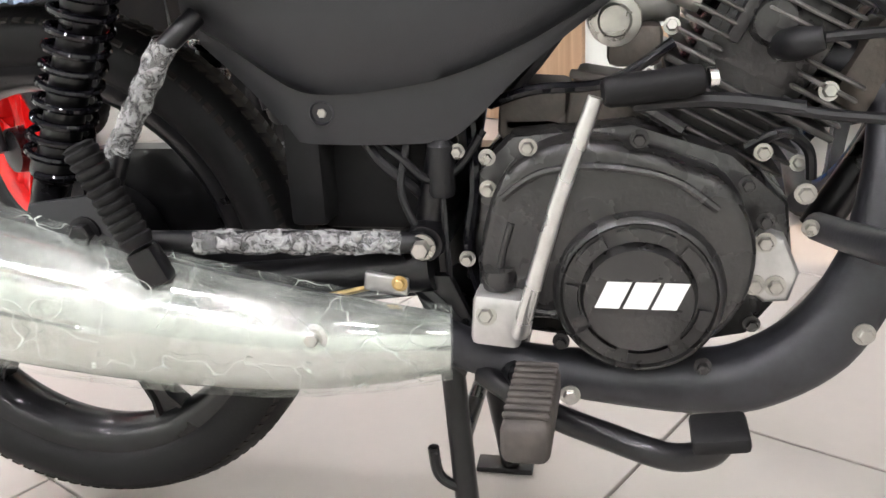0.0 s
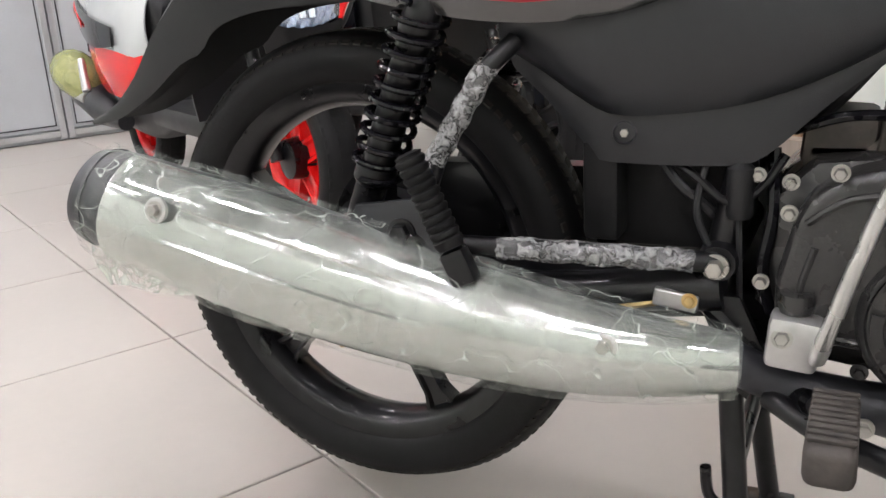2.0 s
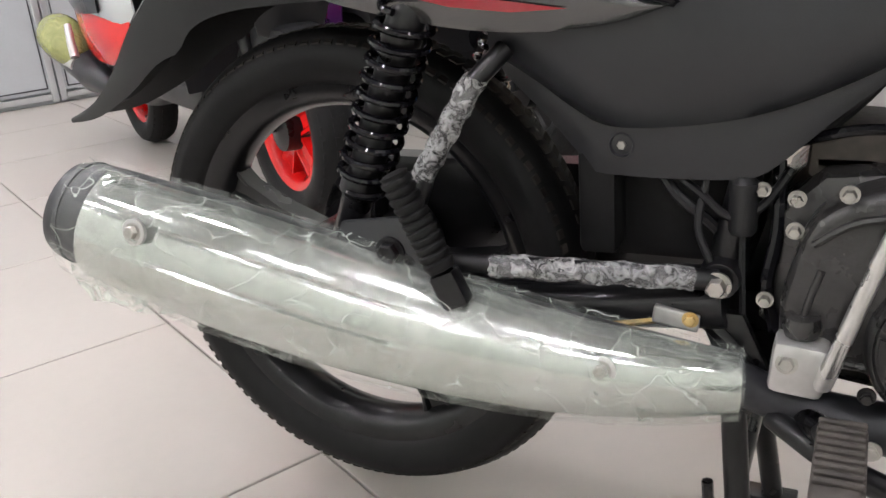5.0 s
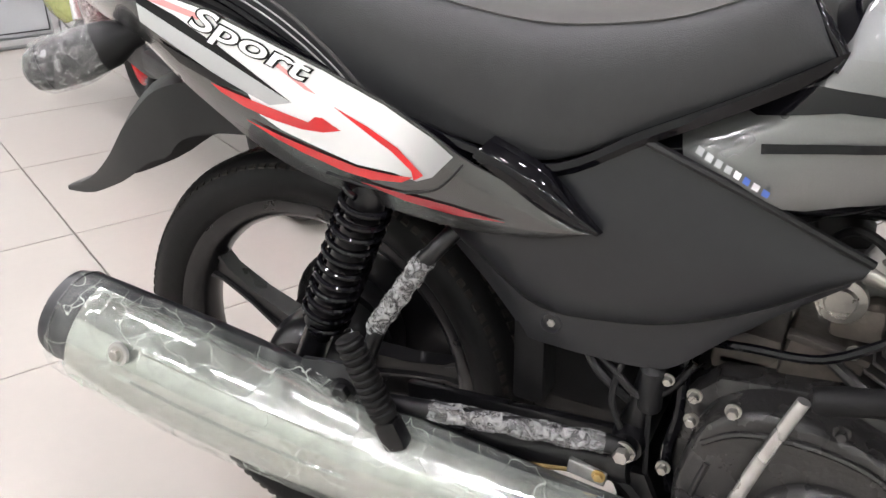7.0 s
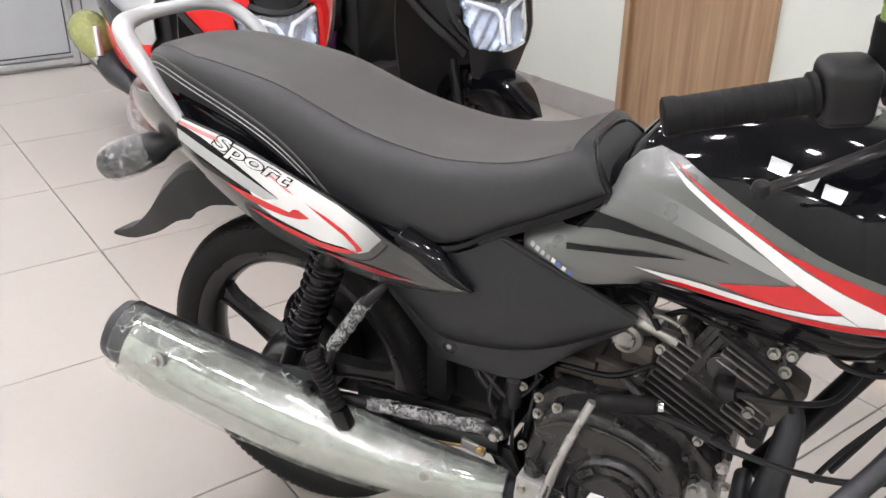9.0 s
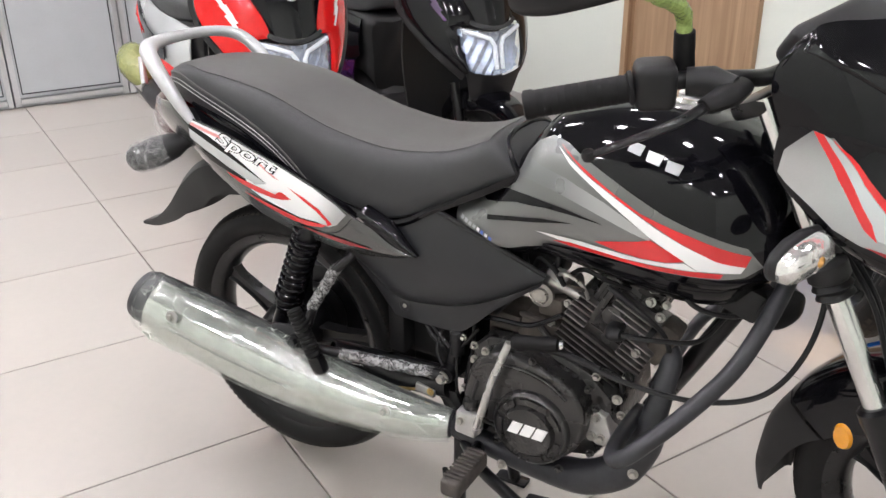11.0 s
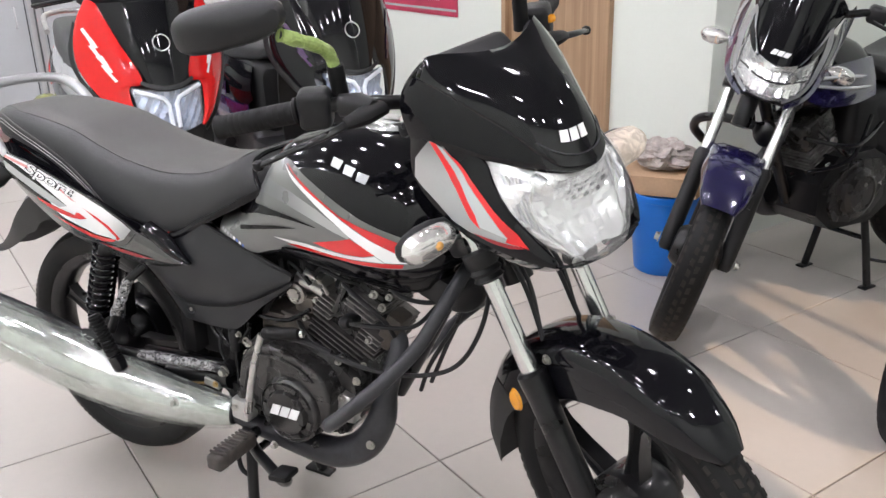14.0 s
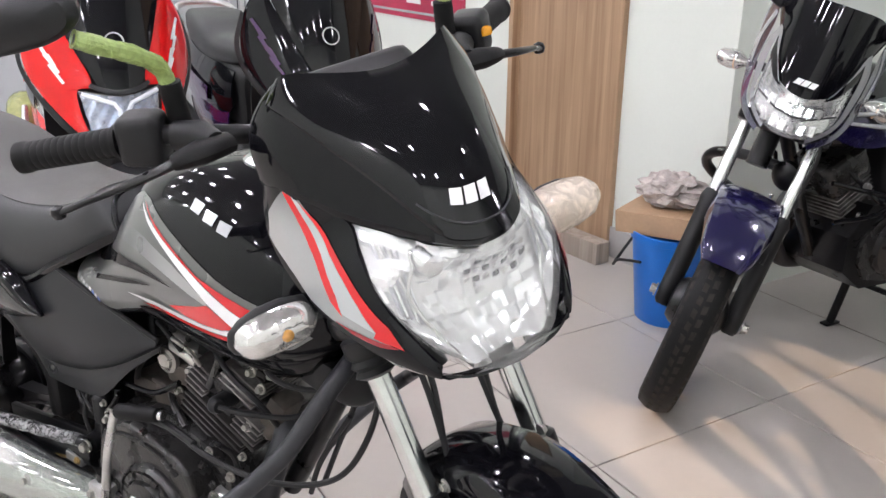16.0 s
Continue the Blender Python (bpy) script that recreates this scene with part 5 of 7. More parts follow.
for k in range(3):
    x0 = 0.726 + 0.029 * k
    z0 = 0.848 - 0.008 * k
    out = [(x0, z0), (x0 + 0.023, z0 - 0.004), (x0 + 0.019, z0 - 0.017), (x0 - 0.001, z0 - 0.013)]
    decal(tank, out, M_SILVER, tank, "mark", "silver maker's mark", 0.0015)

# side cover under the seat
for s in (-1, 1):
    f = (lambda b: b) if s < 0 else mirrored
    crease = [(0.222, -0.098, 0.570), (0.265, -0.102, 0.545), (0.300, -0.106, 0.522), (0.330, -0.108, 0.508), (0.38, -0.108, 0.508), (0.45, -0.106, 0.519), (0.52, -0.099, 0.546), (0.594, -0.087, 0.588)]
    cover = part("side_cover", f(shell(crease, [(0.235, -0.118, 0.625), (0.27, -0.122, 0.640), (0.325, -0.124, 0.652), (0.385, -0.122, 0.672), (0.420, -0.118, 0.690), (0.51, -0.110, 0.652), (0.602, -0.092, 0.606)], 30, 14, 0.017, (0, -1, 0), 0.0035, skew=0.36)), M_GREYPL, bike, "dark grey textured plastic side cover", 50)
    part("lower_flange", f(shell([(0.232, -0.090, 0.548), (0.270, -0.092, 0.512), (0.305, -0.094, 0.473), (0.313, -0.095, 0.465), (0.323, -0.095, 0.462), (0.38, -0.097, 0.461), (0.440, -0.097, 0.463), (0.452, -0.096, 0.467), (0.470, -0.095, 0.480), (0.52, -0.091, 0.527), (0.588, -0.082, 0.578)], [(p[0], p[1] + 0.006, p[2] + 0.004) for p in crease], 44, 5, 0.002, (0, -1, 0), 0.0035)), M_GREYPL, cover, "", 50)
    part("cover_edge", f(sweep(spline([(0.420, -0.119, 0.690), (0.51, -0.112, 0.652), (0.602, -0.094, 0.606)], 6), 0.0042, 8)), M_BLACKPL, cover)
    part("cover_screw", f(bolt((0.340, -0.0985, 0.490), (0, -1, 0), 0.0042, 0.004, washer=False)), M_ZINC, cover)
    part("screw_cup", f(lathe([(0.010, 0.0), (0.0115, 0.004), (0.010, 0.0052), (0.0085, 0.001), (0.001, 0.0008)], 20, along((0.340, -0.0985, 0.490), (0.340, -0.2, 0.490)))), M_GASKET, cover)
    cowl = part("tail_cowl", f(shell([(-0.235, -0.085, 0.752), (-0.165, -0.125, 0.748), (-0.111, -0.146, 0.742), (-0.078, -0.152, 0.728), (-0.038, -0.154, 0.698), (0.011, -0.153, 0.665), (0.051, -0.151, 0.640), (0.100, -0.149, 0.620), (0.172, -0.146, 0.603), (0.226, -0.144, 0.594), (0.286, -0.141, 0.591), (0.345, -0.138, 0.596), (0.384, -0.134, 0.607)], [(-0.225, -0.095, 0.798), (-0.16, -0.140, 0.808), (-0.098, -0.163, 0.810), (-0.063, -0.167, 0.792), (0.016, -0.168, 0.775), (0.079, -0.167, 0.753), (0.141, -0.165, 0.731), (0.200, -0.161, 0.706), (0.243, -0.156, 0.681), (0.272, -0.152, 0.662), (0.328, -0.144, 0.637), (0.366, -0.138, 0.616), (0.388, -0.134, 0.609)], 44, 10, 0.010, (0, -1, 0), 0.003)), M_COWL, bike, "dark grey tail panel with white and red graphics", 60)
    part("cowl_ledge", f(shell([(-0.098, -0.161, 0.808), (-0.063, -0.165, 0.790), (0.016, -0.166, 0.773), (0.079, -0.165, 0.751), (0.141, -0.163, 0.729), (0.200, -0.159, 0.704), (0.243, -0.154, 0.679), (0.272, -0.150, 0.660)], [(-0.098, -0.115, 0.795), (-0.063, -0.118, 0.780), (0.016, -0.118, 0.755), (0.079, -0.122, 0.728), (0.141, -0.124, 0.706), (0.200, -0.126, 0.686), (0.243, -0.126, 0.668), (0.272, -0.126, 0.655)], 24, 4, 0.0, (0, 0, 1), 0.002)), M_GLOSS, cowl, "gloss black ledge under the seat", 60)
    kw = dict(way=(0, -s, 0), base=s * 1.0)
    decal(cowl, [(-0.066, 0.790), (0.016, 0.773), (0.079, 0.751), (0.141, 0.729), (0.200, 0.704), (0.243, 0.679), (0.262, 0.664), (0.244, 0.644), (0.228, 0.638), (0.205, 0.643), (0.167, 0.645), (0.128, 0.656), (0.104, 0.664), (0.088, 0.668), (0.066, 0.680), (0.070, 0.700), (0.058, 0.716), (0.044, 0.726), (-0.005, 0.747), (-0.056, 0.772)], M_TAILWHITE, cowl, "white_panel", "white graphic", 0.0010, **kw)
    decal(cowl, [(-0.066, 0.774), (-0.025, 0.757), (0.024, 0.736), (0.060, 0.719), (0.105, 0.697), (0.080, 0.692), (0.030, 0.710), (-0.020, 0.735), (-0.066, 0.757)], M_SILVER, cowl, "silver_panel", "", 0.0012, **kw)
    decal(cowl, [(-0.066, 0.783), (-0.019, 0.766), (0.029, 0.743), (0.060, 0.725), (0.107, 0.697), (0.060, 0.719), (0.024, 0.736), (-0.025, 0.757), (-0.066, 0.775)], M_GLOSS, cowl, "stripe", "", 0.0016, **kw)
    decal(cowl, [(-0.050, 0.742), (0.017, 0.717), (0.054, 0.702), (0.020, 0.705), (-0.025, 0.721)], M_GLOSS, cowl, "stripe", "", 0.0017, **kw)
    decal(cowl, [(0.012, 0.706), (0.041, 0.699), (0.090, 0.688), (0.122, 0.681), (0.130, 0.687), (0.138, 0.687), (0.156, 0.677), (0.137, 0.673), (0.113, 0.673), (0.080, 0.678), (0.047, 0.687), (0.022, 0.698)], M_RED, cowl, "stripe", "", 0.0018, **kw)
    decal(cowl, [(0.150, 0.699), (0.184, 0.684), (0.212, 0.668), (0.236, 0.645), (0.226, 0.639), (0.224, 0.648), (0.206, 0.664), (0.180, 0.680)], M_RED, cowl, "stripe", "", 0.0020, **kw)
    decal(cowl, [(0.046, 0.673), (0.087, 0.662), (0.127, 0.652), (0.167, 0.643), (0.205, 0.641), (0.226, 0.642), (0.213, 0.635), (0.181, 0.632), (0.150, 0.636), (0.111, 0.647), (0.079, 0.658)], M_RED, cowl, "stripe", "", 0.0021, **kw)
    decal(cowl, [(0.166, 0.627), (0.212, 0.623), (0.257, 0.619), (0.311, 0.610), (0.264, 0.609), (0.212, 0.615)], M_DKRED, cowl, "stripe", "", 0.0019, **kw)
    decal(cowl, [(-0.062, 0.786), (0.015, 0.768), (0.008, 0.764), (-0.062, 0.780)], M_PINK, cowl, "stripe", "", 0.0018, **kw)
    decal(cowl, [(0.086, 0.738), (0.133, 0.708), (0.122, 0.711), (0.084, 0.734)], M_PINK, cowl, "stripe", "", 0.0018, **kw)
    bpy.context.view_layer.update()
    seam = [(0.128, 0.628), (0.173, 0.621), (0.212, 0.623), (0.243, 0.631), (0.259, 0.643), (0.271, 0.658)]
    line = []
    for p in resample([(x, 0, z) for x, z in seam], 24):
        hit, q, nrm, _ = cowl.ray_cast(Vector((p.x, s, p.z)), Vector((0, -s, 0)))
        if hit:
            line.append(q + Vector((0, s * 0.0006, 0)))
    part("cowl_seam", sweep(line, 0.0013, 6), M_BLACKPL, cowl)
    part("cowl_spear", f(shell([(0.276, -0.146, 0.664), (0.315, -0.148, 0.642), (0.350, -0.147, 0.622), (0.389, -0.139, 0.607)], [(0.290, -0.130, 0.680), (0.340, -0.134, 0.660), (0.374, -0.138, 0.630), (0.394, -0.138, 0.611)], 16, 5, 0.008, (0, -1, 0.3), 0.004)), M_GLOSS, bike, "gloss black spear-shaped trim", 60)
    if s < 0:
        word = pose(-0.004, -0.6, 0.7600, 90, 18.5, 0) @ Matrix.Diagonal((2.0, 1, 1, 1))
        lettering("Sport", 0.029, word, M_GLOSS, cowl, "letter_outline", cowl, 0.25, 0.0022, bold=0.0016)
        lettering("Sport", 0.029, word, M_WHITE, cowl, "letters", cowl, 0.25, 0.0030, bold=0.0004, label="white slanted lettering")

# ---- the steered front end ----
AX = Vector((1.265, 0, 0.300))
cast_wheel(bike, tuple(AX), 0.287, 0.038, 0.222, M_BLKMETAL, m=STEER, name="front_wheel", phase=0.2)
part("brake_plate", turned(lathe([(0.02, 0.086), (0.06, 0.080), (0.070, 0.06), (0.070, 0.03)], 36, pose(*AX, -90) @ pose(0, 0, 0, 180))), M_ENGINE, bike)
for s in (-1, 1):
    y = s * 0.083
    leg = part("fork_leg", turned(lathe([(0.015, -0.03), (0.020, -0.02), (0.0225, 0.02), (0.0225, 0.20), (0.0235, 0.255), (0.025, 0.27), (0.025, 0.285), (0.019, 0.290)], 24, along((1.262, y, 0.300), (1.055, y, 0.720)))), M_BLKMETAL, bike, "dark grey fork slider")
    part("stanchion", turned(rod((1.140, y, 0.548), (0.94, y, 0.953), 0.0155, 22)), M_CHROME, leg, "polished chrome fork tube")
    part("dust_boot", turned(lathe([(0.018, 0), (0.026, 0.005), (0.022, 0.012), (0.027, 0.018), (0.023, 0.025), (0.028, 0.031), (0.028, 0.05), (0.02, 0.055)], 20, along((1.064, y, 0.702), (1.038, y, 0.756)))), M_BLACKPL, leg, "ribbed rubber boot")
    part("axle_nut", turned(bolt((1.262, y * 1.25, 0.300), (0, s, 0), 0.011, 0.010)), M_ZINC, leg)
    part("reflector_lamp", turned(lathe([(0.001, 0.006), (0.020, 0.005), (0.0245, 0.0)], 24, Matrix.Translation((1.105, s * 0.098, 0.492)) @ pose(0, 0, 0, 90 * -s) @ Matrix.Rotation(radians(0), 4, "Z") @ Matrix.Diagonal((0.60, 0.95, 1, 1)))), M_AMBER, leg, "amber oval side reflector")
part("lower_yoke", turned(block(0.06, 0.21, 0.035, pose(1.015, 0, 0.752, 0, -26), 0.01)), M_BLKMETAL, bike)
part("upper_yoke", turned(block(0.06, 0.20, 0.025, pose(0.925, 0, 0.935, 0, -26), 0.008)), M_BLKMETAL, bike)

# front mudguard


def arc(a0, a1, n, rad):
    return [AX + Vector((rad(i / n) * math.cos(radians(a0 + (a1 - a0) * i / n)), 0, rad(i / n) * math.sin(radians(a0 + (a1 - a0) * i / n)))) for i in range(n + 1)]


def to_axle(path):
    return lambda i: (AX - path[i]).normalized()


p1 = arc(150, 50, 32, lerp_of((0, 0.330), (0.45, 0.334), (0.8, 0.326), (1, 0.306)))
fender = part("front_mudguard", turned(gutter(p1, lerp_of((0, 0.060), (0.5, 0.066), (0.8, 0.058), (0.93, 0.042), (1, 0.022)), lerp_of((0, 0.085), (0.3, 0.105), (0.6, 0.085), (0.85, 0.05), (1, 0.012)), to_axle(p1))), M_GLOSS, bike, "gloss black front mudguard", 50)
p2 = arc(197, 152, 16, lerp_of((0, 0.352), (0.5, 0.338), (1, 0.328)))
part("mud_flap", turned(gutter(p2, lerp_of((0, 0.040), (0.3, 0.052), (1, 0.058)), lerp_of((0, 0.01), (0.4, 0.05), (1, 0.080)), to_axle(p2))), M_BLACKPL, bike, "matt black plastic flap", 50)
for s in (-1, 1):
    part("stay_bolt", turned(bolt((1.165, s * 0.070, 0.590), (0, s, 0), 0.006, 0.006)), M_ZINC, fender)
    for k in range(2):
        part("cable", turned(sweep(spline([(1.02, s * 0.03 + 0.01 * k, 0.75), (1.085, s * 0.035 + 0.01 * k, 0.68), (1.12, s * 0.04, 0.60), (1.16, s * 0.05, 0.52)], 6), 0.0042, 8)), M_BLACKPL, bike)

# headlamp and its cowl


def lens_at(s, t, back=0.0, inset=0.0):
    """A point of the lens: s from the bike's right (-1) to its left (1), t from bottom to top."""
    a = abs(s)
    w = (0.076 + 0.034 * math.sin(min(1.0, t * 1.55) * math.pi / 2) - 0.013 * max(0, t - 0.62) / 0.38) * (1 - inset)
    z0, z1 = 0.781 + 0.026 * a ** 2.6, 0.904 + 0.027 * a ** 1.6
    x = 1.250 - 0.030 * t - (0.032 + 0.067 * t) * a ** 2.3 + 0.012 * math.sin(math.pi * t) - back
    return Vector((x, w * s, z0 + (z1 - z0) * (t * (1 - inset) + inset / 2)))


NS, NT = 24, 14
lamp = part("headlamp", turned(skin([[lens_at(-1 + 2 * i / NS, j / NT) for j in range(NT + 1)] for i in range(NS + 1)], (1, 0, 0), 0.003)), M_LENS, bike, "large clear headlamp lens", 60)
lamp.visible_shadow = False


def bowl_at(s, t):
    d = 0.012 + 0.058 * max(0, 1 - (s * s * 1.05 + (1.9 * (t - 0.44)) ** 2)) ** 0.8
    return lens_at(s, t, d, 0.03)


pane = random.Random(11)
# stepped mirror: each cell of the bowl is a facet of its own depth and lean
cells = {(i, j): (pane.uniform(0, 0.0040), pane.uniform(-0.0021, 0.0021), pane.uniform(-0.0021, 0.0021)) for i in range(14) for j in range(9)}


def facet_at(i, j, n=42, m=27):
    c = cells[min(13, i * 14 // n), min(8, j * 9 // m)]
    fx, fz = (i * 14 / n) % 1 - 0.5, (j * 9 / m) % 1 - 0.5
    return bowl_at(-1 + 2 * i / n, j / m) + Vector((c[0] + c[1] * fx * 2 + c[2] * fz * 2, 0, 0))


part("reflector", turned(skin([[facet_at(i, j) for j in range(28)] for i in range(43)], (1, 0, 0), 0.002)), M_REFLECT, lamp, "faceted mirror reflector", 12)
for i in range(7):
    for j in range(3):
        if (i, j) in ((0, 2), (6, 0)):
            continue
        s0, t0 = -0.20 + 0.115 * i, 0.60 + 0.095 * j - 0.020 * i
        q = [bowl_at(s0 + ds, t0 + dt) + Vector((0.0125 + pane.uniform(0, 0.002), 0, 0)) for ds, dt in ((0, 0), (0.070, 0), (0.070, 0.045), (0, 0.045))]
        part("mirror_pane", turned(skin([[q[0], q[3]], [q[1], q[2]]], (1, 0, 0), 0.002)), M_GREYPL if (i + j) % 2 else M_CHROME, lamp, "", 0)
for sg in (-1, 1):
    part("bowl_rim", turned(sweep([bowl_at(sg * (0.70 + 0.06 * math.sin(math.pi * k / 14)), 0.04 + 0.9 * k / 14) + Vector((0.010 - 0.004 * math.cos(math.pi * k / 7), 0, 0)) for k in range(15)], 0.0022, 8)), M_CHROME, lamp, "thin chrome ridge")
    for k in range(5):
        part("side_flute", turned(sweep([bowl_at(sg * (0.80 + 0.035 * k), 0.30 + 0.02 * k) + Vector((0.006, 0, 0)), bowl_at(sg * (0.80 + 0.035 * k), 0.90) + Vector((0.006, 0, 0))], 0.0022, 6)), M_CHROME if k % 2 else M_FINGREY, lamp)
part("bulb_shield", turned(lathe([(0.001, 0.024), (0.012, 0.022), (0.020, 0.010), (0.021, 0), (0.017, 0), (0.015, 0.006)], 24, along((1.172, -0.052, 0.893), (1.27, -0.060, 0.885)))), M_CHROME, lamp, "chrome bulb shield")
part("position_bulb", turned(lathe([(0.006, 0), (0.007, 0.01), (0.001, 0.018)], 14, along((1.185, 0.0, 0.845), (1.25, 0.0, 0.845)))), M_LENS, lamp)
part("lamp_housing", turned(skin([[bowl_at(-1 + 2 * i / 12, j / 8) + Vector((-0.012, 0, 0)) for j in range(9)] for i in range(13)], (1, 0, 0), 0.006)), M_BLACKPL, lamp)


COWL_LOW = [(1.226, 0, 0.912), (1.222, -0.022, 0.913), (1.206, -0.048, 0.920), (1.168, -0.074, 0.927), (1.121, -0.100, 0.935), (1.082, -0.120, 0.948), (1.045, -0.135, 0.956), (1.008, -0.143, 0.958)]
COWL_TOP = [(1.066, 0, 1.052), (1.064, -0.020, 1.053), (1.058, -0.042, 1.056), (1.046, -0.066, 1.060), (1.032, -0.086, 1.063), (1.022, -0.098, 1.063), (1.014, -0.105, 1.060), (1.008, -0.110, 1.054)]


def rail_at(rail, f):
    q = f * (len(rail) - 1)
    k = min(len(rail) - 2, int(q))
    return Vector(rail[k]).lerp(Vector(rail[k + 1]), q - k)


COWL_LOW, COWL_TOP = [resample(r, 40) for r in (COWL_LOW, COWL_TOP)]


def visor_at(s, t):
    """A point of the cowl: s from the bike's right (-1) to its left (1), t from its lower edge to the top."""
    a = abs(s)
    p = rail_at(COWL_LOW, a).lerp(rail_at(COWL_TOP, a), t)
    e = math.sin(math.pi * t) * (0.62 + 0.5 * t)
    p += Vector((0.026 * (1 - a ** 1.5) - 0.020 * a ** 5, -0.026 * a * a * (1 - 0.5 * a), 0.013 * (1 - a))) * e
    p.y *= -math.copysign(1, s) if s else 1
    return p


visor = part("headlamp_cowl", turned(skin([[visor_at(-1 + 2 * i / 48, j / 20) for j in range(21)] for i in range(49)], (0.8, 0, 0.6), 0.004)), M_GLOSS, bike, "gloss black headlamp cowl", 60)


def screen_low(a):
    """Where the screen's lower edge runs over the cowl."""
    return 0.02 if a < 0.18 else 0.02 + 0.13 * min(1, (a - 0.18) / 0.12) if a < 0.30 else 0.15 + 0.62 * ((a - 0.30) / 0.62) ** 0.85


# smoked fly screen standing proud of the cowl
part("fly_screen", turned(skin([[visor_at(-0.92 + 1.84 * i / 46, screen_low(abs(-0.92 + 1.84 * i / 46)) + (1.012 - screen_low(abs(-0.92 + 1.84 * i / 46))) * j / 18) + Vector((0.0045, 0, 0.004)) for j in range(19)] for i in range(47)], (0.8, 0, 0.6), 0.003)), M_SMOKE, visor, "smoked dark fly screen", 60)
part("screen_groove", turned(sweep([visor_at(-0.26 + 0.52 * k / 20, 0.10 + 0.09 * abs(k / 10 - 1) ** 3) + Vector((0.0068, 0, 0.0055)) for k in range(21)], 0.0011, 6)), M_GASKET, visor, "thin groove above the lower edge")
for k in range(3):
    s0 = -0.125 + 0.062 * k
    part("badge", turned(skin([[visor_at(s0 + 0.050 * i / 3 + 0.016 * j / 3, 0.200 + 0.088 * j / 3) + Vector((0.0072, 0, 0.0058)) for j in range(4)] for i in range(4)], (0.8, 0, 0.6), 0.0012)), M_LOGO, visor, "white slanted maker's mark", 0)
for s in (-1, 1):
    f = (lambda b: b) if s < 0 else mirrored
    railA = [(1.006, -0.142, 0.956), (1.006, -0.150, 0.902), (1.048, -0.152, 0.864), (1.106, -0.145, 0.834), (1.163, -0.126, 0.812), (1.203, -0.104, 0.797), (1.228, -0.084, 0.788)]
    railB = [(1.044, -0.134, 0.960), (1.084, -0.119, 0.946), (1.119, -0.101, 0.932), (1.142, -0.107, 0.903), (1.172, -0.108, 0.868), (1.200, -0.098, 0.834), (1.226, -0.082, 0.800)]
    wing = part("cowl_wing", turned(f(shell(railA, railB, 28, 8, 0.006, (0.3, -1, 0.1), 0.004))), M_GLOSS, bike, "gloss black cowl side with silver and red stripes", 60)
    def on_wing(outline, material, name, label, lift):
        inset = lambda x: min(1.0, max(0.0, (x - 1.05) / 0.06))
        decal(wing, [STEER @ Vector((x - 0.011 * inset(x), s * 0.35, z - 0.006 * inset(x))) for x, z in outline], material, wing, name, label, lift, STEER.to_3x3() @ Vector((0, -s, 0)), "xyz", 0.010)

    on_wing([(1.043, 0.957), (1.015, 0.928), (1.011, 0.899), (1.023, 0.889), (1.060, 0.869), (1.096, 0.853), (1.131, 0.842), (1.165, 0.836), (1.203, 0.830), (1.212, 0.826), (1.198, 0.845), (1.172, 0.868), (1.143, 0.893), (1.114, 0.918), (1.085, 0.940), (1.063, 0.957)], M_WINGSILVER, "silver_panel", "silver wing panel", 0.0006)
    on_wing([(1.044, 0.957), (1.061, 0.936), (1.086, 0.907), (1.116, 0.880), (1.131, 0.862), (1.147, 0.850), (1.137, 0.870), (1.121, 0.888), (1.100, 0.910), (1.075, 0.935), (1.056, 0.954)], M_RED, "stripe", "red stripe", 0.0010)
    on_wing([(1.056, 0.954), (1.075, 0.935), (1.100, 0.910), (1.121, 0.888), (1.147, 0.853), (1.166, 0.848), (1.186, 0.841), (1.164, 0.865), (1.142, 0.886), (1.116, 0.908), (1.090, 0.932), (1.067, 0.950)], M_SILVER, "stripe", "pale silver stripe", 0.0009)
    on_wing([(1.067, 0.951), (1.090, 0.933), (1.116, 0.909), (1.142, 0.887), (1.164, 0.866), (1.186, 0.842), (1.184, 0.836), (1.203, 0.830), (1.212, 0.826), (1.196, 0.848), (1.170, 0.871), (1.143, 0.895), (1.118, 0.915), (1.093, 0.936)], M_RED, "stripe", "red stripe", 0.0012)
    on_wing([(1.135, 0.843), (1.165, 0.838), (1.200, 0.831), (1.208, 0.827), (1.190, 0.827), (1.160, 0.833)], M_DKRED, "stripe", "dark red stripe", 0.0014)
    chin = part("chin_panel", turned(f(shell([(1.010, -0.146, 0.896), (1.048, -0.149, 0.862), (1.106, -0.142, 0.832), (1.163, -0.123, 0.810), (1.203, -0.101, 0.795), (1.232, -0.078, 0.786)], [(1.045, -0.125, 0.842), (1.068, -0.120, 0.818), (1.105, -0.105, 0.786), (1.145, -0.080, 0.760), (1.180, -0.055, 0.750), (1.215, -0.035, 0.766)], 20, 6, 0.006, (0.2, -1, -0.2), 0.004))), M_GLOSS, bike, "gloss black lower cowl")
    part("chin_lip", turned(f(shell([(1.230, -0.079, 0.789), (1.240, -0.050, 0.780), (1.246, 0, 0.777)], [(1.213, -0.036, 0.765), (1.216, -0.020, 0.764), (1.217, 0, 0.764)], 10, 3, 0.002, (0.6, 0, -0.8), 0.003))), M_GLOSS, chin, "", 60)
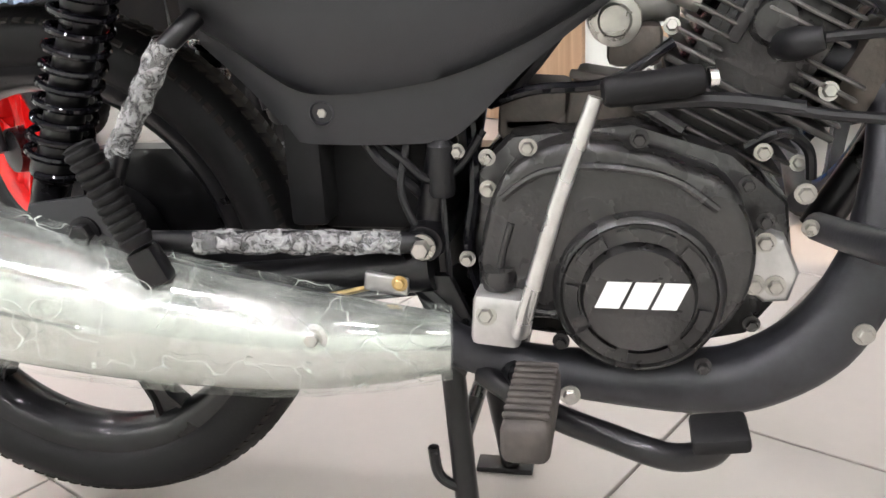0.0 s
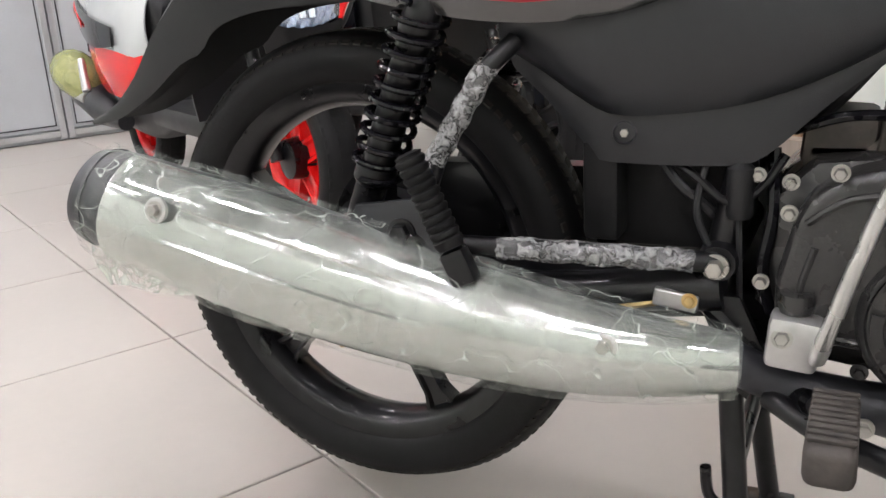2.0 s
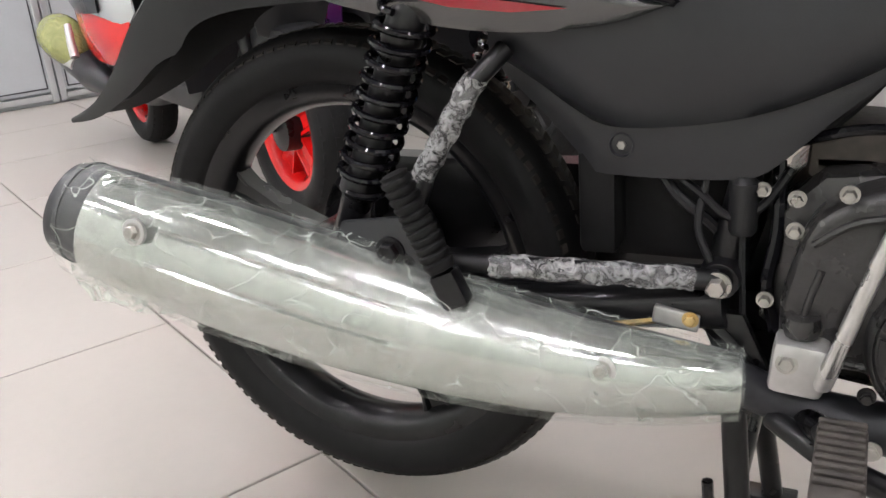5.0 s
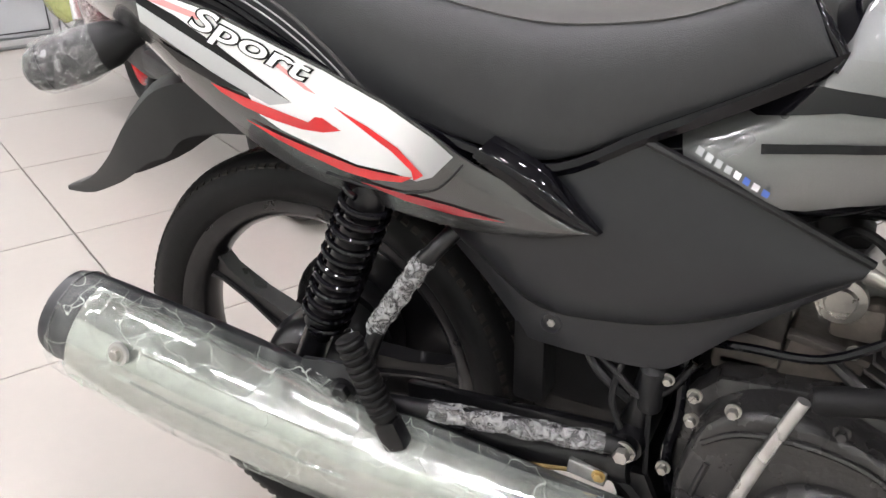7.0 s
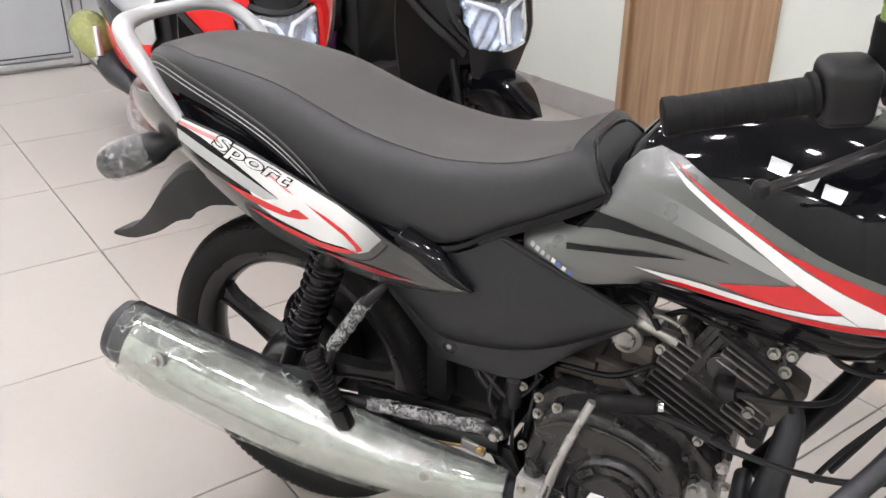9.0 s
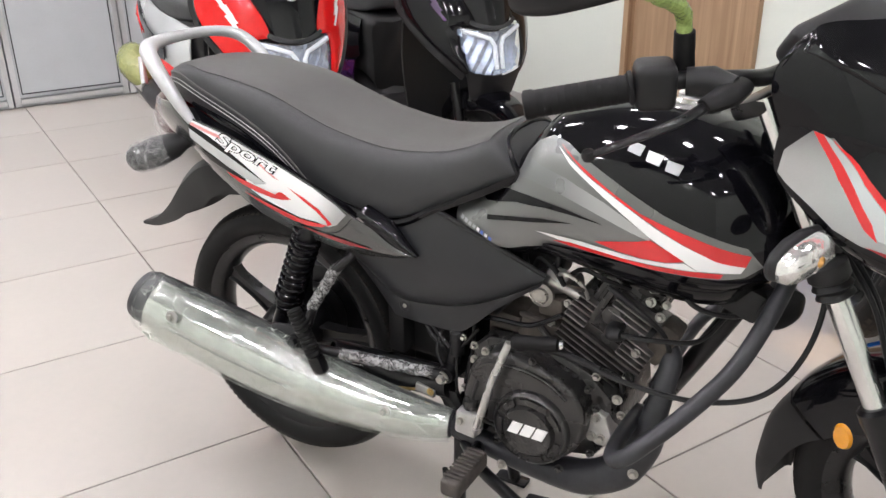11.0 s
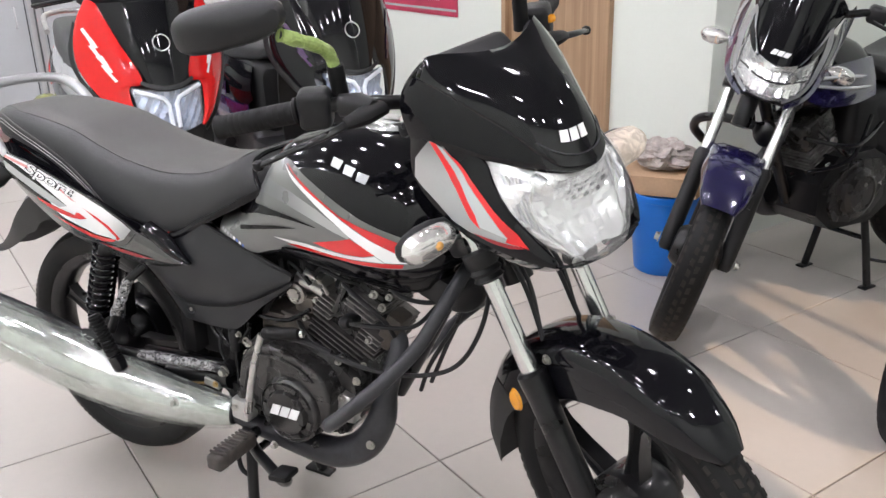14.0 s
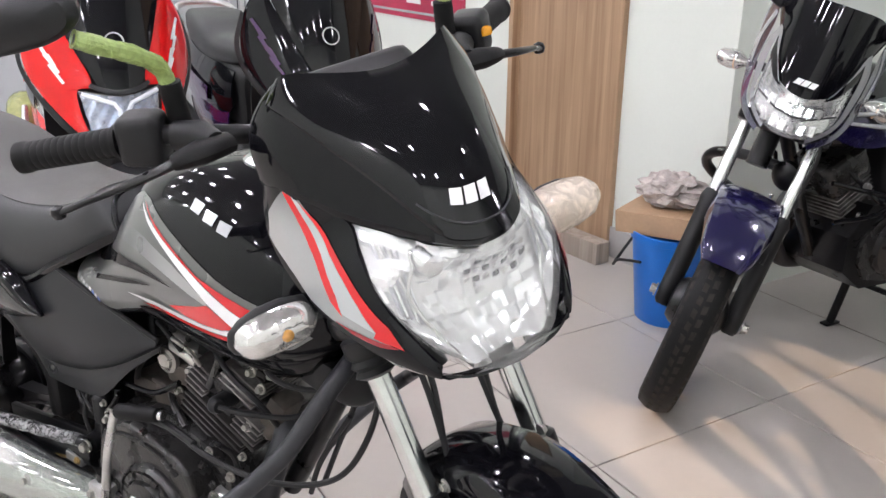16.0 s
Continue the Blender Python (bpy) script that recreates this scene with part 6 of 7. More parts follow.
    lampi = part("front_indicator", turned(f(loft([[Vector((1.071 + dx, -0.19 + 0.90 * (y + 0.19), 0.828)) + Vector((-0.015 * wv * math.cos(a), 0, 0.026 * wv * math.sin(a))) for a in [2 * math.pi * k / 20 for k in range(20)]] for y, wv, dx in ((-0.135, 0.35, 0), (-0.145, 0.80, 0), (-0.175, 1.06, 0), (-0.205, 1.06, 0), (-0.228, 0.85, 0), (-0.243, 0.5, 0), (-0.247, 0.12, 0))]))), M_BLACKPL, bike, "front indicator with a clear lens")
    part("lens", turned(f(skin([[Vector((1.076 + 0.026 * max(0, 1 - (v * 0.96) ** 2) ** 0.5 * max(0, 1 - (u * 0.96) ** 4) ** 0.5, -0.191 + 0.0465 * u, 0.828 + 0.0255 * v * max(0, 1 - abs(u) ** 3.2) ** 0.5)) for v in [-1 + 2 * j / 14 for j in range(15)]] for u in [-1 + 2 * i / 24 for i in range(25)]], (1, 0, 0), 0.002))), M_CLEARPL, lampi, "bright clear fluted lens", 60)
    for k in range(7):
        part("lens_flute", turned(f(sweep([Vector((1.102 - 0.004 * abs(k - 3) ** 1.2, -0.225 + 0.0115 * k, 0.828 + dz)) + Vector((-0.004 if dz else 0, 0, 0)) for dz in (-0.014, 0, 0.014)], 0.0016, 6))), M_CLEARPL, lampi)
    part("bulb", turned(f(lathe([(0.007, 0.002), (0.008, 0.006), (0.006, 0.009), (0.001, 0.0105)], 14, along((1.094, -0.186, 0.828), (1.2, -0.186, 0.828))))), M_PALEAMBER, lampi, "amber bulb")
    part("stalk", turned(f(sweep([(1.082, -0.14, 0.835), (1.06, -0.105, 0.848), (1.03, -0.08, 0.85)], [0.010, 0.011, 0.013], 12))), M_BLACKPL, lampi)
    if s > 0:
        part("film_wrap", turned(f(loft([[Vector((1.085, -0.185 + 0.86 * (y + 0.185), 0.827)) + Vector((-0.029 * wv * math.cos(a), 0, 0.029 * wv * math.sin(a))) for a in [2 * math.pi * k / 20 for k in range(20)]] for y, wv in ((-0.125, 0.45), (-0.14, 0.9), (-0.175, 1.08), (-0.21, 1.06), (-0.238, 0.9), (-0.256, 0.5), (-0.262, 0.1))]))), M_FILMCREAM, lampi, "cream packing film", 25)
part("instrument_pod", turned(block(0.08, 0.16, 0.06, pose(0.985, 0, 1.005, 0, 35), 0.015, 3)), M_BLACKPL, bike)
part("lamp_bracket", turned(block(0.03, 0.05, 0.02, pose(1.185, 0, 0.757), 0.005)), M_BLKMETAL, bike)
part("bracket_bolt", turned(bolt((1.200, -0.018, 0.757), (1, -0.3, 0), 0.007, 0.008)), M_ALLOY, bike)

# handlebar and controls


def sq(v):
    """Rounds an ellipse towards a rectangle."""
    return math.copysign(abs(v) ** 0.68, v)


hb = part("handlebar", turned(sweep(spline([(0.79, -0.335, 0.997), (0.862, -0.25, 1.004), (0.905, -0.195, 1.006), (0.935, -0.13, 0.992), (0.925, -0.06, 0.968), (0.92, 0, 0.962), (0.925, 0.06, 0.968), (0.935, 0.13, 0.992), (0.905, 0.195, 1.006), (0.862, 0.25, 1.004), (0.79, 0.335, 0.997)], 6), 0.0112, 14)), M_BLKMETAL, bike, "black tubular handlebar")
for s in (-1, 1):
    f = (lambda b: b) if s < 0 else mirrored
    prof = [(0.015, 0), (0.0185, 0.002), (0.0185, 0.012), (0.0168, 0.016)]
    for k in range(12):
        z = 0.018 + k * 0.0088
        prof += [(0.0172, z), (0.0172, z + 0.006), (0.0166, z + 0.0075)]
    prof += [(0.0175, 0.126), (0.021, 0.128), (0.021, 0.133), (0.0115, 0.134)]
    part("grip", turned(f(lathe(prof, 20, along((0.785, -0.343, 0.996), (0.872, -0.241, 1.005))))), M_RUBBER, hb, "ribbed black rubber grip")
    sw = part("switch_box", turned(f(block(0.048, 0.058, 0.050, along((0.886, -0.222, 1.006), (0.93, -0.165, 1.0)) , 0.011, 3))), M_BLACKPL, hb, "black plastic switch housing")
    part("switch_button", turned(f(block(0.010, 0.014, 0.010, pose(0.862, -0.222, 1.018), 0.003))), M_AMBER if s > 0 else M_BLACKPL, sw)
    if s > 0:
        part("starter_button", turned(f(block(0.012, 0.016, 0.013, pose(0.914, -0.228, 1.012), 0.004))), M_AMBER, sw, "orange starter button")
    part("lever_perch", turned(f(sweep([(0.908, -0.192, 1.004), (0.930, -0.172, 1.002), (0.958, -0.165, 0.998)], [0.017, 0.019, 0.014], 12))), M_BLACKPL, hb)
    part("lever_cover", turned(f(sweep(spline([(0.955, -0.150, 0.995), (0.962, -0.185, 0.996), (0.955, -0.215, 0.992)], 5), [0.016, 0.019, 0.012], 12, flat=0.7))), M_RUBBER, hb, "rubber lever boot")
    part("lever", turned(f(sweep(spline([(0.955, -0.205, 0.992), (0.948, -0.25, 0.984), (0.918, -0.298, 0.970), (0.890, -0.330, 0.957)], 6), [0.0085, 0.0075, 0.006, 0.0055], 10, flat=0.7))), M_BLKMETAL, hb, "black hand lever")
    part("lever_ball", turned(f(lathe([(0.001, -0.009), (0.007, -0.006), (0.009, 0), (0.007, 0.006), (0.001, 0.009)], 14, pose(0.886, -0.333, 0.956)))), M_BLKMETAL, hb)
    stem = [(0.893, -0.180, 1.005), (0.895, -0.180, 1.045), (0.900, -0.186, 1.078), (0.914, -0.208, 1.100), (0.922, -0.240, 1.120), (0.925, -0.265, 1.135)]
    mir = part("mirror_stem", turned(f(sweep(spline(stem, 6), 0.006, 10))), M_BLKMETAL, hb, "black mirror stem")
    part("stem_boot", turned(f(lathe([(0.014, 0), (0.0125, 0.03), (0.013, 0.034), (0.0125, 0.055), (0.008, 0.058)], 16, along(stem[0], stem[1])))), M_RUBBER, mir)
    sl = spline(stem[1:], 9)
    part("film_wrap", turned(f(sweep(sl, [0.0098 + 0.0006 * math.sin(i * 0.7) + 0.0003 * math.sin(i * 2.3) for i in range(len(sl))], 14, True))), M_FILMGREEN, mir, "yellow-green packing film", 15)
    head = [[Vector((0.894, -0.312, 1.157)) + Vector((0.7 * d * 0 - 0.030 + 0.052 * h, 0, 0)) + Vector((0.047 * w * sq(math.cos(a)), 0.064 * w * sq(math.cos(a)), 0.031 * w * sq(math.sin(a)) * (1 - 0.18 * math.cos(a)) + 0.008 * w * math.cos(a))) for a in [2 * math.pi * k / 28 for k in range(28)]] for w, h, d in ((0.90, 0.0, 0), (1.0, 0.06, 0), (1.0, 0.22, 0), (0.93, 0.5, 0), (0.72, 0.82, 0), (0.35, 0.98, 0), (0.05, 1.0, 0))]
    mh = part("mirror_head", turned(f(loft(head))), M_BLACKPL, mir, "black plastic mirror shell")
    part("mirror_glass", turned(f(loft([[v + Vector((0.018 * q - 0.019, 0, 0)) for v in [Vector((0.894, -0.312, 1.157)) + Vector((-0.030 + 0.049 * 0.86 * math.cos(a), 0.067 * 0.86 * math.cos(a), 0.032 * 0.86 * math.sin(a) + 0.007 * math.cos(a))) for a in [2 * math.pi * k / 28 for k in range(28)]]] for q in (0.9, 1.0)]))), M_MIRROR, mh, "mirror glass")

# loose cables round the steering head
for k, pts in enumerate(([(0.655, -0.135, 0.505), (0.75, -0.150, 0.492), (0.86, -0.145, 0.488), (0.945, -0.115, 0.505), (0.99, -0.10, 0.57), (1.005, -0.085, 0.66), (0.985, -0.07, 0.76)], [(0.60, -0.135, 0.500), (0.66, -0.138, 0.503), (0.72, -0.145, 0.497)], [(0.86, -0.035, 0.42), (0.895, -0.04, 0.50), (0.93, -0.045, 0.58), (0.94, -0.04, 0.66)], [(0.84, -0.04, 0.40), (0.87, -0.05, 0.47), (0.925, -0.05, 0.56)], [(0.80, -0.095, 0.655), (0.84, -0.10, 0.615), (0.90, -0.075, 0.605), (0.95, -0.06, 0.65)])):
    part("control_cable", sweep(spline(pts, 8), 0.0042 if k != 1 else 0.006, 8), M_BLACKPL, bike)
part("horn", lathe([(0.012, 0), (0.035, 0.004), (0.038, 0.02), (0.03, 0.03), (0.02, 0.035)], 24, along((0.935, -0.045, 0.625), (0.99, -0.10, 0.60))), M_BLACKPL, bike)
part("ignition_coil", block(0.06, 0.05, 0.05, pose(0.90, -0.06, 0.63, 0, 20), 0.008), M_BLACKPL, bike)

# ---- the dark blue motorcycle beside it, and a second one in the row ----
def blue_motorcycle(m, label):
    at, turn = Vector((1.15, 0, 0.3)), radians(41)
    S = Matrix.Translation(at) @ Matrix.Rotation(turn, 4, Vector((-math.sin(RAKE), 0, math.cos(RAKE)))) @ Matrix.Translation(-at)
    b = thing("motorcycle", label, "motorcycle", m)
    cast_wheel(b, (0, 0, 0.30), 0.29, 0.044, 0.226, M_BLKMETAL, name="rear_wheel", tread=48)
    ax = Vector((1.25, 0, 0.292))
    cast_wheel(b, tuple(ax), 0.287, 0.046, 0.222, M_BLKMETAL, m=S, name="front_wheel", tread=56)
    for s in (-1, 1):
        y = s * 0.088
        leg = part("fork_leg", turned(lathe([(0.015, -0.03), (0.022, -0.02), (0.024, 0.02), (0.0245, 0.25), (0.027, 0.27), (0.02, 0.29)], 20, along((1.25, y, 0.292), (1.05, y, 0.70))), S), M_BLACKPL, b, "black fork slider")
        part("stanchion", turned(rod((1.13, y, 0.53), (0.95, y, 0.89), 0.0165, 18), S), M_CHROME, leg, "chrome fork tube")
        part("axle_bolt", turned(bolt((1.25, y * 1.3, 0.292), (0, s, 0), 0.012, 0.012), S), M_ZINC, leg)
    pts = [ax + Vector((0.325 * math.cos(radians(a)), 0, 0.325 * math.sin(radians(a)))) for a in range(168, 44, -4)]
    part("front_mudguard", turned(gutter(pts, lerp_of((0, 0.055), (0.4, 0.084), (0.75, 0.080), (0.93, 0.062), (1, 0.045)), lerp_of((0, 0.03), (0.4, 0.085), (0.7, 0.06), (1, 0.012)), lambda i: (ax - pts[i]).normalized()), S), M_BLUEPAINT, b, "dark blue gloss mudguard", 50)
    part("lower_yoke", turned(block(0.06, 0.23, 0.035, pose(1.03, 0, 0.735, 0, -26), 0.01), S), M_BLKMETAL, b)

    def front(y, z, back=0.0):
        return Vector((1.205 - 0.45 * (z - 0.785) - 0.105 * (abs(y) / 0.103) ** 2 - back, y, z))

    def panel(ra, rb, n, k, lift=0.0, thick=0.004, sgn=1):
        A = resample([(y, z, 0) for y, z in ra], n)
        B = resample([(y, z, 0) for y, z in rb], n)
        return turned(skin([[front(sgn * p.lerp(q, j / k).x, p.lerp(q, j / k).y, -lift) for j in range(k + 1)] for p, q in zip(A, B)], (0.9, 0, 0.4), thick), S)

    top = [(-0.102, 0.912), (-0.078, 0.872), (-0.04, 0.864), (0, 0.862), (0.04, 0.864), (0.078, 0.872), (0.102, 0.912)]
    low = [(-0.101, 0.850), (-0.096, 0.795), (-0.05, 0.776), (0, 0.772), (0.05, 0.776), (0.096, 0.795), (0.101, 0.850)]
    lens = part("headlamp", panel(top, low, 24, 8), M_LENS, b, "clear headlamp lens", 60)
    lens.visible_shadow = False
    RA, RB = resample([(y * 0.95, z - 0.004, 0) for y, z in top], 26), resample([(y * 0.95, z + 0.004, 0) for y, z in low], 26)
    part("reflector", turned(skin([[front(RA[i].lerp(RB[i], j / 10).x, RA[i].lerp(RB[i], j / 10).y, 0.012 + 0.025 * math.sin(math.pi * j / 10) * abs(math.sin(math.pi * i / 13)) + 0.003 * ((i + j) % 2)) for j in range(11)] for i in range(27)], (1, 0, 0), 0.002), S), M_CHROME, lens, "mirror reflector", 12)
    part("lamp_divider", turned(sweep([front(-0.092, 0.825, -0.002), front(-0.04, 0.818, -0.003), front(0, 0.816, -0.003), front(0.04, 0.818, -0.003), front(0.092, 0.825, -0.002)], 0.0022, 8), S), M_GREYPL, lens, "dark bar across the lens")
    for k in range(6):
        for j in range(2):
            c = front(-0.055 + 0.022 * k, 0.792 + 0.036 * j, 0.004)
            part("mirror_pane", turned(block(0.003, 0.016, 0.026, Matrix.Translation(c) @ pose(0, 0, 0, 0, -34 + 5 * ((k + j) % 3), 6 * ((k * 3 + j) % 4 - 1.5)), 0.001, 1), S), M_CHROME, lens, "", 0)
    scr = part("headlamp_cowl", panel([(-0.062, 0.872), (-0.03, 0.862), (0, 0.859), (0.03, 0.862), (0.062, 0.872)], [(-0.135, 1.00), (-0.09, 1.045), (0, 1.06), (0.09, 1.045), (0.135, 1.00)], 22, 12, 0.004), M_GLOSS, b, "smoked black screen", 60)
    sp = front(0, 0.885)
    badge(S @ Matrix.Translation(sp + Vector((0.012, 0, 0.006))) @ Matrix(((0, -0.40, 0.91, 0), (1, 0, 0, 0), (0, 0.91, 0.40, 0), (0, 0, 0, 1))), 0.05, 0.014, M_LOGO, b, depth=0.001)
    for s in (-1, 1):
        f = (lambda q: q) if s < 0 else mirrored
        part("cowl_fin", panel([(0.050, 0.776), (0.096, 0.805), (0.106, 0.860), (0.108, 0.910), (0.100, 0.960)], [(0.052, 0.768), (0.104, 0.796), (0.122, 0.855), (0.124, 0.915), (0.108, 0.965)], 18, 4, 0.007, 0.006, s), M_FINGREY, b, "silver-grey accent fin", 50)
        part("cowl_fin", panel([(0.106, 0.962), (0.098, 0.930), (0.075, 0.895), (0.058, 0.872)], [(0.098, 0.955), (0.086, 0.915), (0.068, 0.880), (0.056, 0.868)], 14, 3, 0.012, 0.006, s), M_FINGREY, b, "silver-grey accent fin", 50)
        part("lamp_brow", panel([(0.104, 0.945), (0.092, 0.915), (0.072, 0.885), (0.054, 0.868)], [(0.104, 0.900), (0.094, 0.890), (0.078, 0.870), (0.054, 0.860)], 12, 4, 0.003, 0.005, s), M_GLOSS, b, "gloss black lamp brow", 50)
        side = part("cowl_side", panel([(0.060, 0.764), (0.112, 0.790), (0.126, 0.855), (0.128, 0.915), (0.126, 0.965), (0.135, 1.0)], [(0.062, 0.752), (0.124, 0.775), (0.150, 0.850), (0.156, 0.920), (0.158, 0.985), (0.148, 1.015)], 24, 6, 0.004, 0.006, s), M_BLUEPAINT, b, "dark blue cowl side", 60)
        part("cowl_stripe", panel([(0.138, 0.850), (0.142, 0.915), (0.128, 0.975)], [(0.147, 0.850), (0.150, 0.918), (0.136, 0.980)], 10, 2, 0.007, 0.003, s), M_SILVER, side, "silver stripe", 50)
        ind = part("front_indicator", turned(f(lathe([(0.008, 0), (0.012, 0.02), (0.022, 0.034), (0.027, 0.06), (0.022, 0.088), (0.010, 0.10), (0.002, 0.104)], 20, along((0.93, -0.135, 0.83), (0.89, -0.245, 0.812)))), S), M_CLEARPL, b, "clear-lens indicator with an amber bulb")
        part("bulb", turned(f(lathe([(0.012, 0), (0.024, 0.006), (0.0235, 0.016), (0.012, 0.026)], 16, along((0.918, -0.168, 0.824), (0.89, -0.245, 0.812)))), S), surf("amber_glow", (0.80, 0.50, 0.30), 0.3, coat=0.5), ind, "amber bulb behind the lens")
        part("indicator_stalk", turned(f(rod((0.96, -0.09, 0.842), (0.925, -0.142, 0.828), 0.012, 12)), S), M_BLACKPL, ind)
        part("grip", turned(f(rod((0.79, -0.345, 1.0), (0.88, -0.235, 1.01), 0.0175, 16)), S), M_RUBBER, b)
        part("lever", turned(f(sweep(spline([(0.945, -0.20, 0.995), (0.945, -0.25, 0.985), (0.90, -0.32, 0.96)], 5), 0.006, 8)), S), M_BLKMETAL, b)
        part("switch_box", turned(f(block(0.05, 0.055, 0.05, pose(0.90, -0.21, 1.008), 0.012, 3)), S), M_BLACKPL, b)
        if s < 0:
            part("leg_guard", f(sweep(spline([(0.92, -0.02, 0.60), (0.95, -0.12, 0.615), (0.955, -0.22, 0.60), (0.925, -0.275, 0.555), (0.87, -0.27, 0.50), (0.84, -0.20, 0.46), (0.82, -0.05, 0.43)], 6), 0.015, 12)), M_BLKMETAL, b, "black tubular leg guard")
        leg = part("stand_leg", f(sweep([(0.45, -0.07, 0.27), (0.45, -0.10, 0.13), (0.455, -0.125, 0.010)], 0.013, 12)), M_BLKMETAL, b)
        part("stand_foot", f(block(0.06, 0.03, 0.008, pose(0.455, -0.126, 0.0045), 0.002)), M_BLKMETAL, leg)
        part("tank_flank", f(shell([(0.56, -0.12, 0.68), (0.70, -0.145, 0.67), (0.85, -0.15, 0.68), (0.95, -0.13, 0.72)], [(0.60, -0.115, 0.80), (0.70, -0.13, 0.80), (0.85, -0.135, 0.79), (0.95, -0.12, 0.77)], 14, 5, 0.012, (0, -1, 0), 0.004)), M_BLUEPAINT, b, "dark blue tank flank", 60)
        for k in range(2):
            dz = 0.034 * k
            part("flank_stripe", f(shell([(0.66 + 0.03 * k, -0.154, 0.715 + dz), (0.78, -0.162, 0.722 + dz), (0.90, -0.158, 0.742 + dz * 0.6)], [(0.64 + 0.03 * k, -0.154, 0.722 + dz), (0.78, -0.162, 0.734 + dz), (0.91, -0.156, 0.752 + dz * 0.6)], 12, 3, 0.004, (0, -1, 0), 0.003)), M_SILVER, b, "pale silver flank stripe", 60)
        part("damper", f(sweep([(0.17, -0.13, 0.61), (0.05, -0.125, 0.34)], 0.026, 14)), M_BLKMETAL, b)
    part("stand_cross_bar", rod((0.45, -0.09, 0.17), (0.45, 0.09, 0.17), 0.009, 10), M_BLKMETAL, b)
    part("stand_tang", sweep(spline([(0.45, 0.105, 0.10), (0.43, 0.15, 0.10), (0.40, 0.18, 0.10), (0.385, 0.18, 0.125)], 4), 0.006, 8), M_BLKMETAL, b)
    part("handlebar", turned(sweep(spline([(0.80, -0.33, 1.0), (0.905, -0.195, 1.01), (0.935, -0.12, 0.99), (0.92, 0, 0.965), (0.935, 0.12, 0.99), (0.905, 0.195, 1.01), (0.80, 0.33, 1.0)], 6), 0.0112, 12), S), M_BLKMETAL, b)
    part("fuel_tank", body([(0.52, 0.08, 0.68, 0.74), (0.58, 0.12, 0.67, 0.83), (0.70, 0.135, 0.66, 0.87), (0.84, 0.14, 0.66, 0.86), (0.93, 0.10, 0.68, 0.80), (0.955, 0.04, 0.71, 0.75)], [(0, 0), (0.8, 0.04), (1, 0.3), (0.9, 0.65), (0.5, 0.95), (0, 1)]), M_GLOSS, b, "gloss black fuel tank", 60)
    part("seat", body([(-0.2, 0.07, 0.79, 0.84), (0.0, 0.12, 0.74, 0.85), (0.2, 0.125, 0.70, 0.82), (0.38, 0.115, 0.69, 0.78), (0.55, 0.09, 0.76, 0.80)], [(0, 0), (0.9, 0), (1, 0.4), (0.85, 0.9), (0.3, 1), (0, 1)]), M_SEAT, b, "black vinyl seat", 60)
    part("tail_cowl", body([(-0.25, 0.06, 0.72, 0.79), (0.0, 0.115, 0.64, 0.76), (0.2, 0.12, 0.58, 0.70), (0.38, 0.11, 0.56, 0.68)], [(0, 0.1), (0.9, 0), (1, 0.4), (0.95, 0.9), (0, 1)]), M_BLUEPAINT, b)
    part("side_cover", body([(0.25, 0.10, 0.50, 0.62), (0.40, 0.11, 0.46, 0.66), (0.58, 0.085, 0.55, 0.64)], [(0, 0.02), (0.9, 0), (1, 0.5), (0.95, 1), (0, 1)]), M_BLACKPL, b)
    e = part("engine", prism([(0.455, 0.335), (0.462, 0.43), (0.50, 0.468), (0.60, 0.478), (0.68, 0.452), (0.725, 0.41), (0.735, 0.34), (0.70, 0.29), (0.62, 0.272), (0.51, 0.285)], 0.26, xz(0.13), 0.02), M_ENGINE, b, "matt black engine casing")
    for s in (-1, 1):
        c = Vector((0.60, s * 0.12, 0.37))
        part("side_case", lathe([(0.085, 0), (0.08, 0.025), (0.06, 0.034), (0.055, 0.03), (0.001, 0.032)], 32, along(c, c + Vector((0, s, 0)))), M_ENGINE, e)
    for k in range(11):
        part("cooling_fin", block(0.135, 0.15, 0.0045, cyl @ pose(0.02, 0, 0.01 + k * 0.0135), 0.0018, 1), M_FIN, e)
    part("cylinder_core", block(0.10, 0.11, 0.19, cyl @ pose(0.02, 0, 0.085), 0.015), M_ENGINE, e)
    part("crankcase", prism([(0.40, 0.30), (0.42, 0.45), (0.52, 0.50), (0.70, 0.50), (0.78, 0.42), (0.78, 0.32), (0.70, 0.26), (0.50, 0.25)], 0.24, xz(0.12), 0.03, 3), M_BLKMETAL, e)
    part("cylinder_head", block(0.15, 0.16, 0.10, cyl @ pose(0.02, 0, 0.17), 0.02, 3), M_ENGINE, e)
    # bolts and hoses strewn at random, added to give the engine bright glints
    bits = random.Random(4)
    for k in range(16):
        sd = -1 if k % 3 else 1
        p = Vector((bits.uniform(0.47, 0.80), sd * bits.uniform(0.125, 0.15), bits.uniform(0.30, 0.60)))
        part("case_bolt", bolt(p, (0.4, sd, 0.3), bits.uniform(0.006, 0.009), 0.008), M_ZINC if k % 2 else M_CHROME, e)
    for k in range(6):
        sd = -1 if k % 2 else 1
        a = Vector((bits.uniform(0.50, 0.66), sd * 0.12, bits.uniform(0.50, 0.62)))
        b1 = Vector((bits.uniform(0.76, 0.92), sd * bits.uniform(0.05, 0.14), bits.uniform(0.40, 0.66)))
        part("hose", sweep(spline([a, a.lerp(b1, 0.5) + Vector((0, sd * 0.045, -0.04)), b1], 6), 0.0065, 8), M_GLOSS, e)
    part("air_box", block(0.36, 0.20, 0.20, pose(0.45, 0, 0.58), 0.03, 3), M_BLACKPL, b)
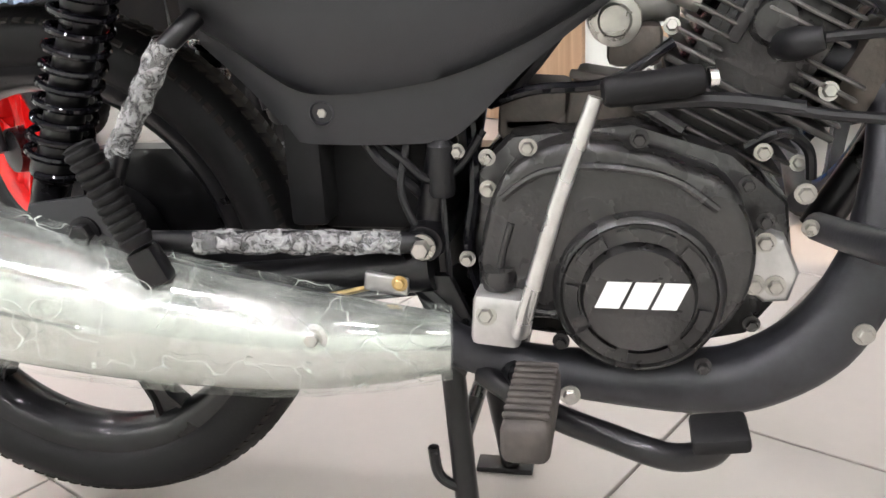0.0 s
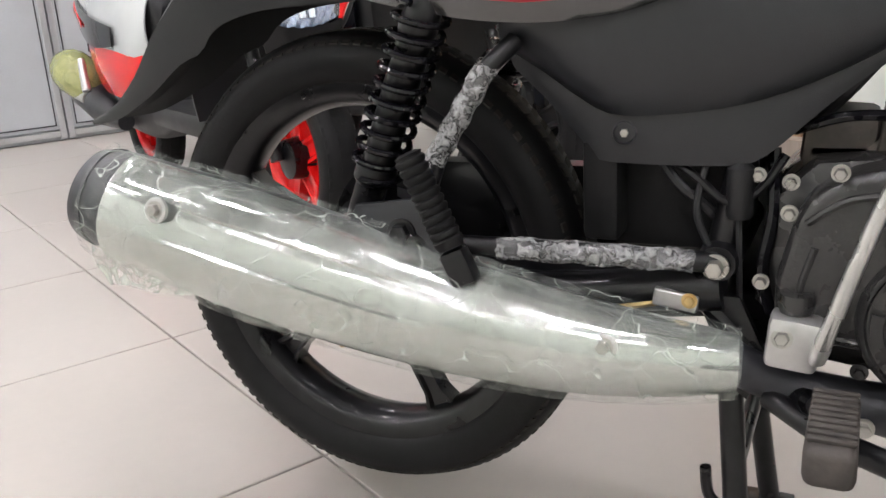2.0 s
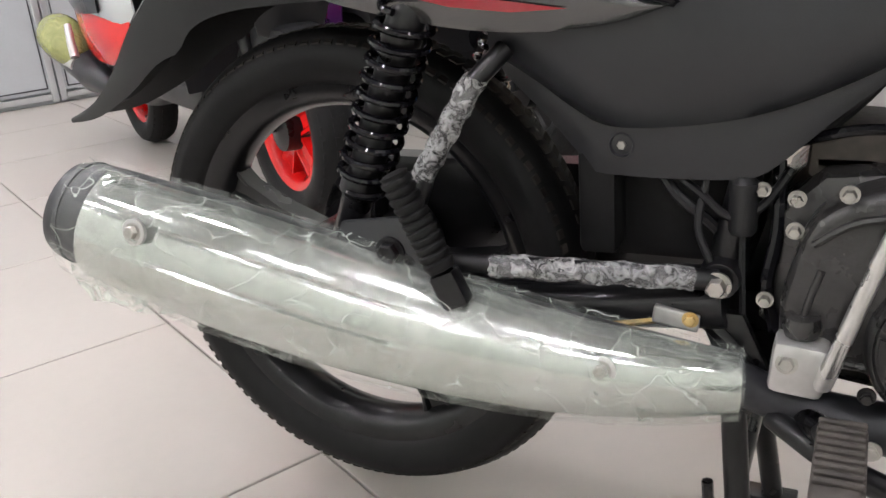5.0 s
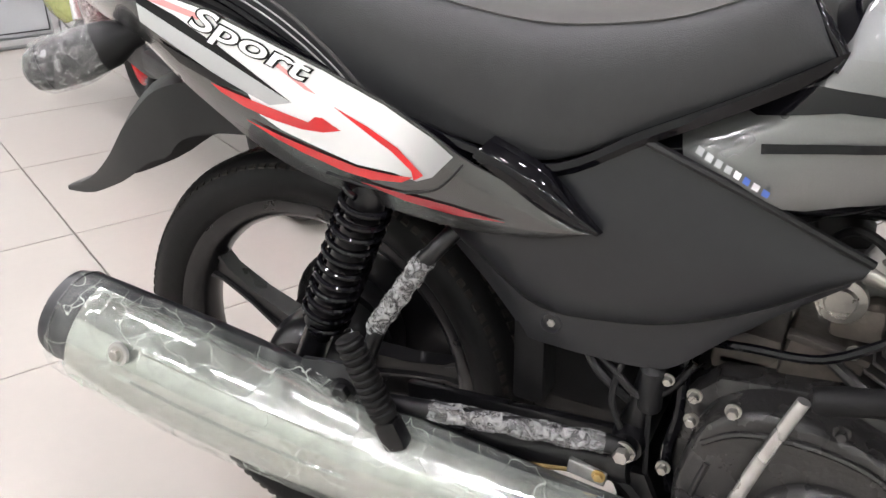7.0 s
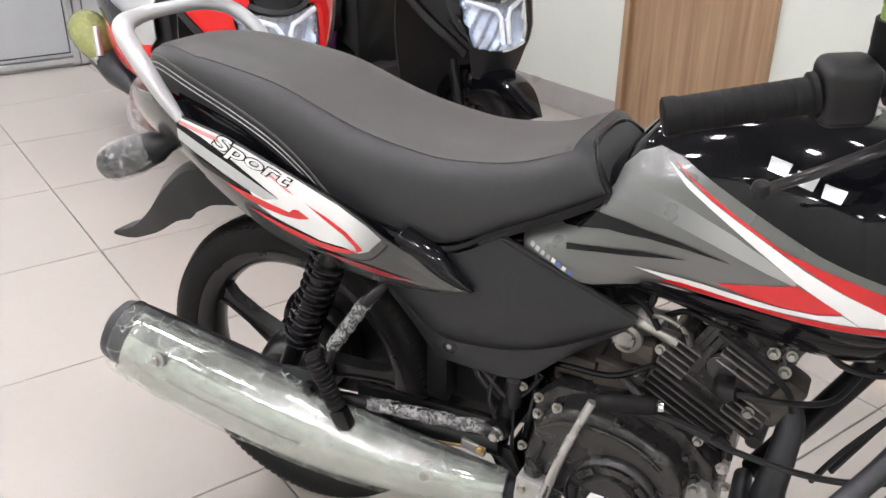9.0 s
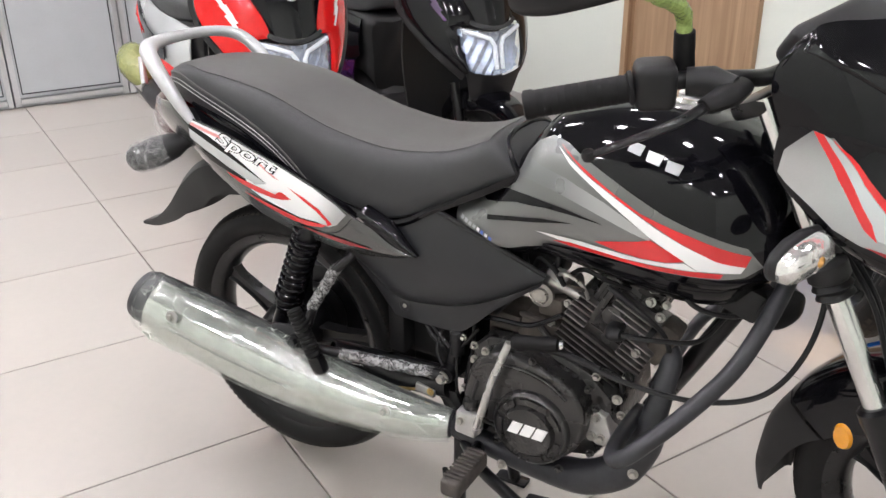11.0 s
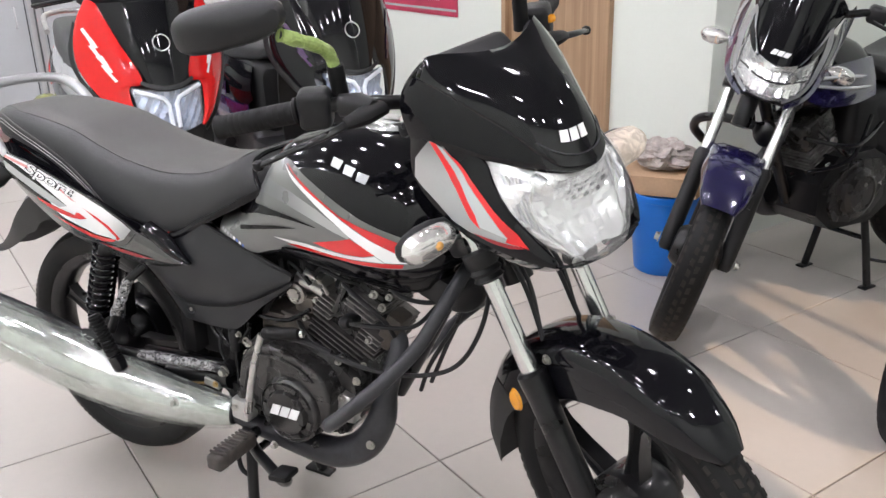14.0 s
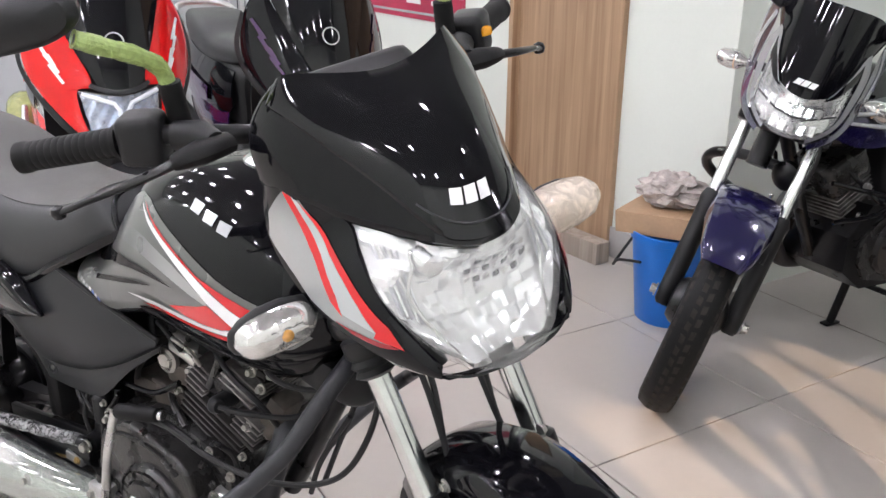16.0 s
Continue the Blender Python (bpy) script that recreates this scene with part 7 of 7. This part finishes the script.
    part("exhaust_pipe", sweep(spline([(0.76, -0.03, 0.53), (0.82, -0.05, 0.51), (0.845, -0.07, 0.43), (0.80, -0.09, 0.32), (0.70, -0.11, 0.275), (0.50, -0.12, 0.275), (0.30, -0.15, 0.31), (0.0, -0.20, 0.38), (-0.2, -0.22, 0.43)], 5), [0.02, 0.02, 0.02, 0.025, 0.028, 0.03, 0.05, 0.055, 0.05], 16), M_PIPE, b)
    part("down_tube", sweep([(0.94, 0, 0.70), (0.83, 0, 0.46), (0.77, 0, 0.34)], 0.018, 12), M_BLKMETAL, b)
    part("steering_head", rod((1.03, 0, 0.62), (0.92, 0, 0.87), 0.028, 16), M_BLKMETAL, b)
    part("swing_arm", block(0.46, 0.22, 0.03, pose(0.2, 0, 0.335, 0, -5), 0.01), M_BLKMETAL, b)
    part("horn", lathe([(0.02, 0), (0.04, 0.005), (0.04, 0.02), (0.02, 0.035)], 20, along((0.96, 0.05, 0.60), (1.05, 0.06, 0.59))), M_BLKMETAL, b)
    part("cable", turned(sweep(spline([(1.0, 0.06, 0.85), (1.08, 0.10, 0.72), (1.10, 0.10, 0.60), (1.2, 0.09, 0.45)], 6), 0.005, 8), S), M_BLACKPL, b)
    return b


# heading straight out of the row, one width apart
HEAD = -120.0
front_pt = Vector((0.995, 1.222, 0))
ahead = Vector((math.cos(radians(HEAD)), math.sin(radians(HEAD)), 0))
o = front_pt - ahead * 1.25
blue = blue_motorcycle(pose(o.x, o.y, 0, 0, 0, HEAD), "dark blue motorcycle with a smoked screen on its centre stand")
o2 = o + Vector((0.66, -0.337, 0))
other = copy_thing(blue, pose(o2.x, o2.y, 0, 0, 0, HEAD))
other["label"] = "dark motorcycle standing beside the blue one"
for ob in (blue, other):
    ob["group"] = "row of motorcycles"


# ---- two scooters behind the black motorcycle ----
def scooter(m, paint, accent, panel, rimpaint, label, olive):
    b = thing("scooter", label, "scooter", m, "scooters in the showroom")
    for x, nm in ((0, "rear_wheel"), (1.285, "front_wheel")):
        w = part(nm, rim_mesh(0.150, 0.036, pose(x, 0, 0.232)), rimpaint, b, "painted cast rim")
        part("tyre", tyre_mesh(0.232, 0.05, 0.150, 72, pose(x, 0, 0.232)), M_RUBBER, w, "black rubber tyre", 50)
        tagged(part("tread", tread_mesh(0.232, 0.05, 44, pose(x, 0, 0.232)), M_RUBBER, w, "", 0), kind="stuff")
        for k in range(5):
            part("spoke", spoke_mesh(0.4 + 2 * math.pi * k / 5, 0.035, 0.148, 0.030, 0.040, 0.020, pose(x, 0, 0.232)), rimpaint, w)
        part("hub", lathe([(0.02, -0.06), (0.05, -0.05), (0.055, 0), (0.05, 0.05), (0.02, 0.06)], 24, pose(x, 0, 0.232, -90)), M_BLKMETAL, w)
        part("brake_disc", lathe([(0.045, 0.052), (0.10, 0.052), (0.10, 0.055), (0.045, 0.055)], 36, pose(x, 0, 0.232, -90), closed=True), M_ALLOY, w)
    for s in (-1, 1):
        part("fork_leg", rod((1.285, s * 0.075, 0.232), (1.20, s * 0.075, 0.50), 0.018, 14), M_BLKMETAL, b)
    fa = Vector((1.285, 0, 0.232))
    pts = [fa + Vector((r * math.cos(radians(a)), 0, r * math.sin(radians(a)))) for a, r in [(150 - 5 * k, 0.262 + 0.05 * max(0, (k - 14) / 10)) for k in range(25)]]
    part("front_mudguard", gutter(pts, lerp_of((0, 0.06), (0.5, 0.072), (0.85, 0.05), (1, 0.018)), lerp_of((0, 0.05), (0.5, 0.075), (0.85, 0.035), (1, 0.008)), lambda i: (fa - pts[i]).normalized()), panel, b, "pointed front mudguard", 50)

    def ap(y, z, lift=0.0):
        """The swept-back front of the apron."""
        return Vector((1.378 - 0.30 * max(0, z - 0.6) + 0.35 * min(0, z - 0.56) - 2.1 * abs(y) ** 1.85 + lift, y, z + lift * 0.3))

    def sheet(ra, rb, n, k, lift=0.0, sgn=1, crown=0.0):
        A = resample([(y, z, 0) for y, z in ra], n)
        B = resample([(y, z, 0) for y, z in rb], n)
        return skin([[ap(sgn * p.lerp(q, j / k).x, p.lerp(q, j / k).y, lift + crown * math.sin(math.pi * j / k)) for j in range(k + 1)] for p, q in zip(A, B)], (0.9, 0, 0.3), 0.005)

    both = lambda r: [(-y, z) for y, z in r]
    for s in (-1, 1):
        wing = part("apron_side", sheet([(0.098, 0.566), (0.120, 0.64), (0.122, 0.712), (0.085, 0.720), (0.084, 0.76), (0.126, 0.86), (0.168, 0.985)], [(0.112, 0.560), (0.165, 0.62), (0.215, 0.69), (0.248, 0.76), (0.254, 0.83), (0.236, 0.92), (0.196, 1.0)], 30, 10, 0.0, s, 0.008), paint, b, "glossy painted apron wing", 50)
        part("apron_flash", sheet([(0.226, 0.900), (0.206, 0.850), (0.213, 0.846), (0.168, 0.758)], [(0.218, 0.905), (0.188, 0.842), (0.196, 0.836), (0.160, 0.762)], 12, 2, 0.013, s), M_WHITE if paint is M_REDPAINT else accent, wing, "pale jagged lightning graphic")
        part("apron_flash", sheet([(0.200, 0.812), (0.184, 0.786), (0.190, 0.782), (0.160, 0.728)], [(0.182, 0.815), (0.168, 0.780), (0.174, 0.772), (0.152, 0.732)], 10, 2, 0.013, s), M_WHITE if paint is M_REDPAINT else accent, wing, "pale jagged lightning graphic")
        part("apron_edge", sheet([(0.112, 0.556), (0.165, 0.616), (0.218, 0.69), (0.252, 0.76), (0.256, 0.83), (0.232, 0.92)], [(0.118, 0.540), (0.175, 0.600), (0.230, 0.68), (0.264, 0.76), (0.268, 0.835), (0.240, 0.93)], 20, 3, -0.006, s), M_BLACKPL, b, "black plastic apron edge", 50)
    ctr = [(0.058, 0.704), (0.080, 0.76), (0.124, 0.86), (0.168, 0.985)]
    part("apron_centre", sheet(both(ctr), ctr, 18, 14, 0.006, 1, 0.006), M_GLOSS, b, "gloss black centre panel with a round emblem", 50)
    part("centre_lip", sheet([(-0.092, 0.722), (-0.066, 0.708), (-0.03, 0.700), (0, 0.698), (0.03, 0.700), (0.066, 0.708), (0.092, 0.722)], [(-0.085, 0.732), (-0.062, 0.722), (-0.03, 0.713), (0, 0.711), (0.03, 0.713), (0.062, 0.722), (0.085, 0.732)], 20, 2, 0.014), M_GREYPL, b, "grey lip under the panel", 50)
    emat = Matrix.Translation(ap(0, 0.85, 0.014)) @ Vector((0.95, 0, 0.32)).to_track_quat("Z", "Y").to_matrix().to_4x4()
    part("emblem", lathe([(0.030, 0), (0.030, 0.002), (0.026, 0.002), (0.026, 0)], 32, emat, closed=True), M_ALLOY, b, "round emblem ring", 0)
    bot = [(-0.096, 0.572), (-0.05, 0.560), (0, 0.555), (0.05, 0.560), (0.096, 0.572)]
    topr = [(-0.119, 0.712), (-0.07, 0.703), (0, 0.694), (0.07, 0.703), (0.119, 0.712)]
    part("beak", sheet([(-0.112, 0.566), (-0.05, 0.553), (0, 0.548), (0.05, 0.553), (0.112, 0.566)], [(-0.085, 0.47), (-0.04, 0.455), (0, 0.45), (0.04, 0.455), (0.085, 0.47)], 14, 6, 0.002), M_BLACKPL, b, "black plastic beak", 50)
    lens = part("headlamp", sheet(bot, topr, 18, 8, 0.008), M_LENS, b, "clear headlamp lens", 60)
    lens.visible_shadow = False
    RA, RB = resample([(y, z, 0) for y, z in bot], 24), resample([(y, z, 0) for y, z in topr], 24)
    part("reflector", skin([[ap(RA[i].lerp(RB[i], j / 10).x, RA[i].lerp(RB[i], j / 10).y, -0.006 - 0.006 * ((i * 5 + j * 3) % 4)) for j in range(11)] for i in range(25)], (0.9, 0, 0.3), 0.003), M_BLUELED, lens, "faceted pale blue reflector", 15)
    for s in (-1, 1):
        gd = [(0.112, 0.700), (0.060, 0.684), (0.026, 0.672), (0.013, 0.650), (0.012, 0.572)]
        part("light_guide", sweep([ap(s * y, z, 0.004) for y, z in gd], 0.0075, 8), M_LEDBAR, lens, "white light guide")
        part("grip", rod((1.02, s * 0.34, 0.985), (1.06, s * 0.22, 1.005), 0.018, 14), M_RUBBER, b)
        part("lever", sweep(spline([(1.10, s * 0.20, 1.0), (1.10, s * 0.27, 0.995), (1.06, s * 0.35, 0.98)], 4), 0.006, 8), M_BLKMETAL, b)
        mir = part("mirror_stem", sweep(spline([(1.08, s * 0.20, 1.02), (1.09, s * 0.24, 1.10), (1.06, s * 0.30, 1.17)], 5), 0.006, 8), M_BLKMETAL, b)
        part("mirror_head", lathe([(0.01, 0.02), (0.04, 0.015), (0.052, 0), (0.05, -0.012), (0.001, -0.013)], 24, Matrix.Translation((1.05, s * 0.34, 1.19)) @ pose(0, 0, 0, 0, 90) @ Matrix.Diagonal((0.75, 1.3, 1, 1))), M_BLACKPL, mir)
        part("side_panel", (lambda q: q if s < 0 else mirrored(q))(shell([(-0.42, -0.06, 0.66), (-0.20, -0.14, 0.54), (0.10, -0.175, 0.43), (0.42, -0.165, 0.42), (0.55, -0.14, 0.50)], [(-0.44, -0.055, 0.74), (-0.20, -0.125, 0.72), (0.10, -0.155, 0.68), (0.40, -0.145, 0.66), (0.54, -0.12, 0.64)], 22, 8, 0.028, (0, -1, 0), 0.005)), accent if paint is M_REDPAINT else panel, b, "glossy body side panel", 50)
        part("side_stripe", (lambda q: q if s < 0 else mirrored(q))(shell([(-0.40, -0.088, 0.655), (-0.20, -0.165, 0.575), (0.10, -0.203, 0.50), (0.35, -0.196, 0.50)], [(-0.42, -0.086, 0.70), (-0.20, -0.163, 0.655), (0.10, -0.199, 0.60), (0.35, -0.192, 0.56)], 16, 4, 0.004, (0, -1, 0), 0.003)), M_GLOSS if paint is M_REDPAINT else accent, b, "dark flash on the side", 50)
        part("lower_side", (lambda q: q if s < 0 else mirrored(q))(shell([(-0.05, -0.165, 0.40), (0.12, -0.178, 0.345), (0.36, -0.175, 0.335), (0.50, -0.15, 0.36)], [(-0.12, -0.150, 0.58), (0.12, -0.178, 0.55), (0.36, -0.172, 0.51), (0.52, -0.145, 0.50)], 16, 6, 0.02, (0, -1, 0), 0.005)), paint if paint is M_REDPAINT else accent, b, "glossy lower side fairing", 50)
        part("flash_line", (lambda q: q if s < 0 else mirrored(q))(shell([(-0.36, -0.112, 0.672), (-0.20, -0.170, 0.618), (0.02, -0.205, 0.56)], [(-0.37, -0.110, 0.690), (-0.20, -0.169, 0.635), (0.02, -0.204, 0.575)], 12, 2, 0.004, (0, -1, 0), 0.003)), paint, b, "thin painted line", 50)
        part("tail_strip", (lambda q: q if s < 0 else mirrored(q))(shell([(-0.47, -0.03, 0.70), (-0.35, -0.10, 0.645), (-0.25, -0.14, 0.60)], [(-0.47, -0.03, 0.745), (-0.36, -0.095, 0.71), (-0.27, -0.135, 0.68)], 10, 4, 0.008, (0, -1, 0), 0.004)), accent, b, "silver tail trim", 50)
    part("handlebar_cover", body([(0.99, 0.05, 0.98, 1.0), (1.03, 0.19, 0.965, 1.03), (1.10, 0.20, 0.97, 1.05), (1.17, 0.13, 0.975, 1.03), (1.20, 0.05, 0.98, 1.0)], [(0, 0), (0.85, 0.05), (1, 0.45), (0.8, 0.9), (0, 1)]), panel, b, "glossy handlebar cover", 60)
    part("leg_shield", shell([(1.10, -0.20, 0.33), (1.06, -0.21, 0.60), (1.05, -0.17, 0.92)], [(1.10, 0.20, 0.33), (1.06, 0.21, 0.60), (1.05, 0.17, 0.92)], 12, 6, 0.05, (-1, 0, 0), 0.01), M_BLACKPL, b, "black inner leg shield")
    part("floor_board", block(0.52, 0.34, 0.07, pose(0.84, 0, 0.30), 0.02), M_BLACKPL, b)
    part("belly", body([(0.05, 0.12, 0.20, 0.44), (0.40, 0.13, 0.20, 0.45), (0.62, 0.14, 0.25, 0.33)], [(0, 0), (0.8, 0), (1, 0.3), (1, 0.8), (0, 1)]), M_BLACKPL, b)
    part("seat", body([(-0.40, 0.06, 0.76, 0.80), (-0.35, 0.10, 0.75, 0.825), (-0.1, 0.14, 0.70, 0.835), (0.10, 0.15, 0.67, 0.815), (0.25, 0.15, 0.655, 0.77), (0.42, 0.135, 0.66, 0.755), (0.54, 0.10, 0.67, 0.735), (0.57, 0.05, 0.69, 0.72)], [(0, 0), (0.9, 0), (1, 0.35), (0.95, 0.75), (0.7, 0.97), (0, 1)]), M_SEAT, b, "black vinyl seat", 60)
    part("under_seat_box", body([(-0.30, 0.08, 0.56, 0.74), (0.1, 0.14, 0.44, 0.70), (0.5, 0.12, 0.42, 0.66), (0.58, 0.09, 0.36, 0.62)], [(0, 0), (0.9, 0), (1, 0.5), (0.95, 1), (0, 1)]), M_BLACKPL, b)
    part("tail_lamp", body([(-0.50, 0.03, 0.69, 0.73), (-0.47, 0.06, 0.68, 0.75), (-0.40, 0.08, 0.69, 0.76)], [(0, 0), (0.9, 0.05), (1, 0.5), (0.8, 0.95), (0, 1)]), M_REDPAINT, b, "red tail lamp")
    part("grab_rail", sweep(spline([(-0.22, -0.15, 0.77), (-0.40, -0.13, 0.825), (-0.47, -0.06, 0.84), (-0.48, 0, 0.842), (-0.47, 0.06, 0.84), (-0.40, 0.13, 0.825), (-0.22, 0.15, 0.77)], 6), 0.013, 12), M_ALLOY, b, "silver grab rail")
    part("rear_mudguard", shell([(-0.38, -0.07, 0.64), (-0.45, -0.07, 0.50), (-0.50, -0.06, 0.36)], [(-0.38, 0.07, 0.64), (-0.45, 0.07, 0.50), (-0.50, 0.06, 0.36)], 10, 4, 0.012, (-1, 0, 0.1), 0.004), M_BLACKPL, b, "black rear mudguard")
    part("number_plate_bracket", block(0.006, 0.16, 0.10, pose(-0.485, 0, 0.50, 0, 12), 0.003), M_BLACKPL, b)
    part("engine", block(0.34, 0.12, 0.15, pose(0.14, 0.10, 0.26), 0.03, 3), M_ENGINE, b)
    sil = part("silencer", sweep([(0.20, -0.15, 0.24), (0.05, -0.17, 0.27), (-0.15, -0.185, 0.33), (-0.30, -0.19, 0.375)], [0.03, 0.055, 0.062, 0.05], 20), M_PIPE, b, "black silencer")
    part("silencer_shield", sweep([(-0.02, -0.205, 0.31), (-0.16, -0.215, 0.35), (-0.28, -0.21, 0.39)], [0.03, 0.045, 0.03], 16), M_ALLOY, sil, "bright silencer shield")
    if olive:
        part("film_wrap", sweep(spline([(-0.03, -0.20, 0.33), (-0.12, -0.205, 0.375), (-0.22, -0.205, 0.40), (-0.34, -0.20, 0.40)], 6), [0.03, 0.07, 0.082, 0.08, 0.055], 18), M_FILMOLIVE, sil, "olive green packing film", 25)
    part("pillion_step", sweep([(-0.02, -0.215, 0.45), (0.01, -0.222, 0.40), (0.035, -0.225, 0.345)], [0.012, 0.014, 0.016], 12), M_ALLOY, b, "folded silver foot rest")
    return b


SCH = -29.5
sh = Vector((math.cos(radians(SCH)), math.sin(radians(SCH)), 0))
for at, args in ((Vector((-0.677, 0.883, 0)), (M_REDPAINT, M_SILVER, M_BLACKPL, M_REDPAINT, "red and black scooter with bright red wheels", True)), (Vector((-0.25, 1.40, 0)), (M_GLOSS, M_PURPLE, M_GLOSS, M_BLKMETAL, "gloss black and purple scooter", False))):
    o = at - sh * 1.36
    scooter(pose(o.x, o.y, 0, 0, 0, SCH), *args)

# ---- things by the wall ----
bk = thing("bucket", "blue plastic bucket holding cardboard and rags by the wall", "bucket", ROOM @ pose(0.43, -0.22, 0))
part("pail", lathe([(0.100, 0), (0.104, 0.004), (0.132, 0.275), (0.140, 0.278), (0.141, 0.30), (0.136, 0.302), (0.129, 0.285), (0.098, 0.008), (0.001, 0.006)], 40), M_BUCKET, bk)
part("handle", sweep(spline([(-0.136, -0.02, 0.27), (-0.15, -0.07, 0.20), (-0.13, -0.13, 0.165), (-0.08, -0.155, 0.20), (0.02, -0.16, 0.225)], 6), 0.005, 8), M_BLACKPL, bk, "black carrying handle")
card = part("carton", block(0.30, 0.22, 0.07, None, 0.002), M_CARD, None, "", 0)
card.matrix_world = ROOM @ pose(0.42, -0.22, 0.338, 3, -4, 20)
tagged(card, "flat brown cardboard carton lying on the bucket", "carton")
rnd = random.Random(5)
bm = bmesh.new()
bmesh.ops.create_icosphere(bm, subdivisions=4, radius=1)
for v in bm.verts:
    k = 1 + 0.35 * noise.noise(v.co * 2.3) + 0.22 * noise.noise(v.co * 6.1)
    v.co = Vector((v.co.x * 0.115 * k, v.co.y * 0.085 * k, max(-0.02, v.co.z * 0.055 * k + 0.02)))
rag = part("rag", bm, M_RAG, None, "", 30)
rag.matrix_world = ROOM @ pose(0.40, -0.22, 0.398)
tagged(rag, "crumpled grey cleaning rags on the carton", "rag")
pl = part("timber_block", block(0.26, 0.07, 0.085, None, 0.003), M_PLINTH, None, "", 0)
pl.matrix_world = ROOM @ pose(-0.17, -0.10, 0.0425, 0, 0, 4)
tagged(pl, "short rough timber block on the floor by the door", "timber")
po = thing("poster", "large red poster with a pale border on the wall", "poster", ROOM @ pose(-1.68, -0.004, 1.22))
part("sheet", block(1.0, 0.004, 0.90), M_POSTER, po, "", 0)
part("border", block(0.98, 0.004, 0.012, pose(0, -0.003, -0.42)), M_SILVER, po, "", 0)
for k in range(5):
    part("text_bar", block(0.14, 0.003, 0.022, pose(0.02 + 0.1 * k - 0.05 * (k % 2), -0.004, -0.365 + 0.045 * (k % 3))), M_WHITE, po, "", 0)
pic = thing("framed_picture", "dark picture in a thin frame on the wall", "picture", ROOM @ pose(0.62, 1.735, 0.62))
part("frame", block(0.46, 0.02, 0.72, None, 0.003), M_GASKET, pic, "", 0)
part("print", block(0.42, 0.006, 0.68, pose(0, -0.011, 0)), M_DARKPIC, pic, "", 0)

# ---- floor tiles, last ----
TX, TY, TS, GAP = 0.374, -2.18, 0.6, 0.004
bm = block(TS - GAP, TS - GAP, 0.008, None, 0.0012, 1)
tile_mesh = bpy.data.meshes.new("tile")
bm.to_mesh(tile_mesh)
bm.free()
tile_mesh.materials.append(M_TILE)
for i in range(-8, 7):
    for j in range(-6, 7):
        x, y = TX + (i + 0.5) * TS, TY + (j + 0.5) * TS
        if XL - 0.3 < x < XR + 0.3 and YF - 0.3 < y < 2.1:
            t = new("tile", tile_mesh)
            t.parent = floor
            t.matrix_parent_inverse = floor.matrix_world.inverted()
            t.matrix_world = ROOM @ pose(x, y, -0.0045)
